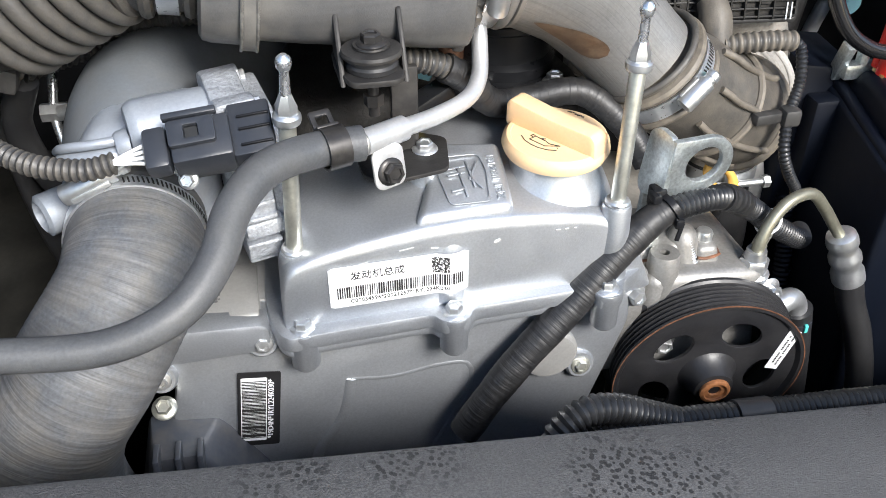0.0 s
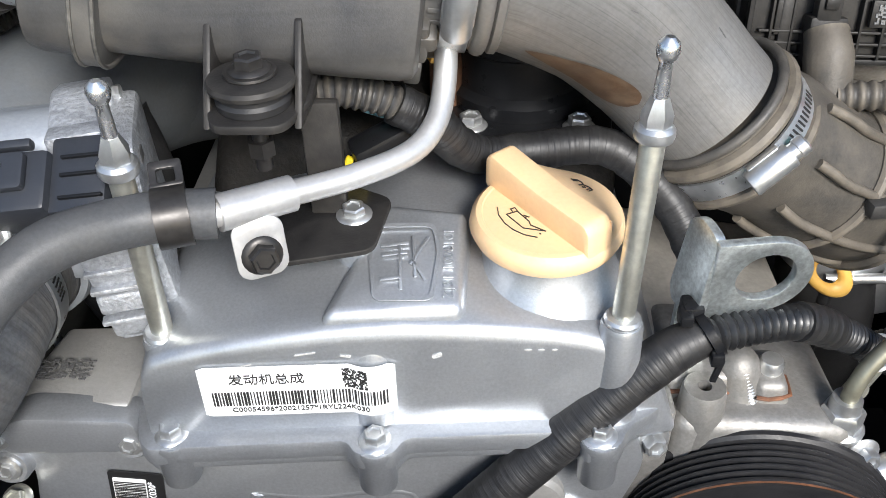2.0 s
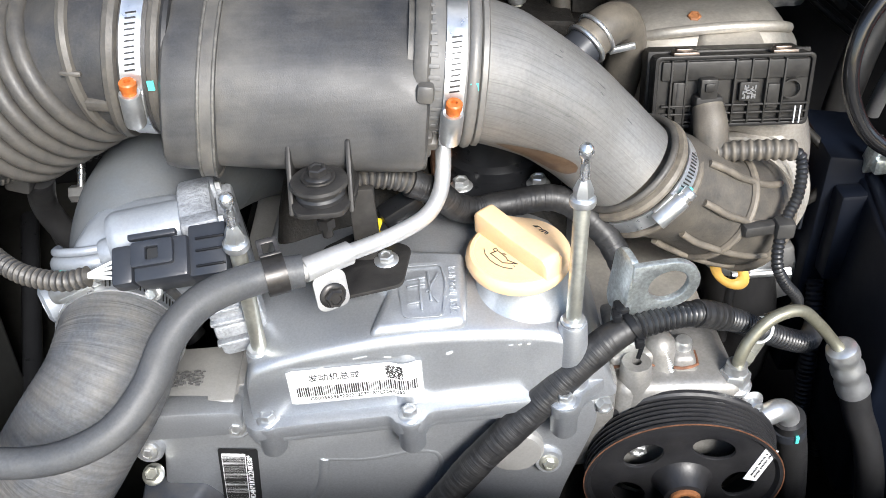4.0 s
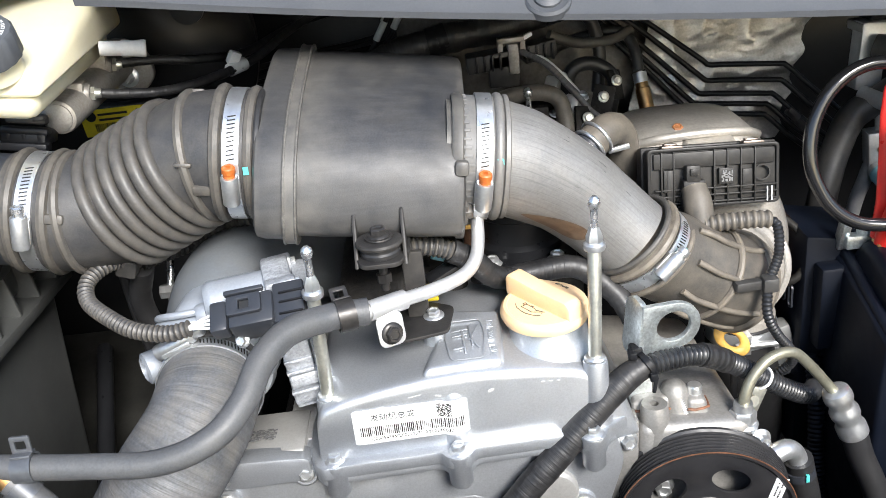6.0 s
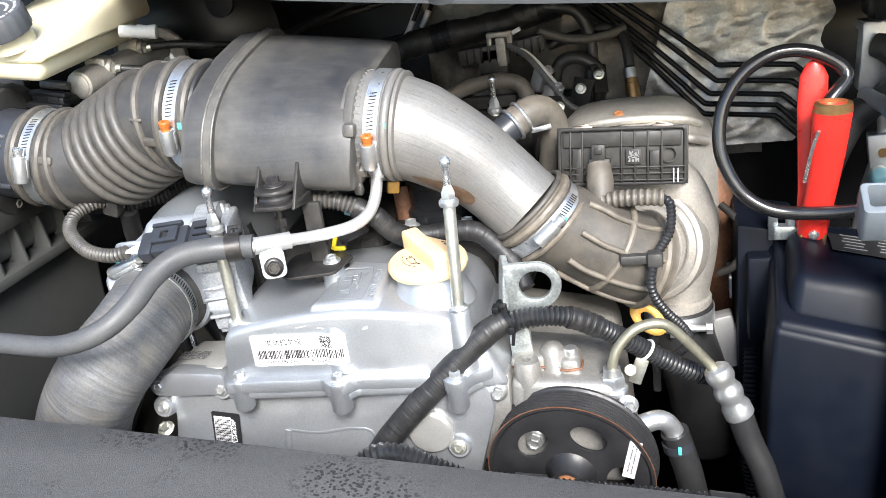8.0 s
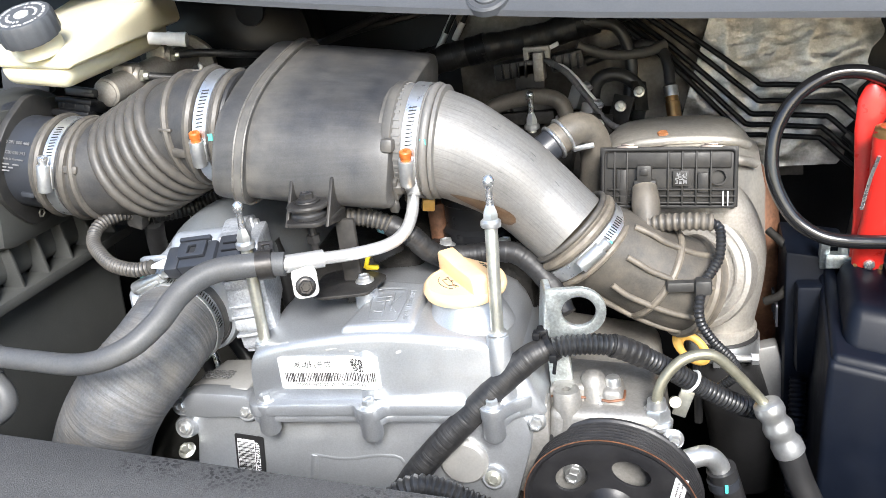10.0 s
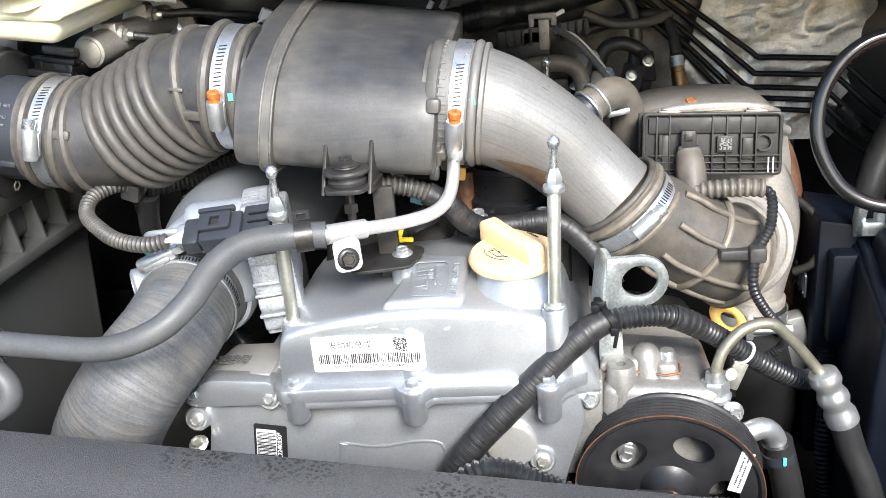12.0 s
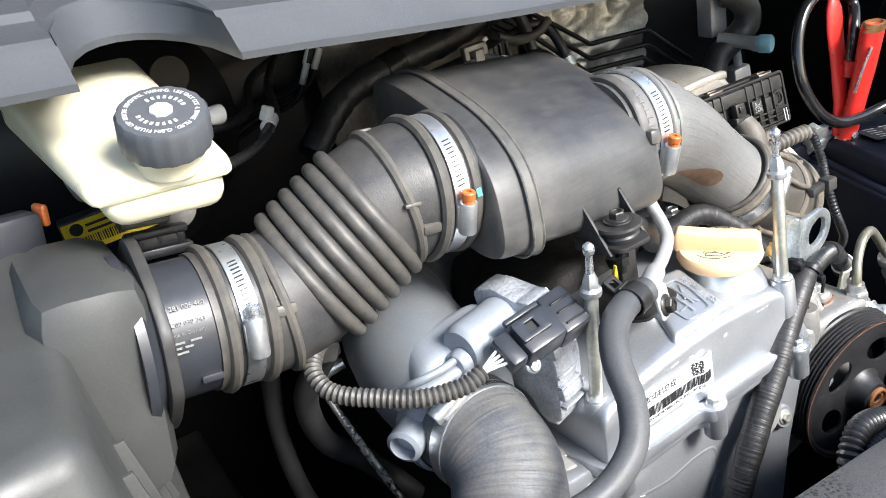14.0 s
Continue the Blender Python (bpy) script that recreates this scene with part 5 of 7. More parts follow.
mg = axes((-0.024, 0.4368, 0.9133), GA, (0, -1, 0))
part("gear_lid", slab(rounded([(-0.026, -0.046), (0.020, -0.040), (0.030, -0.016), (0.033, 0.004), (0.030, 0.028), (0.026, 0.050), (0.012, 0.052), (0.004, 0.034), (-0.022, 0.024)], 0.006), 0.012, bev=0.003, m=mg), ALUR, tb, "rough cast gear case lid")
for a, b, w in ((-0.020, -0.046, 0.013), (0.018, -0.044, 0.012), (0.034, -0.008, 0.010), (0.033, 0.030, 0.011), (0.018, 0.056, 0.013), (-0.018, 0.026, 0.012)):
    part("screw_block", xf(box((a, b, -0.010), (w, w, 0.024), 0.002), mg), ALUR, tb)
    part("screw", xf(lathe(((0.0040, 0), (0.0040, 0.003), (0.0030, 0.0036), (0.0018, 0.0026)), 6, (a, b, 0.002)), mg), ZINC, tb)
for b in (0.012, 0.022, 0.040):
    part("case_rib", xf(box((0.036, b, -0.012), (0.006, 0.0030, 0.022), 0.0010), mg), ALUR, tb)
part("dark_window", xf(box((0.012, -0.030, 0.0122), (0.008, 0.006, 0.001), 0.0003), mg), INKG, tb, "small dark inspection mark")
part("port", lathe(((0.0125, 0), (0.0135, 0.002), (0.0135, 0.024), (0.010, 0.026), (0.010, 0.016)), 24, (-0.136, 0.440, 0.892), (-0.75, -0.5, -0.02)), ALUB, tb, "round side port")
part("neck", lathe(((0.0385, -0.02), (0.0385, 0.03)), 40, (-0.1018, 0.430, 0.880), (0, 1, 0)), ALUB, tb)
part("paint_dot", lathe(((0.004, 0), (0.004, 0.002)), 12, (-0.130, 0.4165, 0.9245), (-0.2, -1, 0.3)), TEAL, tb, "teal paint dot")
part("screw", hexbolt((-0.062, 0.3865, 0.930), (-0.2, -1, 0.4), 0.004, 0.005, 0.006), ZINC, tb)
con = thing("throttle_connector", (-0.04, 0.40, 0.94), "black plastic electrical plug on the throttle body", "connector")
mp = axes((-0.0555, 0.391, 0.949), (-0.05, -0.55, 0.84), (1, 0.06, 0.05))
part("shell", xf(box((0.004, 0.0, -0.004), (0.034, 0.027, 0.024), 0.0025), mp), PLN, con)
part("nose", xf(box((-0.021, 0.0, -0.001), (0.014, 0.026, 0.015), 0.003), mp), PLN, con)
part("socket", xf(box((0.032, 0.003, -0.008), (0.024, 0.034, 0.024), 0.002), mp), PLN, con)
part("latch", xf(slab(rrect(0.026, 0.016, 0.002, 0.0, 0.003), 0.004, holes=[rrect(0.008, 0.008, 0.001, 0.0, 0.003)], bev=0.0006), mp @ Matrix.Translation((0, 0, 0.008))), PLN, con)
part("latch_bar", xf(box((0.0, 0.015, 0.009), (0.030, 0.004, 0.005), 0.001), mp), PLN, con)
part("window", xf(box((0.0, 0.003, 0.0088), (0.007, 0.007, 0.001), 0), mp), INK, con)
for y in (-0.008, 0.002, 0.010):
    part("fin", xf(box((0.034, y, 0.0045), (0.018, 0.0014, 0.0025), 0.0004), mp), PLB, con)
for i in range(4):
    part("wire", tube([mp @ Vector((-0.027, -0.006 + 0.004 * i, 0)), mp @ Vector((-0.038, -0.003 + 0.002 * i, -0.001)), Vector((-0.104, 0.389, 0.9430))], 0.0011, 6), WHITEN, con, "thin white wire")
cc = thing("throttle_lead", (-0.16, 0.43, 0.92), "grey corrugated conduit to the throttle plug", "cable")
part("conduit", conduit([(-0.1005, 0.389, 0.9435), (-0.118, 0.389, 0.9410), (-0.145, 0.397, 0.943), (-0.168, 0.413, 0.948), (-0.190, 0.436, 0.953), (-0.194, 0.456, 0.962), (-0.180, 0.478, 0.966), (-0.165, 0.495, 0.958)], 0.0068, 0.0042, 14), RUBD, cc)
part("end_clip", box((-0.172, 0.488, 0.958), (0.018, 0.016, 0.018), 0.003, (10, 20, 0)), PLBD, cc)
part("conduit", conduit([(-0.165, 0.50, 0.955), (-0.13, 0.53, 0.955), (-0.09, 0.545, 0.965), (-0.04, 0.545, 0.968), (0.0, 0.54, 0.965)], 0.0085, 0.0046, 12), RUB, cc)
# dipstick style rod left of the throttle body
rod = thing("support_rod", (-0.16, 0.45, 0.75), "thin bright steel rod with a hexagon joint", "rod")
part("rod", tube([(-0.163, 0.580, 0.945), (-0.164, 0.562, 0.915), (-0.165, 0.550, 0.892), (-0.152, 0.530, 0.83), (-0.128, 0.505, 0.74)], 0.0034, 10), CHROME, rod)
part("joint", lathe(((0.007, -0.009), (0.007, 0.009)), 6, (-0.165, 0.553, 0.900), (1, 0, 0)), ZINC, rod)
part("joint_arm", lathe(((0.006, 0), (0.005, 0.02)), 14, (-0.161, 0.552, 0.900), (1, -0.3, 0.2)), ZINC, rod)

# big intake hose
ih = thing("intercooler_hose", (-0.14, 0.37, 0.62), "large dusty fabric-wrapped rubber intercooler hose", "hose")
hp = [(-0.1018, 0.434, 0.8800), (-0.1018, 0.408, 0.8790), (-0.1075, 0.374, 0.8665), (-0.133, 0.347, 0.8370), (-0.163, 0.345, 0.7920), (-0.174, 0.342, 0.745), (-0.160, 0.337, 0.68), (-0.15, 0.33, 0.60)]
part("hose", tube(hp, [0.0410, 0.0410, 0.0405, 0.0415, 0.0430, 0.0450, 0.045, 0.045], 48, 0.0016, rf=lambda s: 0.00016 * math.sin(2 * math.pi * s / 0.0048)), WRAP, ih)
part("lip", donut(0.0405, 0.0022, 48, 8, (-0.1018, 0.4335, 0.8800), (0, 1, 0.05)), RUB, ih)
rnd = random.Random(4)
part("print", join(*[xf(box((-0.013 + 0.0007 * i + rnd.uniform(-0.0004, 0.0004), rnd.uniform(-0.0022, 0.0022) + 0.0015 * math.sin(i * 0.2), 0), (rnd.uniform(0.0008, 0.002), rnd.uniform(0.0006, 0.0014), 0.0004), 0, (0, 0, rnd.uniform(-60, 60))), axes((-0.1045, 0.3840, 0.9115), (-0.05, -0.32, 0.95), (1, 0, 0.1))) for i in range(36)]), PAPER, ih, "smudged white print", kind="stuff")
worm_clamp(BO, (0.04, -1, 0), 0.0416, (-0.40, -0.05, 0.92), "steel worm clamp with a perforated band on the big hose", hlen=0.034, slots=26)

# ---- air flow sensor and air box ----
maf = thing("air_flow_sensor", (-0.265, 0.485, 0.96), "black plastic air flow sensor tube with printed lines", "sensor")
part("tube", lathe(((0.0445, 0), (0.0445, 0.055), (0.042, 0.056)), 44, (-0.292, 0.487, 1.0195), (1, 0, 0)), PLN, maf)
part("collar", lathe(((0.056, 0), (0.056, 0.006), (0.050, 0.010), (0.0465, 0.016)), 44, (-0.296, 0.487, 1.0195), (1, 0, 0)), PLN, maf)
plug = part("sensor_plug", join(box((-0.254, 0.526, 1.0600), (0.043, 0.014, 0.0065), 0.0015, (-8, 0, 0)), box((-0.254, 0.541, 1.0640), (0.038, 0.030, 0.012), 0.003, (-8, 0, 0))), PLB, maf, "black sensor plug")
part("upper_bar", join(box((-0.254, 0.532, 1.0715), (0.042, 0.012, 0.0055), 0.0015, (-8, 0, 0)), *[box((x, 0.530, 1.0660), (0.004, 0.008, 0.008), 0.001) for x in (-0.266, -0.253, -0.240)]), PLB, plug)
part("latch", join(box((-0.257, 0.552, 1.0760), (0.034, 0.020, 0.008), 0.002, (-10, 0, 0)), box((-0.246, 0.545, 1.0790), (0.010, 0.014, 0.004), 0.001, (-10, 0, 12))), PLBD, plug, "dusty plug latch")
mw = axes((-0.263, 0.4495, 1.0455), (0, -0.82, 0.57), (1, 0, 0))
part("writing", lettering("0 281 006 460", 0.0044, mw @ Matrix.Translation((0, 0.003, 0)), 0.0003), INKL, maf, "pale printed number")
part("writing", lettering("C00 030 743", 0.0042, axes((-0.263, 0.4462, 1.0395), (0, -0.91, 0.42), (1, 0, 0)), 0.0003), INKL, maf)
part("writing", lettering("Made in Germany", 0.0033, axes((-0.265, 0.4440, 1.0340), (0, -0.95, 0.32), (1, 0, 0)), 0.0003), INKL, maf)
part("print_bars", join(*[xf(box((-0.004 + a, -0.0080 - 0.0030 * i, 0.0), (w, 0.0013, 0.0003), 0), axes((-0.263, 0.4445, 1.0370), (0, -0.95, 0.30), (1, 0, 0))) for i, a, w in ((0, -0.006, 0.010), (0, 0.006, 0.007), (1, -0.007, 0.007), (1, 0.001, 0.005), (2, -0.005, 0.010))]), INKL, maf, "unreadable print lines")
part("foot_tab", box((-0.254, 0.447, 1.000), (0.014, 0.006, 0.005), 0.001), PLN, maf)

# the sensor tube lies in line with the hose's end
settle(maf, Matrix.Translation(C0 - N0 * 0.012) @ axes((0, 0, 0), (0, 0, 1), N0).to_3x3().to_4x4() @ Matrix.Rotation(math.asin(-N0.z), 4, "Y") @ Matrix.Diagonal((1, 1.03, 1.03, 1)) @ Matrix.Translation((0.237, -0.487, -1.0195)))
ab = thing("air_filter_box", (-0.45, 0.45, 0.80), "black dusty plastic air filter box with vertical ribs", "air box")
part("upper_shell", hexa([(-0.58, 0.30, 0.905), (-0.332, 0.30, 0.895), (-0.305, 0.62, 0.905), (-0.58, 0.62, 0.915), (-0.57, 0.33, 1.06), (-0.340, 0.345, 1.055), (-0.318, 0.60, 1.085), (-0.57, 0.60, 1.085)], 0.016, 4), ABOX, ab)
part("outlet_boss", box((-0.3190, 0.503, 1.013), (0.070, 0.128, 0.150), 0.022, (0, 9.6, 0)), ABOX, ab, "rounded outlet shoulder")
FO = Vector((-0.2800, 0.4910, 1.0220))
mfl = axes(FO - N0 * 0.004, N0, (0, 0, 1))
part("outlet_flange", xf(slab(rounded([(0.064, -0.020), (0.066, 0.000), (0.046, 0.032), (0.020, 0.054), (-0.020, 0.056), (-0.046, 0.036), (-0.066, 0.012), (-0.066, -0.010), (-0.046, -0.040), (-0.02, -0.054), (0.02, -0.054), (0.046, -0.038)], 0.010), 0.008, bev=0.0015), mfl), PLBD, ab, "black plastic outlet flange")
for b in ((-0.2690, 0.5005, 1.0750), (-0.2865, 0.4905, 0.9670)):
    part("flange_bolt", hexbolt(Vector(b) - N0 * 0.005, N0, 0.0055, 0.006, 0.0085), ZINCY, ab, "plated flange bolt")
part("rim", hexa([(-0.59, 0.285, 0.886), (-0.312, 0.290, 0.876), (-0.285, 0.63, 0.894), (-0.59, 0.63, 0.90), (-0.59, 0.285, 0.898), (-0.312, 0.290, 0.888), (-0.285, 0.63, 0.906), (-0.59, 0.63, 0.912)], 0.003), ABOX, ab)
part("lower_shell", hexa([(-0.58, 0.31, 0.60), (-0.345, 0.31, 0.60), (-0.320, 0.61, 0.60), (-0.58, 0.61, 0.60), (-0.58, 0.30, 0.886), (-0.330, 0.30, 0.878), (-0.302, 0.62, 0.894), (-0.58, 0.62, 0.90)], 0.01, 3), ABOX, ab)
for i in range(9):
    f = i / 8
    x0, y0 = -0.334 + 0.029 * f, 0.315 + 0.29 * f
    part("rib", hexa([(x0 - 0.01, y0 - 0.002, 0.893), (x0 + 0.016, y0 - 0.002, 0.893), (x0 + 0.016, y0 + 0.002, 0.893), (x0 - 0.01, y0 + 0.002, 0.893),
                      (x0 - 0.012, y0 - 0.002, 1.00), (x0 + 0.001, y0 - 0.002, 1.00), (x0 + 0.001, y0 + 0.002, 1.00), (x0 - 0.012, y0 + 0.002, 1.00)], 0.0008), ABOX, ab)

# ---- brake reservoir and master cylinder ----
rs = thing("brake_fluid_reservoir", (-0.24, 0.53, 1.09), "translucent white brake fluid reservoir with black cap", "reservoir")
part("upper_tank", hexa([(-0.288, 0.472, 1.118), (-0.194, 0.472, 1.108), (-0.188, 0.68, 1.128), (-0.300, 0.68, 1.140), (-0.284, 0.480, 1.136), (-0.198, 0.480, 1.127), (-0.194, 0.68, 1.168), (-0.298, 0.68, 1.178)], 0.008, 3), WHITEP, rs)
part("lower_tank", hexa([(-0.276, 0.480, 1.099), (-0.207, 0.480, 1.089), (-0.204, 0.66, 1.104), (-0.278, 0.66, 1.11), (-0.280, 0.476, 1.121), (-0.200, 0.476, 1.111), (-0.198, 0.67, 1.13), (-0.284, 0.67, 1.14)], 0.010, 3), WHITEP, rs)
part("neck", lathe(((0.022, 0), (0.022, 0.014)), 32, (-0.230, 0.486, 1.128), (0.03, -0.36, 0.93)), WHITEP, rs)
mcap = axes((-0.230, 0.478, 1.143), (0.05, -0.40, 0.91), (1, 0, 0)) @ Matrix.Scale(0.78, 4)
rc = part("cap", xf(lathe(((0.0345, 0), (0.0350, 0.002), (0.0345, 0.024), (0.0325, 0.0275), (0.030, 0.028), (0.003, 0.0275)), 72, lobes=18, lamp=0.0008), mcap), RES_CAP, rs, "black ribbed screw cap")
part("hub", xf(lathe(((0.009, 0.0275), (0.009, 0.0295), (0.0065, 0.0295), (0.006, 0.0285), (0.0045, 0.0285), (0.0045, 0.030), (0.001, 0.030)), 8), mcap), WHITEINK, rc, "pale centre hub")
words = "WARNING. USE ONLY DOT 4 BRAKE FLUID. CLEAN FILLER CAP BEFORE REMOVING. "
ringtext = []
for k, chx in enumerate(words):
    if chx == " ":
        continue
    a = math.pi / 2 - 2 * math.pi * k / len(words)
    ringtext.append(lettering(chx, 0.0052, mcap @ Matrix.Translation((0.0265 * math.cos(a), 0.0265 * math.sin(a), 0.0281)) @ Matrix.Rotation(a - math.pi / 2, 4, "Z"), 0.0002))
part("writing", join(*ringtext), WHITEINK, rc, "ring of raised pale writing")
part("print_bars", join(*[xf(box((0.0175 * math.cos(a), 0.0175 * math.sin(a), 0.0281), (0.0022, 0.0035, 0.0005), 0, (0, 0, math.degrees(a) - 90)), mcap) for a in (2 * math.pi * i / 24 for i in range(24)) if math.sin(a * 2) > -0.5]), WHITEINK, rc, "inner ring of unreadable print")
part("side_nipple", lathe(((0.0066, 0), (0.0066, 0.018), (0.0078, 0.020), (0.0070, 0.028), (0.0080, 0.038), (0.0074, 0.040), (0.004, 0.040)), 20, (-0.193, 0.610, 1.1190), (1, 0.25, -0.16)), WHITEN, rs, "white hose nipple")
mcy = thing("master_cylinder", (-0.22, 0.62, 1.05), "cast aluminium brake master cylinder under the reservoir", "cylinder")
part("barrel", lathe(((0.012, 0), (0.0150, 0.002), (0.0160, 0.008), (0.0160, 0.16), (0.0155, 0.17)), 32, (-0.2244, 0.5578, 1.0727), (0.03, 1, 0.06)), TURBO, mcy)
part("end_plug", lathe(((0.009, -0.002), (0.0125, 0.0), (0.0125, 0.003)), 28, (-0.2244, 0.5570, 1.0727), (0.03, 1, 0.06)), TURBO, mcy)
for bx, by, bz in ((-0.2235, 0.601, 1.0840), (-0.2215, 0.668, 1.0950)):
    port = part("port", join(box((bx, by, bz), (0.024, 0.024, 0.024), 0.004, (0, 8, 8)), lathe(((0.0095, 0), (0.0095, 0.008), (0.0080, 0.010)), 24, (bx + 0.006, by, bz - 0.001), (1, 0.1, -0.15))), TURBO, mcy, "cast outlet port")
    part("nut", join(lathe(((0.0068, 0), (0.0068, 0.007)), 6, (bx + 0.0125, by + 0.002, bz - 0.0025), (1, 0.1, -0.1)), lathe(((0.0048, 0.006), (0.0044, 0.011), (0.0038, 0.012)), 16, (bx + 0.0125, by + 0.002, bz - 0.0025), (1, 0.1, -0.1))), ZINCY, port, "plated pipe nut")
part("flange", slab(rounded([(-0.040, -0.024), (0.030, -0.026), (0.044, -0.010), (0.040, 0.014), (0.020, 0.030), (-0.030, 0.030), (-0.046, 0.0)], 0.008), 0.010, bev=0.002, m=axes((-0.2280, 0.732, 1.078), (0, -1, 0), (1, 0, 0))), TURBO, mcy)
part("flange_bolt", hexbolt((-0.2115, 0.722, 1.0690), (0, -1, 0.1), 0.007, 0.012, 0.011), ZINC, mcy)
for pts in ([(-0.204, 0.671, 1.0925), (-0.170, 0.680, 1.091), (-0.13, 0.70, 1.083), (-0.094, 0.755, 1.075), (-0.05, 0.85, 1.082), (0.017, 0.90, 1.09), (0.12, 0.94, 1.11)],
            [(-0.206, 0.604, 1.0810), (-0.180, 0.615, 1.0750), (-0.150, 0.631, 1.0700), (-0.118, 0.662, 1.0690), (-0.080, 0.72, 1.073), (-0.05, 0.80, 1.085), (0.0, 0.87, 1.10), (0.08, 0.93, 1.11)]):
    solo("brake_pipe", tube(pts, 0.0046, 12, 0.003, rf=lambda q: 0.0002 * math.sin(q * 500)), TAPE, "black sleeved brake pipe from the master cylinder", "pipe", "brake pipes")
tg = thing("pipe_tag", (-0.09, 0.698, 1.077), "crumpled white tape tag on a brake pipe", "tag")
part("wrap", tube([(-0.100, 0.690, 1.0705), (-0.088, 0.708, 1.0720)], 0.0068, 12), WHITEN, tg)
part("flag", box((-0.095, 0.696, 1.081), (0.012, 0.008, 0.014), 0.002, (20, 25, 40)), WHITEN, tg)
rs2 = thing("left_wiring_plug", (-0.33, 0.60, 1.07), "dark plug with an orange seal beside the reservoir", "connector")
part("plug", box((-0.335, 0.585, 1.09), (0.05, 0.025, 0.028), 0.004, (0, 10, 20)), PLN, rs2)
part("seal", box((-0.306, 0.594, 1.094), (0.006, 0.016, 0.016), 0.003, (0, 10, 20)), ORANGE, rs2)

yl = thing("warning_label", (-0.25, 0.79, 0.96), "yellow label with barcode on the bulkhead", "label")
my = axes((-0.2442, 0.7568, 1.0165), (-0.104, -0.989, -0.107), (0.994, -0.108, 0.028))
part("backing", xf(slab(rrect(0.087, 0.0305, 0.001), 0.0012), my), YLAB, yl)
part("barcode", bars(30, 0.066, 0.009, my @ Matrix.Translation((0.003, -0.0055, 0.0014)), 9), INK, yl, kind="stuff")
part("writing", lettering("CHN", 0.0062, my @ Matrix.Translation((0.027, 0.0095, 0.0014)), 0.0003), INK, yl)
part("print_bars", join(*[xf(box((-0.006, 0.0092 - 0.0060 * i, 0.0014), (0.034, 0.0024, 0.0005), 0), my) for i in range(2)]), INK, yl, "unreadable print lines")
part("round_mark", xf(lathe(((0.006, 0.001), (0.006, 0.0016)), 20, (-0.0315, 0.0080, 0)), my), INK, yl)
part("board", xf(box((0.0, 0, -0.0085), (0.09, 0.034, 0.016), 0.002), my), PLBD, yl)

# ---- power steering pump and pulley ----
pm = thing("power_steering_pump", (0.29, 0.44, 0.68), "cast aluminium power steering pump with an orange seal line", "pump")
part("housing", hexa([(0.232, 0.395, 0.70), (0.335, 0.392, 0.70), (0.335, 0.50, 0.70), (0.232, 0.50, 0.70), (0.238, 0.398, 0.803), (0.330, 0.398, 0.797), (0.325, 0.49, 0.800), (0.238, 0.49, 0.808)], 0.008, 3), PUMPC, pm)
part("post", lathe(((0.0150, 0.75), (0.0130, 0.79), (0.0112, 0.8145), (0.0104, 0.8165), (0.0036, 0.8165), (0.0034, 0.795)), 28, (0.2525, 0.410, 0)), PUMPC, pm, "drilled post")
part("rear_block", hexa([(0.230, 0.409, 0.74), (0.287, 0.409, 0.74), (0.287, 0.46, 0.74), (0.230, 0.46, 0.74), (0.236, 0.418, 0.814), (0.276, 0.418, 0.816), (0.276, 0.446, 0.818), (0.240, 0.446, 0.814)], 0.004, 3), PUMPC, pm)
part("side_block", hexa([(0.282, 0.408, 0.74), (0.312, 0.408, 0.74), (0.310, 0.45, 0.74), (0.282, 0.45, 0.74), (0.281, 0.414, 0.812), (0.297, 0.414, 0.812), (0.297, 0.440, 0.815), (0.281, 0.440, 0.815)], 0.004, 3), PUMPC, pm)
part("side_bolt", lathe(((0.0062, 0.810), (0.0066, 0.8175), (0.0055, 0.820), (0.002, 0.8205)), 20, (0.290, 0.426, 0)), ZINC, pm, "round plated bolt head")
part("lower_lobe", lathe(((0.0120, 0.75), (0.0098, 0.793), (0.0090, 0.796), (0.003, 0.796)), 24, (0.281, 0.414, 0)), PUMPC, pm)
part("upper_lobe", lathe(((0.0135, -0.030), (0.0118, 0.0), (0.0108, 0.006), (0.0080, 0.0105), (0.0040, 0.0128), (0.001, 0.0134)), 28, (0.2735, 0.4270, 0.8120), (-0.12, 0.20, 1)), PUMPC, pm, "rounded lug")
part("stud", lathe(tuple(p for i in range(13) for p in ((0.0040, i * 0.002), (0.0034, i * 0.002 + 0.001))), 14, (0.281, 0.414, 0.794), (-0.30, 0.28, 1)), ZINC, pm, "threaded steel stud")
part("seal_line", tube([(0.281, 0.4128, 0.8050), (0.288, 0.4125, 0.8038), (0.295, 0.4128, 0.8050), (0.2990, 0.415, 0.8045), (0.2995, 0.428, 0.8055)], 0.0012, 8), RIMB, pm, "orange sealant line")
part("seal_line", tube([(0.2350, 0.4165, 0.8055), (0.245, 0.4163, 0.8060), (0.262, 0.4163, 0.8055), (0.272, 0.4163, 0.8050)], 0.0012, 8), RIMB, pm, "orange sealant line")
for o in ((0.226, 0.396, 0.793), (0.338, 0.401, 0.776)):
    part("bolt", hexbolt(o, (0.2, -1, 0.15), 0.006, 0.008, 0.0095), ZINC, pm)
part("bracket", hexa([(0.205, 0.396, 0.72), (0.235, 0.396, 0.72), (0.235, 0.42, 0.72), (0.205, 0.42, 0.72), (0.205, 0.398, 0.80), (0.238, 0.398, 0.81), (0.238, 0.42, 0.81), (0.205, 0.42, 0.80)], 0.004), PUMPC, pm)

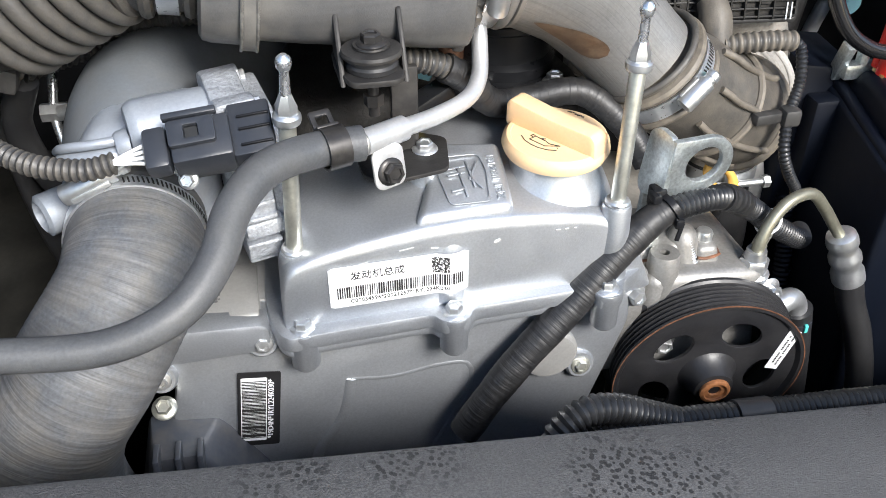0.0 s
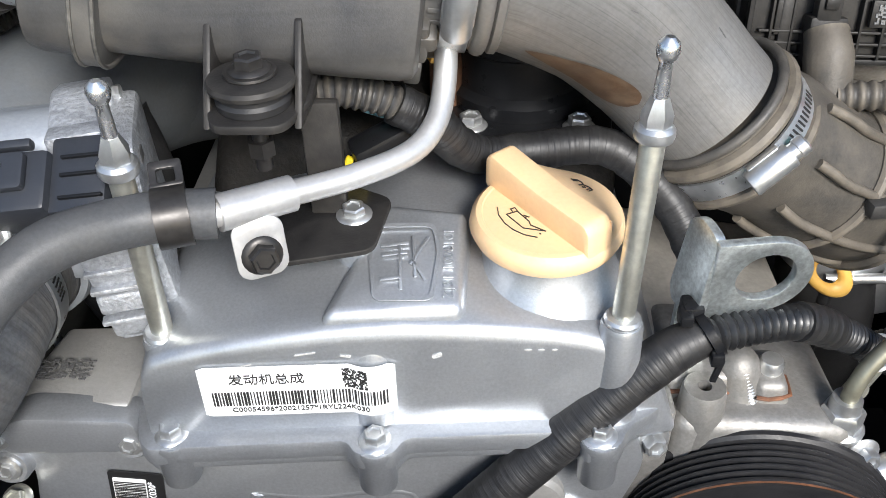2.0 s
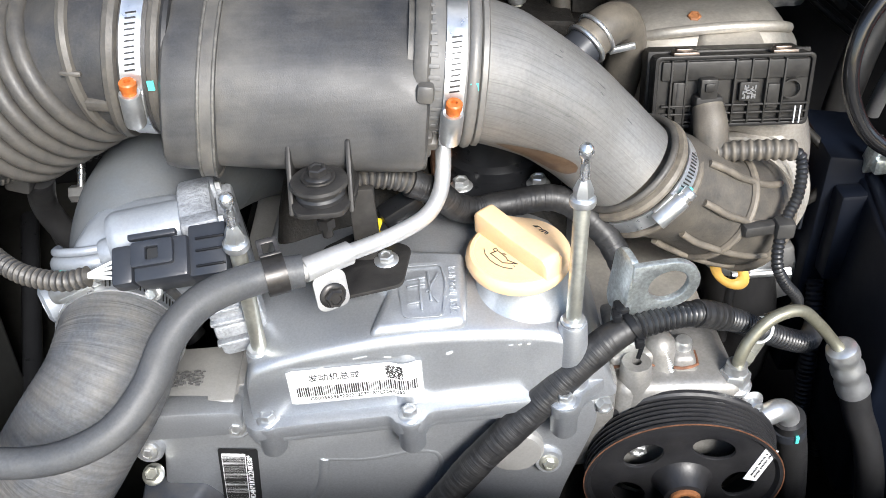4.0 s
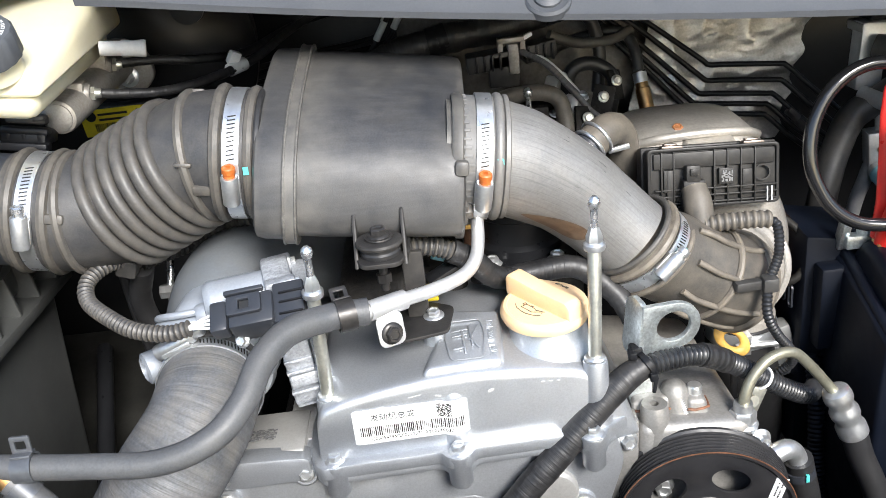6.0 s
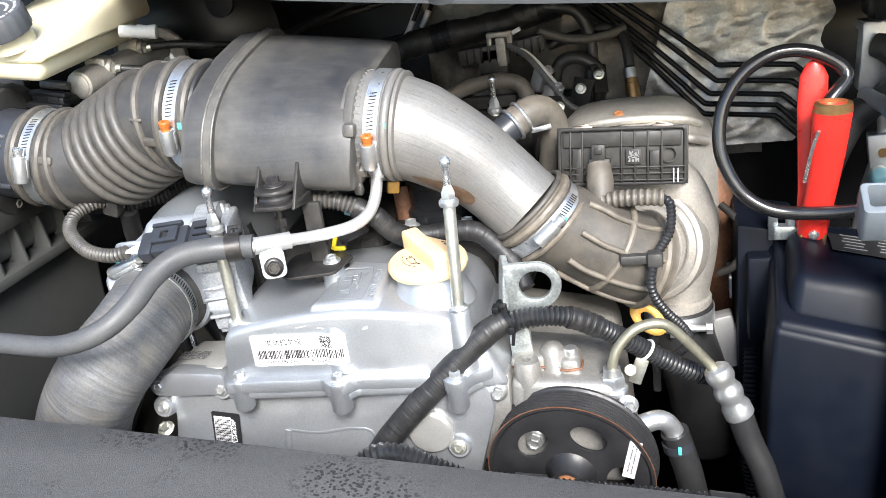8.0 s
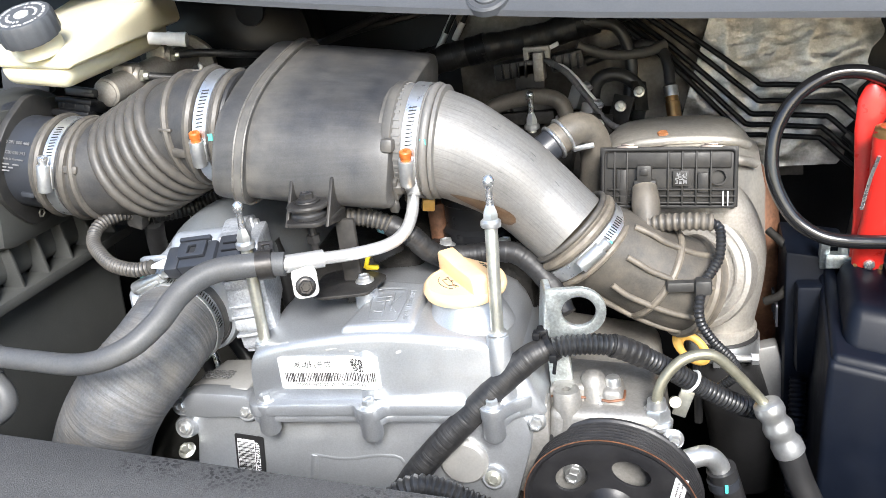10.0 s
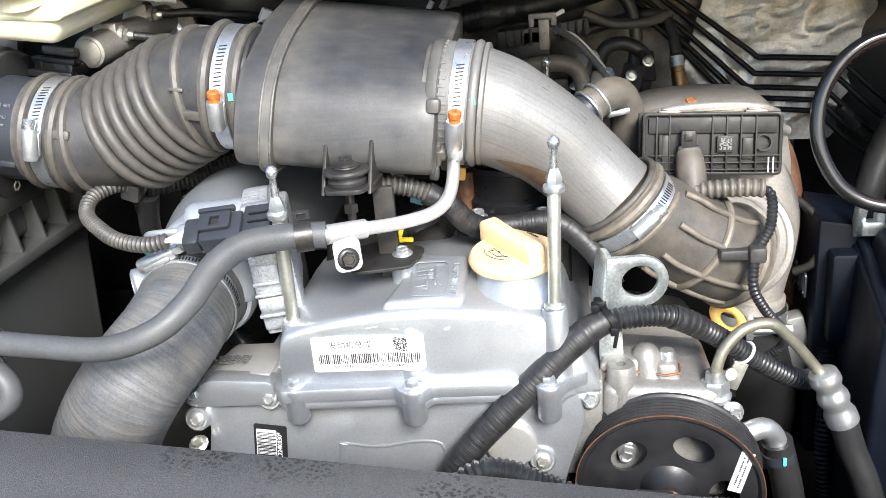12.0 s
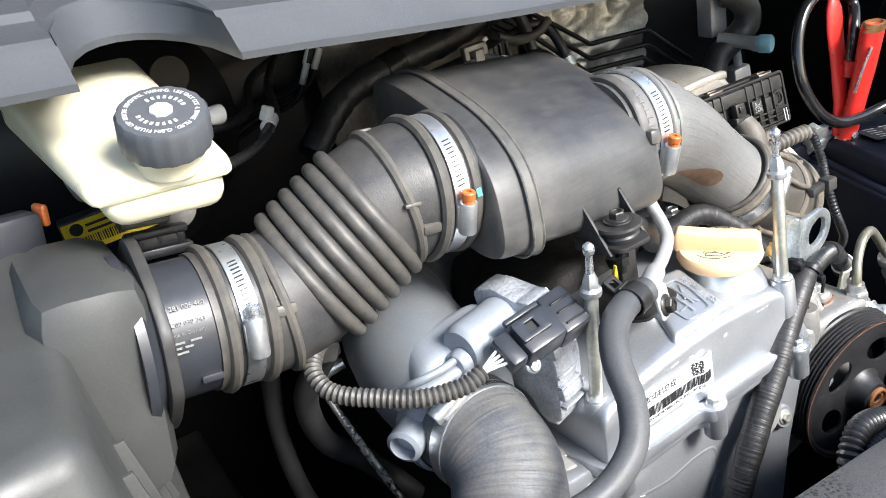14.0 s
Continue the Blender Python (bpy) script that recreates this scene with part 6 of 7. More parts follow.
PO, PN, PR = Vector((0.2864, 0.374, 0.7212)), Vector((-0.0855, -1, -0.0936)).normalized(), 0.0735
mpu = axes(PO, PN, (1, -0.085, 0))
pu = thing("pump_pulley", PO - Vector((0, 0, 0.08)), "black steel pulley with ribbed belt groove and round openings", "pulley")
holes = []
for a in (64, 136, 208, 280, 352):
    ca, sa = math.cos(radians(a)), math.sin(radians(a))
    holes.append([(0.043 * ca + u * ca * 0.0118 - v * sa * 0.0165, 0.043 * sa + u * sa * 0.0118 + v * ca * 0.0165) for u, v in circ(1.0, n=22)])
part("web", xf(slab(circ(0.0700, n=64), 0.003, holes=holes, bev=0.0006), mpu @ Matrix.Translation((0, 0, -0.006))), PULLEY, pu)
prof = [(PR, 0.0), (PR + 0.0002, -0.0015)]
for i in range(6):
    z = -0.004 - i * 0.0038
    prof += [(PR - 0.0012, z), (PR - 0.0040, z - 0.0012), (PR - 0.0040, z - 0.0020), (PR - 0.0012, z - 0.0030)]
prof += [(PR + 0.0005, -0.0275), (PR + 0.0005, -0.030), (PR - 0.006, -0.0302), (PR - 0.0065, -0.004), (PR - 0.003, 0.0)]
bm = bmesh.new()
loops = [[bm.verts.new((r * math.cos(2 * math.pi * q / 72), r * math.sin(2 * math.pi * q / 72), h)) for q in range(72)] for r, h in prof]
for i in range(len(loops)):
    a, b = loops[i], loops[(i + 1) % len(loops)]
    for q in range(72):
        bm.faces.new((a[q], a[(q + 1) % 72], b[(q + 1) % 72], b[q]))
bmesh.ops.recalc_face_normals(bm, faces=bm.faces)
part("rim", xf(bm, mpu), PULLEY, pu, "six-groove belt rim", sharp=20)
part("rim_edge", xf(ringband(PR - 0.0004, PR + 0.0004, -0.0005, 0.0002, 72), mpu), RIMB, pu, "worn copper rim edge")
part("cone", xf(lathe(((0.024, -0.004), (0.020, -0.001), (0.0165, 0.006), (0.0145, 0.012), (0.012, 0.013)), 40), mpu), PULLEY, pu)
part("shaft", xf(lathe(((0.0115, 0.010), (0.0115, 0.0155), (0.0100, 0.0165), (0.0088, 0.0165), (0.0082, 0.0145), (0.005, 0.0145), (0.004, 0.012)), 32), mpu), RUST, pu, "rust-coloured shaft end")
part("label", xf(slab(rrect(0.0105, 0.040, 0.0006), 0.0005), mpu @ Matrix.Translation((0.0545, 0.020, -0.0028)) @ Matrix.Rotation(radians(-14), 4, "Z")), PAPER, pu, "white paper label")
part("label_print", join(*[xf(box((-0.0016 + 0.0032 * k, -0.0145 + i * 0.00195, 0.0008), (0.0012, 0.0010 + 0.0004 * ((i * 7 + k) % 2), 0.0003), 0), mpu @ Matrix.Translation((0.0545, 0.020, -0.0028)) @ Matrix.Rotation(radians(-14), 4, "Z")) for i in range(16) for k in range(2) if (i * 5 + k * 3) % 7]), INK, pu, "unreadable dark print")
part("pump_bolt", hexbolt(mpu @ Vector((-0.033, 0.020, -0.022)), PN, 0.007, 0.008, 0.010), ZINC, pu, "steel bolt behind an opening")
part("bearing_face", xf(lathe(((0.060, -0.032), (0.060, -0.028), (0.02, -0.027)), 40), mpu), IRON, pu)

# hydraulic pipe with hexagon fittings and hose
hy = thing("hydraulic_line", (0.38, 0.42, 0.7), "olive steel hydraulic pipe with crimped silver fitting and black hose", "pipe")
part("pipe", tube([(0.326, 0.410, 0.795), (0.327, 0.410, 0.812), (0.334, 0.414, 0.828), (0.350, 0.420, 0.841), (0.371, 0.426, 0.841), (0.388, 0.430, 0.824), (0.404, 0.433, 0.803), (0.416, 0.434, 0.787)], 0.0046, 20, 0.004), OLIVE, hy)
part("union_nut", join(lathe(((0.0105, 0), (0.0112, 0.002), (0.0112, 0.011), (0.010, 0.013)), 6, (0.326, 0.410, 0.788)), lathe(((0.0125, -0.004), (0.0130, 0), (0.0115, 0.002)), 28, (0.326, 0.410, 0.788)), lathe(((0.0085, 0.012), (0.0075, 0.020), (0.006, 0.020)), 24, (0.326, 0.410, 0.788))), ZINC, hy, "plated union nut")
hd = Vector((0.38, -0.02, -0.92)).normalized()
part("ferrule", lathe(((0.0085, -0.008), (0.0115, -0.006), (0.0125, -0.001), (0.0125, 0.003), (0.0105, 0.008), (0.0105, 0.011), (0.0128, 0.016), (0.0128, 0.021), (0.0110, 0.026), (0.0110, 0.029), (0.0132, 0.034), (0.0132, 0.043), (0.011, 0.045)), 32, (0.416, 0.434, 0.787), hd), ZINC, hy, "crimped plated ferrule")
part("hose", tube([(0.431, 0.433, 0.752), (0.440, 0.430, 0.722), (0.452, 0.424, 0.690), (0.462, 0.415, 0.64), (0.465, 0.40, 0.56)], 0.0115, 22), RUB, hy)
rf = thing("return_line", (0.37, 0.42, 0.65), "clear elbow with a black return hose and spring clip", "pipe")
part("elbow", tube([(0.340, 0.402, 0.752), (0.352, 0.404, 0.756), (0.364, 0.408, 0.757), (0.373, 0.412, 0.748), (0.378, 0.414, 0.732)], 0.0088, 18, 0.003), ZINC, rf)
part("hose", tube([(0.376, 0.413, 0.742), (0.381, 0.415, 0.722), (0.388, 0.416, 0.69), (0.395, 0.415, 0.64), (0.40, 0.41, 0.56)], 0.0125, 20), RUB, rf)
part("collar", lathe(((0.0135, 0), (0.0135, 0.008)), 24, (0.3775, 0.414, 0.732), (0.2, 0.03, -1)), PLN, rf)
part("mark", box((0.380, 0.4005, 0.730), (0.003, 0.003, 0.007), 0.0006), TEAL, rf, "teal paint mark")

# lifting eye
le = thing("lifting_eye", (0.26, 0.42, 0.81), "zinc plated bent steel lifting eye with a round hole", "bracket")
me_ = axes((0.2655, 0.4085, 0.889), (0.12, -0.97, -0.10), (0.97, 0.12, 0))
ring = [(-0.0235, -0.0225), (0.002, -0.0225)] + [(0.002 + 0.0222 * math.cos(radians(a)), 0.0222 * math.sin(radians(a))) for a in range(-80, 91, 10)] + [(-0.0235, 0.0222)]
part("eye_plate", xf(slab(ring, 0.005, holes=[circ(0.0138, 0.002, 0.0005, 32)], bev=0.0008), me_ @ Matrix.Translation((0, 0, -0.0025))), ZINCB, le)
ml_ = axes(me_ @ Vector((-0.0235, 0, 0.0)), (-0.93, -0.30, 0.1), (-0.2, 0.95, 0))
part("side_plate", xf(slab(rounded([(-0.002, -0.0225), (0.014, -0.025), (0.022, -0.020), (0.024, 0.020), (0.019, 0.027), (-0.002, 0.0222)], 0.006), 0.005, bev=0.0008), ml_ @ Matrix.Translation((0, 0, -0.0025))), ZINCB, le)
part("stem", hexa([(0.236, 0.430, 0.800), (0.256, 0.430, 0.800), (0.256, 0.436, 0.800), (0.236, 0.436, 0.800), (0.236, 0.424, 0.868), (0.254, 0.424, 0.868), (0.254, 0.430, 0.868), (0.236, 0.430, 0.868)], 0.001), ZINCB, le)

# wiring harness over the cover's right corner
wh = thing("main_harness", (0.2, 0.39, 0.72), "black taped wiring harness with corrugated conduit", "cable")
part("taped_run", tube([(0.095, 0.362, 0.715), (0.115, 0.365, 0.745), (0.140, 0.371, 0.774), (0.170, 0.378, 0.803), (0.200, 0.387, 0.832), (0.225, 0.394, 0.853), (0.242, 0.399, 0.861)],
                       [0.0112, 0.0112, 0.0116, 0.0114, 0.0112, 0.0110, 0.0100], 22, 0.002, rf=lambda s: 0.00022 * ((s / 0.017) % 1.0) + 0.0002 * math.sin(s * 143)), TAPE, wh)
part("conduit", conduit([(0.238, 0.398, 0.859), (0.255, 0.402, 0.861), (0.280, 0.410, 0.859), (0.302, 0.419, 0.850), (0.330, 0.433, 0.828), (0.354, 0.445, 0.806), (0.380, 0.455, 0.785), (0.405, 0.47, 0.766), (0.425, 0.50, 0.75)], 0.0092, 0.0042, 18), CONDG, wh)
part("tape_wrap", tube([(0.292, 0.4145, 0.8555), (0.302, 0.419, 0.850), (0.316, 0.426, 0.8395)], 0.0099, 20, 0.0015, rf=lambda s: 0.0003 * math.sin(s * 900)), TAPE, wh, "black tape wrap")
part("white_ring", donut(0.0098, 0.0014, 24, 8, (0.354, 0.445, 0.806), (0.6, 0.2, -0.6)), WHITEN, wh, "white nylon ring")
part("cable_tie", join(ringband(0.0112, 0.0124, -0.0022, 0.0022, 24, (0.245, 0.3995, 0.862), (0.8, 0.2, 0.45)), box((0.247, 0.388, 0.857), (0.006, 0.006, 0.007), 0.001), box((0.248, 0.387, 0.850), (0.003, 0.002, 0.014), 0.0005, (0, 10, 0))), PLB, wh, "black cable tie")
part("clip", join(box((0.237, 0.406, 0.868), (0.010, 0.012, 0.016), 0.002), box((0.233, 0.400, 0.872), (0.006, 0.010, 0.006), 0.001)), PLB, wh)
part("bracket", join(box((0.347, 0.440, 0.788), (0.012, 0.004, 0.026), 0.001, (0, 20, 0)), lathe(((0.005, 0), (0.005, 0.003)), 18, (0.340, 0.428, 0.796), (0.3, -1, 0.3))), ZINCY, wh, "plated bracket")
fh = thing("front_harness", (0.3, 0.29, 0.75), "silver-black corrugated harness lying behind the front panel", "cable")
part("loop", conduit([(0.135, 0.272, 0.766), (0.132, 0.278, 0.789), (0.150, 0.284, 0.802), (0.172, 0.287, 0.798), (0.192, 0.288, 0.788), (0.215, 0.288, 0.777)], 0.0100, 0.0046, 18), CONDG, fh)
part("run", conduit([(0.145, 0.276, 0.785), (0.18, 0.282, 0.782), (0.225, 0.288, 0.776), (0.26, 0.290, 0.771), (0.31, 0.293, 0.765), (0.38, 0.296, 0.757), (0.46, 0.300, 0.745), (0.56, 0.306, 0.728)], 0.0095, 0.0044, 16), CONDG, fh)
part("tape", tube([(0.255, 0.2897, 0.7718), (0.28, 0.2915, 0.7686)], 0.0105, 16), RUB, fh)
part("tape", tube([(0.40, 0.297, 0.7542), (0.425, 0.2983, 0.7503)], 0.0105, 16), RUB, fh)

# lower left stay below the big hose
sb = thing("lower_stay", (-0.1, 0.33, 0.70), "grey ribbed plastic stay with a bolt below the hose", "bracket")
part("plate", hexa([(-0.14, 0.343, 0.66), (-0.03, 0.343, 0.66), (-0.03, 0.398, 0.66), (-0.14, 0.398, 0.66), (-0.115, 0.353, 0.742), (-0.085, 0.353, 0.742), (-0.07, 0.398, 0.735), (-0.12, 0.398, 0.742)], 0.004), STAY, sb)
for x in (-0.112, -0.098, -0.084):
    part("rib", hexa([(x - 0.002, 0.328, 0.66), (x + 0.002, 0.328, 0.66), (x + 0.002, 0.358, 0.66), (x - 0.002, 0.358, 0.66), (x - 0.002, 0.346, 0.748), (x + 0.002, 0.346, 0.748), (x + 0.002, 0.363, 0.748), (x - 0.002, 0.363, 0.748)], 0.001), STAY, sb)
part("bolt", hexbolt((-0.1055, 0.382, 0.760), (0, -0.6, 1), 0.0055, 0.006, 0.0085), ZINCY, sb)

# ---- between canister and cover ----
th = thing("thermostat_housing", (0.163, 0.545, 0.9), "black plastic thermostat housing with two bolts", "housing")
part("flange", slab(rounded([(0.118, 0.500), (0.150, 0.492), (0.180, 0.492), (0.208, 0.498), (0.212, 0.522), (0.20, 0.590), (0.13, 0.590), (0.114, 0.522)], 0.008), 0.010, bev=0.0015, m=Matrix.Translation((0, 0, 0.902))), PLB, th)
part("drum", lathe(((0.040, 0.908), (0.040, 0.920), (0.036, 0.924), (0.036, 0.945), (0.038, 0.947), (0.038, 0.952), (0.034, 0.954), (0.034, 0.985), (0.028, 0.99)), 44, (0.163, 0.548, 0)), PLB, th)
for x, y in ((0.135, 0.508), (0.192, 0.505)):
    part("bolt", hexbolt((x, y, 0.912), (0, 0, 1), 0.0062, 0.006, 0.009), ZINC, th)
part("base", box((0.165, 0.55, 0.87), (0.10, 0.09, 0.07), 0.006), IRON, th)
bh = thing("breather_hose", (0.12, 0.46, 0.91), "black corrugated and taped hose behind the coolant pipe", "hose")
part("conduit", conduit([(0.062, 0.450, 0.962), (0.075, 0.452, 0.962), (0.092, 0.455, 0.957), (0.105, 0.457, 0.950)], 0.0085, 0.0044, 14), RUBD, bh)
part("taped", tube([(0.100, 0.456, 0.953), (0.118, 0.460, 0.940), (0.128, 0.466, 0.925), (0.142, 0.474, 0.914), (0.165, 0.480, 0.913), (0.205, 0.482, 0.913), (0.235, 0.470, 0.890), (0.25, 0.455, 0.865)], 0.0098, 18, 0.004, rf=lambda s: 0.0003 * math.sin(s * 600)), TAPE, bh)
ij = thing("injector_plug", (0.09, 0.46, 0.91), "black plug with a yellow lock and a blue tag", "connector")
part("plug", box((0.092, 0.462, 0.928), (0.030, 0.018, 0.014), 0.003, (0, -20, 20)), PLB, ij)
part("lock", join(box((0.075, 0.454, 0.919), (0.004, 0.004, 0.014), 0.001, (0, 20, 0)), box((0.080, 0.452, 0.914), (0.012, 0.004, 0.004), 0.001)), YLAB, ij, "yellow lock clip")
part("tag", box((0.090, 0.470, 0.945), (0.012, 0.003, 0.014), 0.001, (20, 20, 0)), BLUECAP, ij, "pale blue tag")
for x, y, z in ((0.112, 0.481, 0.884), (0.122, 0.538, 0.938)):
    solo("orange_seal", lathe([(r * (0.86 if z < 0.9 else 0.62), h) for r, h in ((0.015, -0.03), (0.0155, 0.0), (0.014, 0.008), (0.009, 0.009))], 24, (x, y, z)), RUST if z < 0.9 else EXH, "orange-brown rubber injector seal", "seal", "injector seals")
solo("brass_plug", box((0.119, 0.520, 0.950), (0.012, 0.010, 0.012), 0.0015, (0, 10, 20)), YELR, "small brass-coloured plug by the canister", "plug")
solo("head_casting", hexa([(-0.02, 0.46, 0.80), (0.12, 0.46, 0.80), (0.12, 0.62, 0.80), (-0.02, 0.62, 0.80), (0.0, 0.50, 0.915), (0.11, 0.50, 0.915), (0.11, 0.60, 0.925), (0.0, 0.60, 0.925)], 0.012, 3), IRON, "dusty cast head casing below the canister", "casing")
solo("yellow_lead", tube([(0.055, 0.50, 0.968), (0.075, 0.497, 0.972), (0.092, 0.495, 0.970), (0.108, 0.495, 0.973)], 0.0022, 8), YLAB, "thin yellow lead below the canister", "cable")
solo("steel_tube", tube([(0.058, 0.49, 0.99), (0.070, 0.475, 0.972), (0.083, 0.462, 0.955)], 0.0045, 12), ZINCY, "short plated tube below the canister", "pipe")
mani = thing("intake_manifold", (-0.04, 0.56, 0.85), "dusty cast intake manifold below the bellows hose", "manifold")
part("runner", tube([(-0.075, 0.57, 0.905), (-0.05, 0.61, 0.895), (-0.02, 0.64, 0.88), (0.02, 0.66, 0.87)], [0.045, 0.045, 0.042, 0.04], 28), ALUD, mani)


# ---- back of the engine ----
chs = thing("coolant_elbow", (0.25, 0.59, 0.93), "black coolant elbow with a wire clip and teal mark", "hose")
part("stub", tube([(0.200, 0.548, 0.966), (0.222, 0.561, 0.982), (0.243, 0.575, 0.9955)], 0.0150, 22), PLN, chs)
part("hose", tube([(0.234, 0.569, 0.990), (0.251, 0.580, 0.9985), (0.263, 0.589, 0.9960), (0.270, 0.596, 0.980), (0.270, 0.600, 0.955), (0.264, 0.604, 0.92), (0.255, 0.61, 0.87)], 0.0158, 24), RUBI, chs, "dusty rubber bend")
part("ring", donut(0.0160, 0.0020, 32, 8, (0.235, 0.5695, 0.9905), (0.75, 0.48, 0.46)), SSBAND, chs, "bright wire ring")
part("ring", donut(0.0164, 0.0016, 32, 8, (0.243, 0.575, 0.9955), (0.75, 0.48, 0.40)), SSBAND, chs, "bright wire ring")
part("mark", box((0.221, 0.5475, 0.9885), (0.004, 0.002, 0.012), 0.0006, (0, 30, 20)), TEAL, chs, "teal paint mark")
part("tail", box((0.262, 0.571, 0.984), (0.020, 0.004, 0.005), 0.001, (0, -10, 0)), SSBAND, chs)
lm = thing("rear_loom", (0.15, 0.84, 1.03), "thick black taped loom behind the canister", "cable")
part("loom", tube([(-0.02, 0.82, 0.99), (0.04, 0.84, 1.030), (0.10, 0.84, 1.045), (0.156, 0.84, 1.051), (0.19, 0.84, 1.055), (0.235, 0.842, 1.066), (0.30, 0.85, 1.082), (0.37, 0.87, 1.09)], 0.0165, 20, 0.003, rf=lambda s: 0.0006 * math.sin(s * 310) + 0.0007 * math.sin(s * 127)), TAPE, lm)
for x, z in ((0.11, 1.0465), (0.245, 1.0685)):
    part("tape_wrap", tube([(x - 0.012, 0.840, z - 0.002), (x, 0.8405, z), (x + 0.012, 0.841, z + 0.003)], 0.0178, 20, 0.002, rf=lambda s: 0.0003 * math.sin(s * 900)), PLB, lm, "glossy tape wrap")
fr = thing("fuel_rail", (0.2, 0.7, 0.97), "dusty brown fuel pipe over the rear of the engine", "pipe")
part("pipe", tube([(0.135, 0.690, 0.96), (0.138, 0.694, 0.985), (0.150, 0.698, 1.0), (0.175, 0.70, 1.008), (0.205, 0.70, 1.010), (0.225, 0.70, 1.003), (0.232, 0.698, 0.985), (0.233, 0.69, 0.95)], 0.0088, 18), RUBI, fr)
part("bracket", box((0.180, 0.712, 0.985), (0.075, 0.012, 0.014), 0.002), IRON, fr)
part("bolt", hexbolt((0.168, 0.690, 0.978), (0, -0.5, 1), 0.004, 0.004, 0.006), ZINC, fr)
part("block", box((0.185, 0.70, 0.95), (0.11, 0.08, 0.05), 0.006, (0, 6, 0)), IRON, fr)
rp = thing("rear_plugs", (0.19, 0.83, 1.0), "grey and beige wiring plugs behind the engine", "connector")
part("plug", box((0.165, 0.80, 1.026), (0.052, 0.030, 0.020), 0.003, (0, -4, 0)), PLBD, rp)
part("plug", box((0.222, 0.81, 1.030), (0.038, 0.028, 0.020), 0.003, (0, -8, 8)), PLBD, rp)
part("clip", box((0.192, 0.795, 1.028), (0.012, 0.024, 0.034), 0.002), TURBO, rp, "beige clip")
part("bridge", join(box((0.190, 0.792, 1.048), (0.030, 0.010, 0.006), 0.001), box((0.178, 0.792, 1.040), (0.006, 0.010, 0.014), 0.001), box((0.203, 0.792, 1.040), (0.006, 0.010, 0.014), 0.001)), TURBO, rp, "beige bridge clip")
for k in range(4):
    part("terminal_rib", box((0.150 + 0.009 * k, 0.784, 1.026), (0.003, 0.004, 0.018), 0.0008), PLB, rp)
    part("terminal_rib", box((0.210 + 0.009 * k, 0.795, 1.030), (0.003, 0.004, 0.018), 0.0008), PLB, rp)
part("pigtail", tube([(0.205, 0.785, 1.03), (0.222, 0.775, 1.028), (0.240, 0.765, 1.012), (0.258, 0.755, 0.990)], 0.0022, 8), WHITEN, rp, "pale thin lead")
part("holder", box((0.180, 0.790, 1.015), (0.034, 0.01, 0.036), 0.002), PLBD, rp)
part("tab", box((0.203, 0.80, 1.046), (0.026, 0.006, 0.005), 0.001, (0, -24, 0)), PAPER, rp, "white tab")
for pts, r, m_ in (([(0.235, 0.81, 1.045), (0.27, 0.82, 1.030), (0.31, 0.83, 1.028), (0.335, 0.842, 1.034)], 0.006, RUBD), ([(0.200, 0.79, 1.035), (0.225, 0.77, 1.022), (0.25, 0.75, 0.995), (0.275, 0.74, 0.965), (0.31, 0.74, 0.955)], 0.0036, WRAP),
                   ([(0.24, 0.83, 1.07), (0.28, 0.83, 1.06), (0.295, 0.83, 1.02), (0.29, 0.82, 0.97)], 0.0075, RUB), ([(0.25, 0.80, 0.95), (0.255, 0.80, 1.0), (0.28, 0.80, 1.01), (0.305, 0.80, 0.99), (0.30, 0.80, 0.95)], 0.008, RUB)):
    solo("rear_hose", tube(pts, r, 12), m_, "thin dark hose at the back of the engine", "hose", "rear hoses")
dc = thing("rear_head_cover", (0.2, 0.74, 0.86), "dark dusty rear engine casing with metal brackets", "casing")
part("casing", hexa([(0.08, 0.66, 0.83), (0.29, 0.66, 0.83), (0.29, 0.88, 0.83), (0.08, 0.88, 0.83), (0.10, 0.67, 0.945), (0.28, 0.67, 0.940), (0.28, 0.86, 0.965), (0.10, 0.86, 0.965)], 0.012, 3), IRON, dc)
for x, y, z in ((0.215, 0.72, 0.968), (0.25, 0.76, 0.972), (0.15, 0.74, 0.975), (0.235, 0.80, 0.985)):
    part("bracket", box((x, y, z), (0.03, 0.016, 0.028), 0.003, (12, 20, x * 300)), ALU2 if x > 0.22 else IRON, dc)
    part("bolt", hexbolt((x + 0.01, y - 0.01, z + 0.014), (0.2, -0.4, 1), 0.005, 0.005, 0.0075), ZINC, dc)

# foil shield and brake lines on the bulkhead
fo = bmesh.new()
NX, NZ = 70, 80
grid = []
for j in range(NZ + 1):
    row = []
    for i in range(NX + 1):
        u, v = i / NX, j / NZ
        x = 0.375 + 0.205 * u + (v - 0.5) * 0.09
        z = 0.86 + 0.30 * v
        if u > 0.995:
            x += 0.006 * math.sin(v * 40)
        w = abs(noise.noise(Vector((x * 22, 3.1, z * 20)))) * 0.006 + abs(noise.noise(Vector((x * 30, 1.7, z * 120)))) * 0.0018 + abs(noise.noise(Vector((x * 120, 5.7, z * 160)))) * 0.0009
        row.append(fo.verts.new((x, 0.905 + 0.040 * v + w, z)))
    grid.append(row)
for j in range(NZ):
    for i in range(NX):
        fo.faces.new((grid[j][i], grid[j][i + 1], grid[j + 1][i + 1], grid[j + 1][i]))
ex = bmesh.ops.extrude_face_region(fo, geom=list(fo.faces))
bmesh.ops.translate(fo, verts=[g for g in ex["geom"] if isinstance(g, bmesh.types.BMVert)], vec=(0, 0.003, 0))
bmesh.ops.recalc_face_normals(fo, faces=fo.faces)
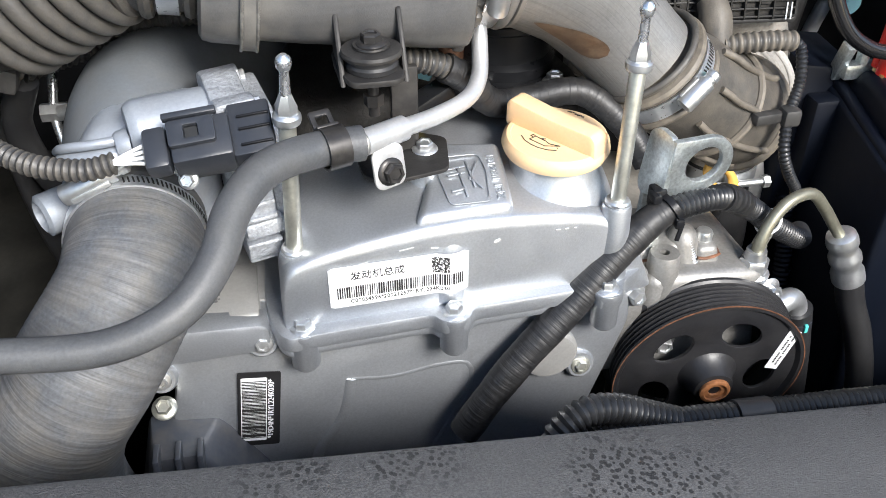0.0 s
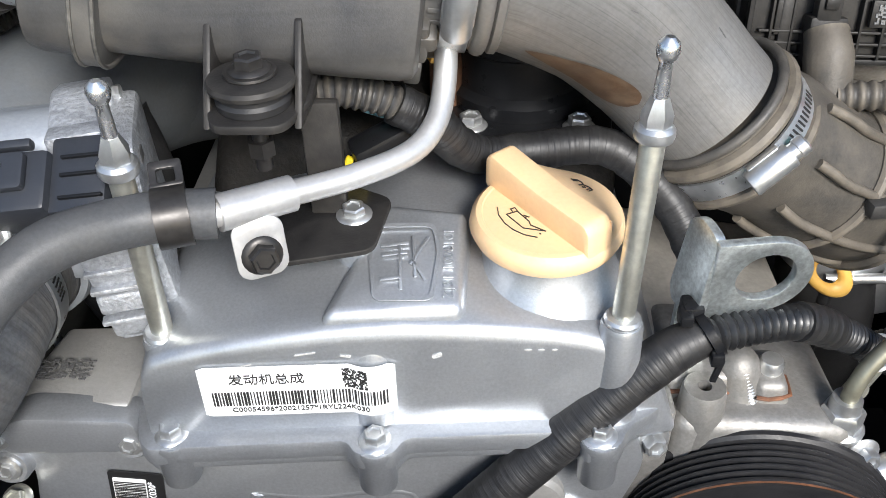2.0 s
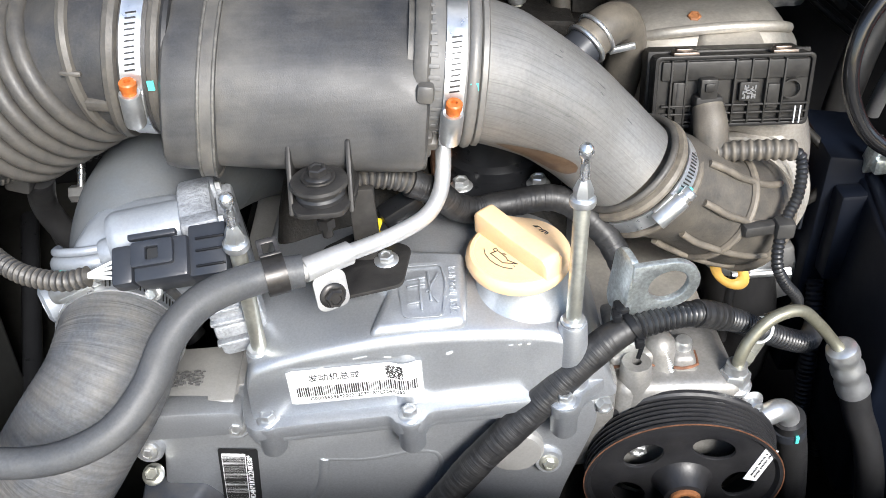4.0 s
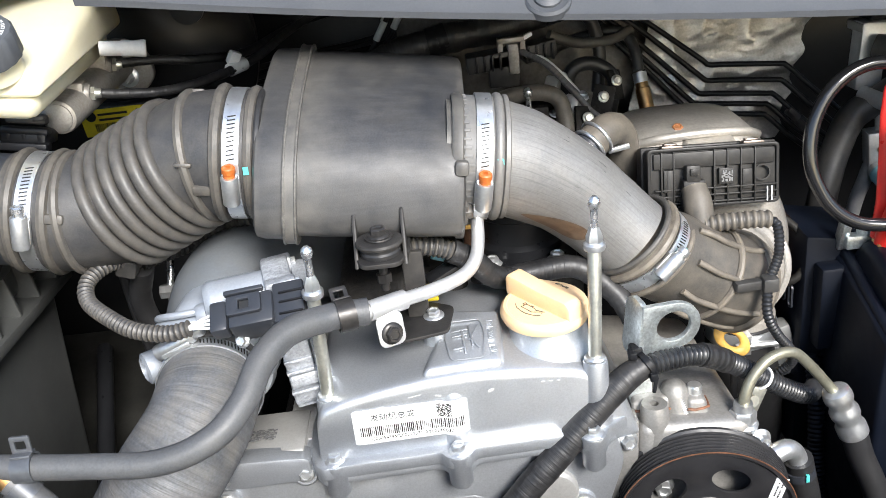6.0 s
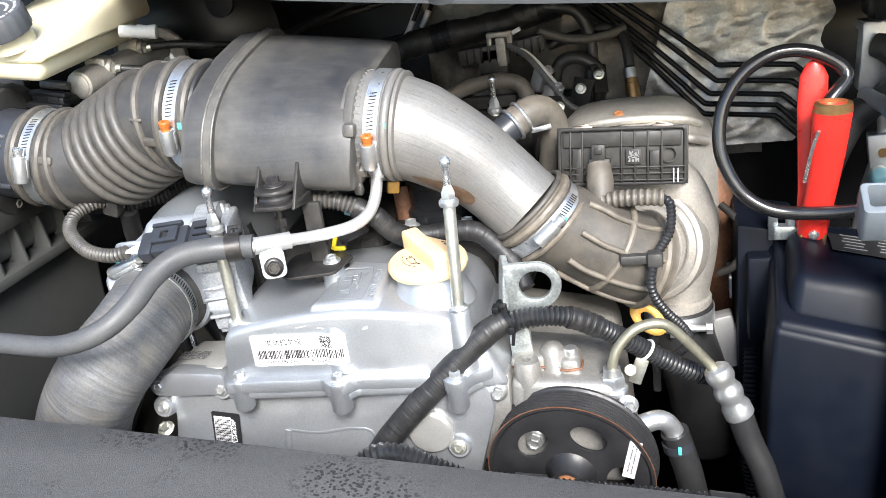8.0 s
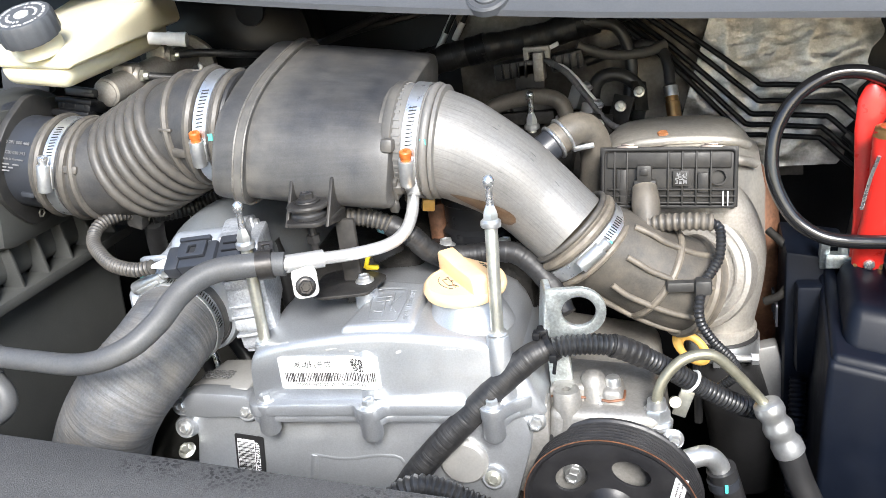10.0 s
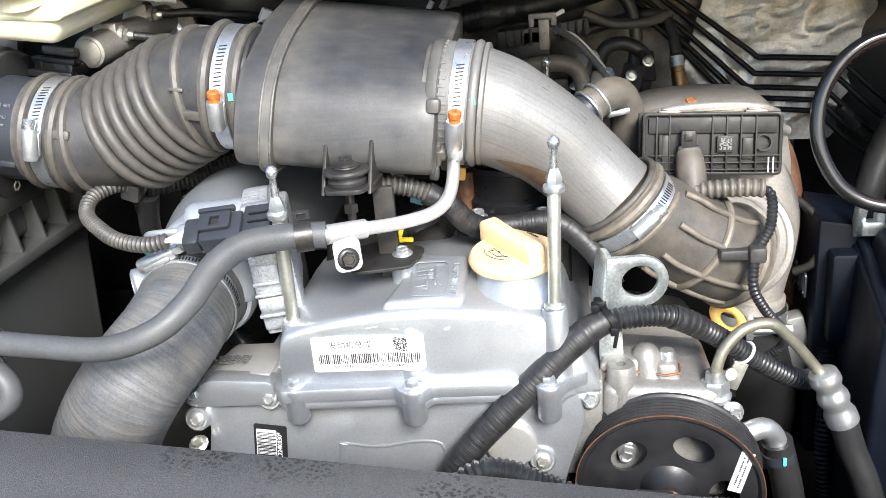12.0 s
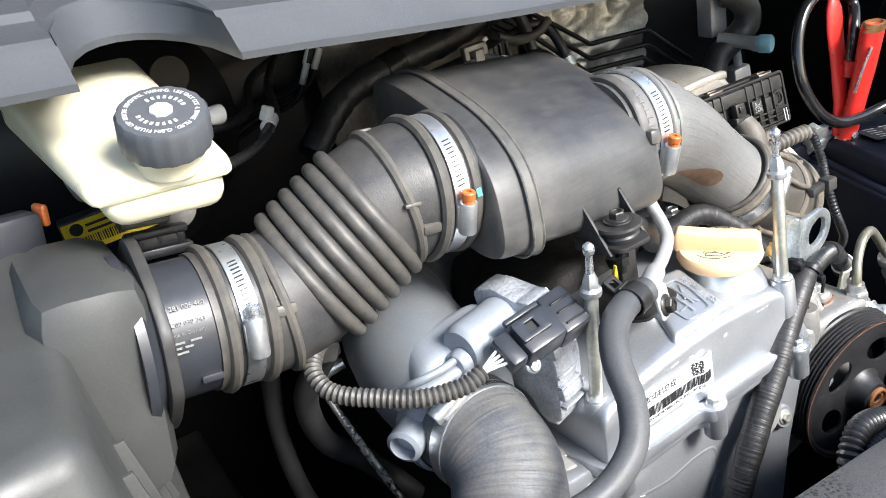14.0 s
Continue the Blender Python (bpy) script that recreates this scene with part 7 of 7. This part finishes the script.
solo("foil_heat_shield", fo, FOIL, "crumpled silver foil insulation on the bulkhead", "insulation", sharp=50)
def crumpled(x0, x1, y0, y1, z0, z1, amp, nx=44, nz=36, seed=5.0):
    """A thin creased sheet standing on the bulkhead; y0 at its foot, y1 at its top."""
    bm = bmesh.new()
    g = []
    for j in range(nz + 1):
        for i in range(nx + 1):
            u, v = i / nx, j / nz
            x, z = x0 + (x1 - x0) * u, z0 + (z1 - z0) * v
            w = abs(noise.noise(Vector((x * 17, seed, z * 14)))) * amp * 1.4 + abs(noise.noise(Vector((x * 45, seed + 4, z * 38)))) * amp * 0.6
            g.append(bm.verts.new((x, y0 + (y1 - y0) * v + w, z)))
    n = nx + 1
    for j in range(nz):
        for i in range(nx):
            bm.faces.new((g[j * n + i], g[j * n + i + 1], g[(j + 1) * n + i + 1], g[(j + 1) * n + i]))
    ex = bmesh.ops.extrude_face_region(bm, geom=list(bm.faces))
    bmesh.ops.translate(bm, verts=[q for q in ex["geom"] if isinstance(q, bmesh.types.BMVert)], vec=(0, 0.003, 0))
    bmesh.ops.recalc_face_normals(bm, faces=bm.faces)
    return bm


solo("bulkhead_mat", crumpled(0.06, 0.50, 0.930, 0.955, 0.84, 1.13, 0.008), MATB, "crumpled dark brown insulation mat on the bulkhead", "insulation", sharp=50)
for i, (dz, dx) in enumerate(((0, 0), (-0.020, -0.002), (-0.036, -0.010), (-0.049, -0.015), (-0.062, -0.017))):
    k0 = (0.445 + dx, 0.902, 0.967 + dz)
    solo("brake_line", tube([(0.262 + dx * 0.5 - 0.004 * i, 0.93, 1.105 + dz * 0.30), (0.35 + dx, 0.915, 1.042 + dz * 0.62), (k0[0] - 0.012, 0.904, k0[2] + 0.010), k0, (k0[0] + 0.02, 0.898, k0[2] - 0.001),
                             (0.525 + dx * 1.3, 0.884, 0.963 + dz), (0.536 + dx * 1.3, 0.882, 0.960 + dz), (0.565 + dx * 1.3, 0.876, 0.932 + dz), (0.60 + dx, 0.87, 0.90 + dz)], 0.0034, 10, 0.004), PLB,
         "black coated steel brake line on the bulkhead", "pipe", "brake lines")
for i in range(3):
    solo("line_union", lathe(((0.006, 0), (0.006, 0.016), (0.0045, 0.018)), 8, (0.548 + 0.009 * i - 0.01, 0.876, 0.905 - 0.012 * i + 0.0), (0.7, -0.15, -0.7)), PLBD, "dark union nut on a brake line", "union", "line unions")
for i, c in enumerate(((0.053, 0.937, 1.070), (0.041, 0.935, 1.049), (0.064, 0.942, 1.060))):
    c = Vector(c)
    a, b = c - Vector((0.013, 0, 0.021)), c + Vector((0.013, 0, 0.021))
    w = solo("marked_line", tube([(a.x - 0.16, a.y - 0.10, a.z - 0.012), (a.x - 0.08, a.y - 0.03, a.z - 0.012), (a.x - 0.02, a.y, a.z - 0.010), a, b, b + Vector((0.03, 0, 0.05))], 0.0034, 10), PLB, "black line with a white marking sleeve", "pipe", "marked lines")
    part("sleeve", tube([a.lerp(b, 0.22), a.lerp(b, 0.75)], 0.0044, 10), WHITEN, w, "white marking sleeve")

# ---- right side: fuse box, battery, clamp, pipes ----
fb = thing("fuse_box", (0.475, 0.60, 0.70), "black plastic fuse box with a metal terminal", "fuse box")
part("case", hexa([(0.440, 0.575, 0.62), (0.505, 0.575, 0.62), (0.505, 0.66, 0.62), (0.440, 0.66, 0.62), (0.442, 0.575, 0.872), (0.500, 0.575, 0.862), (0.500, 0.65, 0.868), (0.442, 0.65, 0.878)], 0.004), BATT, fb)
part("step", box((0.480, 0.565, 0.80), (0.06, 0.022, 0.09), 0.004), BATT, fb)
for i in range(3):
    part("slot_mark", xf(slab(rrect(0.010, 0.026, 0.004), 0.002, holes=[rrect(0.007, 0.022, 0.003)]), axes((0.437 + 0.0, 0.592 + 0.018 * i, 0.800), (-1, 0, 0), (0, 1, 0))), PLN, fb)
part("terminal", join(box((0.475, 0.572, 0.874), (0.008, 0.012, 0.036), 0.001, (20, 0, 0)), box((0.492, 0.568, 0.866), (0.034, 0.012, 0.014), 0.002), lathe(((0.006, 0), (0.006, 0.012)), 6, (0.492, 0.568, 0.872))), ZINCB, fb, "zinc battery terminal")
for i, x in enumerate((0.455, 0.472)):
    part("conduit", conduit([(x, 0.575, 0.74), (x - 0.004, 0.55, 0.70), (x - 0.008, 0.53, 0.64), (x, 0.52, 0.56)], 0.0085, 0.0046, 12), BATT, fb)

bt = thing("battery", (0.58, 0.49, 0.60), "dark blue-black battery in a plastic tray cover", "battery")
part("tray", hexa([(0.448, 0.440, 0.60), (0.680, 0.430, 0.57), (0.680, 0.63, 0.60), (0.460, 0.63, 0.62), (0.462, 0.447, 0.824), (0.680, 0.432, 0.770), (0.680, 0.62, 0.83), (0.475, 0.62, 0.86)], 0.006, 3), BATT, bt)
part("cover_rim", hexa([(0.464, 0.449, 0.815), (0.684, 0.434, 0.765), (0.684, 0.61, 0.81), (0.478, 0.61, 0.85), (0.466, 0.452, 0.829), (0.684, 0.437, 0.779), (0.684, 0.61, 0.826), (0.478, 0.61, 0.864)], 0.005, 3), BATT, bt)
part("cover", hexa([(0.474, 0.462, 0.822), (0.684, 0.447, 0.775), (0.684, 0.585, 0.80), (0.484, 0.585, 0.84), (0.482, 0.478, 0.862), (0.684, 0.463, 0.822), (0.684, 0.575, 0.838), (0.488, 0.560, 0.874)], 0.012, 4), BATT, bt)
part("label", hexa([(0.520, 0.520, 0.8652), (0.60, 0.515, 0.8475), (0.60, 0.545, 0.8530), (0.520, 0.548, 0.8700), (0.520, 0.520, 0.8658), (0.60, 0.515, 0.8481), (0.60, 0.545, 0.8536), (0.520, 0.548, 0.8706)], 0), BLKLAB, bt, "black label with small print")
part("label_print", join(*[box((0.540 + 0.03 * k, 0.524 + 0.0055 * i, 0.8630 - 0.0062 * k + 0.0009 * i), (0.020 - 0.004 * (i % 2), 0.0009, 0.0006), 0, (8, 12, -3)) for i in range(5) for k in range(2)]), INKL, bt, "unreadable white print")
wf = thing("wing_channel", (0.60, 0.42, 0.75), "grey painted channel beside the battery", "panel")
part("socket", xf(slab(rrect(0.062, 0.030, 0.004), 0.034, holes=[rrect(0.052, 0.021, 0.003, 0, 0.002)], bev=0.001), axes((0.552, 0.425, 0.922), (0.0, -0.50, 0.86), (1, 0, -0.05))), CLEARG, wf)
part("socket_floor", box((0.552, 0.432, 0.921), (0.056, 0.024, 0.003), 0.001, (30, 3, 0)), CLEARG, wf)
part("channel", hexa([(0.545, 0.395, 0.60), (0.72, 0.36, 0.58), (0.72, 0.40, 0.58), (0.555, 0.41, 0.60), (0.560, 0.420, 0.905), (0.72, 0.42, 0.90), (0.72, 0.46, 0.90), (0.568, 0.436, 0.905)], 0.006, 3), CLEARG, wf)

rc_ = thing("jump_lead_clamp", (0.512, 0.54, 0.86), "red vinyl jump lead clamp gripping the battery terminal", "clamp")
r0, r1 = Vector((0.507, 0.549, 0.868)), Vector((0.513, 0.523, 1.000))
dr = (r1 - r0).normalized()
mr = axes(r0, dr, (1, 0, -0.1))
s1 = [[tuple(mr @ Vector((w * math.cos(a) + off, dpt * math.sin(a), z))) for a in (2 * math.pi * i / 24 for i in range(24))] for z, w, dpt, off in
      ((0.0, 0.013, 0.008, 0.0), (0.012, 0.0135, 0.009, 0.0), (0.05, 0.0135, 0.009, 0.004), (0.085, 0.0145, 0.010, 0.006), (0.125, 0.0165, 0.010, 0.006), (0.131, 0.0160, 0.0095, 0.006))]
part("grip", loft(s1), RED, rc_, "red vinyl grip")
s2 = [[tuple(mr @ Vector((w * math.cos(a) + off, dpt * math.sin(a) + oy, z))) for a in (2 * math.pi * i / 20 for i in range(20))] for z, w, dpt, off, oy in
      ((0.004, 0.010, 0.006, -0.004, 0.008), (0.04, 0.010, 0.006, -0.004, 0.014), (0.08, 0.011, 0.005, -0.005, 0.025), (0.115, 0.013, 0.005, -0.005, 0.036), (0.140, 0.012, 0.005, -0.005, 0.043), (0.150, 0.007, 0.004, -0.005, 0.046), (0.153, 0.003, 0.003, -0.005, 0.047))]
part("rear_grip", loft(s2), RED, rc_, "red vinyl rear grip")
part("spring", tube([mr @ Vector((-0.012, -0.006, 0.06)), mr @ Vector((-0.009, -0.008, 0.09)), mr @ Vector((-0.005, -0.010, 0.112))], 0.0016, 8), CHROME, rc_, "bright spring wire")
part("grip_end", xf(lathe(((0.0165, 0.126), (0.0155, 0.1335), (0.012, 0.1345), (0.011, 0.130)), 24), mr @ Matrix.Translation((0.006, 0, 0)) @ Matrix.Diagonal((1, 0.62, 1, 1))), BRASS, rc_, "worn copper end")
part("rivet", lathe(((0.005, 0), (0.0045, 0.002), (0.002, 0.003)), 16, mr @ Vector((0.0, -0.0085, 0.006)), mr.to_3x3() @ Vector((0, -1, 0))), CHROME, rc_)
part("jaw", hexa([tuple(mr @ Vector(p)) for p in ((-0.012, -0.006, -0.02), (0.012, -0.006, -0.02), (0.012, 0.008, -0.02), (-0.012, 0.008, -0.02), (-0.012, -0.006, 0.004), (0.012, -0.006, 0.004), (0.012, 0.008, 0.004), (-0.012, 0.008, 0.004))], 0.001), BRASS, rc_, "copper jaw")
jl = thing("jump_lead", (0.49, 0.55, 0.89), "glossy black jump lead bent into a loop", "cable")
JC = Vector((0.488, 0.553, 0.969))
loop_pts = [tuple(mr @ Vector((0.002, 0.016, 0.085))), tuple(mr @ Vector((0.004, 0.020, 0.120)))]
for a in (40, 70, 100, 130, 160, 190, 220, 245, 270):
    loop_pts.append((JC.x + 0.062 * math.cos(radians(a)), JC.y + 0.012 * math.sin(radians(a)) - 0.00006 * (a - 40), JC.z + 0.070 * math.sin(radians(a))))
loop_pts += [(0.530, 0.522, 0.900), (0.570, 0.505, 0.912), (0.62, 0.49, 0.935), (0.70, 0.47, 0.965)]
part("lead", tube(loop_pts, 0.0062, 18, 0.004), CABLE, jl)
part("end_sleeve", tube([mr @ Vector((0.002, 0.015, 0.070)), mr @ Vector((0.002, 0.0155, 0.088))], 0.0072, 18), RED, jl, "red end sleeve")

ac = thing("air_con_pipes", (0.61, 0.82, 0.80), "aluminium air conditioning block with pale blue caps and a rubber hose", "pipe")
part("block", box((0.617, 0.800, 0.871), (0.028, 0.026, 0.044), 0.003, (0, -6, -8)), ALUW, ac)
part("rod", tube([(0.619, 0.800, 0.885), (0.617, 0.800, 0.910), (0.612, 0.800, 0.928)], 0.0062, 14), ALUW, ac)
part("arm", tube([(0.600, 0.815, 0.934), (0.607, 0.800, 0.932), (0.616, 0.778, 0.928), (0.621, 0.760, 0.926)], 0.0095, 18), ALUW, ac)
for c_, d_ in (((0.6205, 0.763, 0.926), (0.35, -0.9, -0.05)), ((0.612, 0.780, 0.846), (0.12, -0.9, -0.25))):
    cap_ = part("cap", lathe(((0.0118, 0), (0.0124, 0.003), (0.0124, 0.015), (0.0105, 0.0175)), 32, c_, d_), BLUECAP, ac, "pale blue plastic cap")
    part("cap_collar", lathe(((0.0105, -0.008), (0.0105, 0.001)), 24, c_, d_), ALUW, ac)
part("valve", lathe(((0.0055, 0), (0.0055, 0.002), (0.003, 0.002)), 16, (0.6165, 0.7865, 0.872), (-0.1, -1, 0)), BRASS, ac, "brass valve seat")
part("pipe", tube([(0.612, 0.800, 0.855), (0.606, 0.802, 0.830), (0.600, 0.805, 0.805), (0.596, 0.81, 0.77)], 0.0085, 16), ALUW, ac)
part("upper_block", box((0.612, 0.835, 0.975), (0.032, 0.028, 0.080), 0.004, (0, 3, 0)), ALUW, ac)
part("top_flange", box((0.622, 0.842, 1.008), (0.050, 0.040, 0.012), 0.003), ALU2, ac)
part("hose", tube([(0.610, 0.815, 0.990), (0.626, 0.803, 0.984), (0.642, 0.800, 0.966), (0.640, 0.800, 0.945), (0.618, 0.806, 0.928), (0.590, 0.812, 0.908), (0.567, 0.800, 0.872), (0.550, 0.785, 0.83), (0.54, 0.78, 0.77)], [0.013, 0.0165, 0.0185, 0.0185, 0.0175, 0.017, 0.017, 0.017, 0.017], 26), RUBD, ac, "dark rubber hose")
kn = thing("wing_reservoir", (0.68, 0.62, 0.9), "dark blue round plastic part beside the wing", "reservoir")
part("dome", lathe(((0.05, 0), (0.05, 0.03), (0.04, 0.045), (0.02, 0.052)), 36, (0.660, 0.56, 0.955), (-0.4, -0.7, 0.5)), BATT, kn)
po = thing("bulkhead_unit", (0.57, 0.8, 0.95), "black box on the bulkhead beside the pipes", "box")
part("case", box((0.655, 0.865, 1.045), (0.09, 0.07, 0.065), 0.006), PLB, po)

# dipstick handle and bits under the turbo
dp = thing("dipstick", (0.355, 0.51, 0.72), "yellow plastic dipstick ring handle", "dipstick")
part("ring", xf(donut(0.0088, 0.0036, 32, 10, (0, 0, 0), (0, 0, 1), 1.7), axes((0.355, 0.5255, 0.797), (0.1, -0.95, 0.3), (1, 0.1, 0))), YELR, dp)
part("stem", lathe(((0.004, -0.07), (0.004, 0.0)), 12, (0.360, 0.530, 0.785), (0, 0, 1)), RUB, dp)
eg = thing("exhaust_bracket", (0.33, 0.47, 0.72), "cast engine side wall with mounting lugs", "engine")
part("wall", hexa([(0.215, 0.44, 0.60), (0.34, 0.46, 0.60), (0.34, 0.60, 0.60), (0.215, 0.60, 0.60), (0.220, 0.45, 0.80), (0.325, 0.475, 0.80), (0.325, 0.58, 0.80), (0.220, 0.58, 0.82)], 0.015, 4), SHIELD, eg)
part("lug", box((0.43, 0.60, 0.735), (0.03, 0.02, 0.06), 0.003, (0, -15, 0)), ALU2, eg)
et = thing("exhaust_pipe", (0.43, 0.66, 0.85), "rust-brown exhaust pipe behind the turbo", "pipe")
part("pipe", tube([(0.405, 0.67, 0.93), (0.418, 0.665, 0.905), (0.424, 0.655, 0.87), (0.428, 0.66, 0.80), (0.43, 0.68, 0.7)], 0.021, 20), EXH, et)
part("thin_tube", tube([(0.430, 0.615, 0.88), (0.446, 0.60, 0.865), (0.450, 0.59, 0.845), (0.440, 0.585, 0.825), (0.425, 0.59, 0.815)], 0.0042, 10), IRON, et)

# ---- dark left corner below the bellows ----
# apron sheet with the corner's shade put into its colour
apn = thing("inner_apron", (-0.36, 0.62, 0.60), "dusty painted apron low beside the air box, coloured dark for shade", "panel", kind="structure")
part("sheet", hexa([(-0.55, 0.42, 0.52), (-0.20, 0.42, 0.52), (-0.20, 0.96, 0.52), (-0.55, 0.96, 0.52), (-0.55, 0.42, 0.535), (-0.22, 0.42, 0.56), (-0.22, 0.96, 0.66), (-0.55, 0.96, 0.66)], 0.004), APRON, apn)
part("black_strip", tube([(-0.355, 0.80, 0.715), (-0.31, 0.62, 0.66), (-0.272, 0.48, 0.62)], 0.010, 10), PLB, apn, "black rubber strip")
for pts, r in (([(-0.165, 0.50, 0.95), (-0.185, 0.53, 0.90), (-0.175, 0.55, 0.84), (-0.14, 0.56, 0.79), (-0.11, 0.55, 0.74)], 0.010), ([(-0.20, 0.55, 0.93), (-0.205, 0.57, 0.86), (-0.20, 0.58, 0.78), (-0.18, 0.58, 0.70)], 0.008), ([(-0.05, 0.52, 0.92), (-0.045, 0.53, 0.86), (-0.05, 0.53, 0.78)], 0.009)):
    solo("drain_hose", tube(pts, r, 14), RUB, "dusty black hose in the gap below the bellows", "hose", "drain hoses")

for k, (x, y, z, w, r_) in enumerate(((0.262, 0.735, 0.962, 0.03, 20), (0.285, 0.765, 0.975, 0.024, -15), (0.305, 0.79, 0.985, 0.02, 40))):
    cbk = thing("rear_clip_bracket", (x, y, z - 0.02), "plated steel bracket with a bolt behind the engine", "bracket", "rear brackets")
    part("plate", box((x, y, z), (w, 0.004, 0.034), 0.001, (-20, 12, r_)), IRON, cbk)
    part("bolt", hexbolt((x, y - 0.006, z + 0.006), (0.1, -0.9, 0.35), 0.0045, 0.004, 0.0065), ZINCY, cbk)
bo = thing("brake_booster", (-0.21, 0.86, 0.97), "black dished brake booster behind the master cylinder", "booster")
part("shell", lathe(((0.045, 0), (0.060, 0.004), (0.105, 0.020), (0.118, 0.035), (0.124, 0.040), (0.124, 0.050), (0.116, 0.056), (0.110, 0.12)), 64, (-0.215, 0.765, 1.075), (0.02, 1, 0.02)), PAINTB, bo)
part("check_valve", lathe(((0.014, -0.016), (0.014, 0.0), (0.018, 0.002), (0.018, 0.008)), 28, (-0.150, 0.775, 1.125), (0.02, -1, 0.05)), PLB, bo)
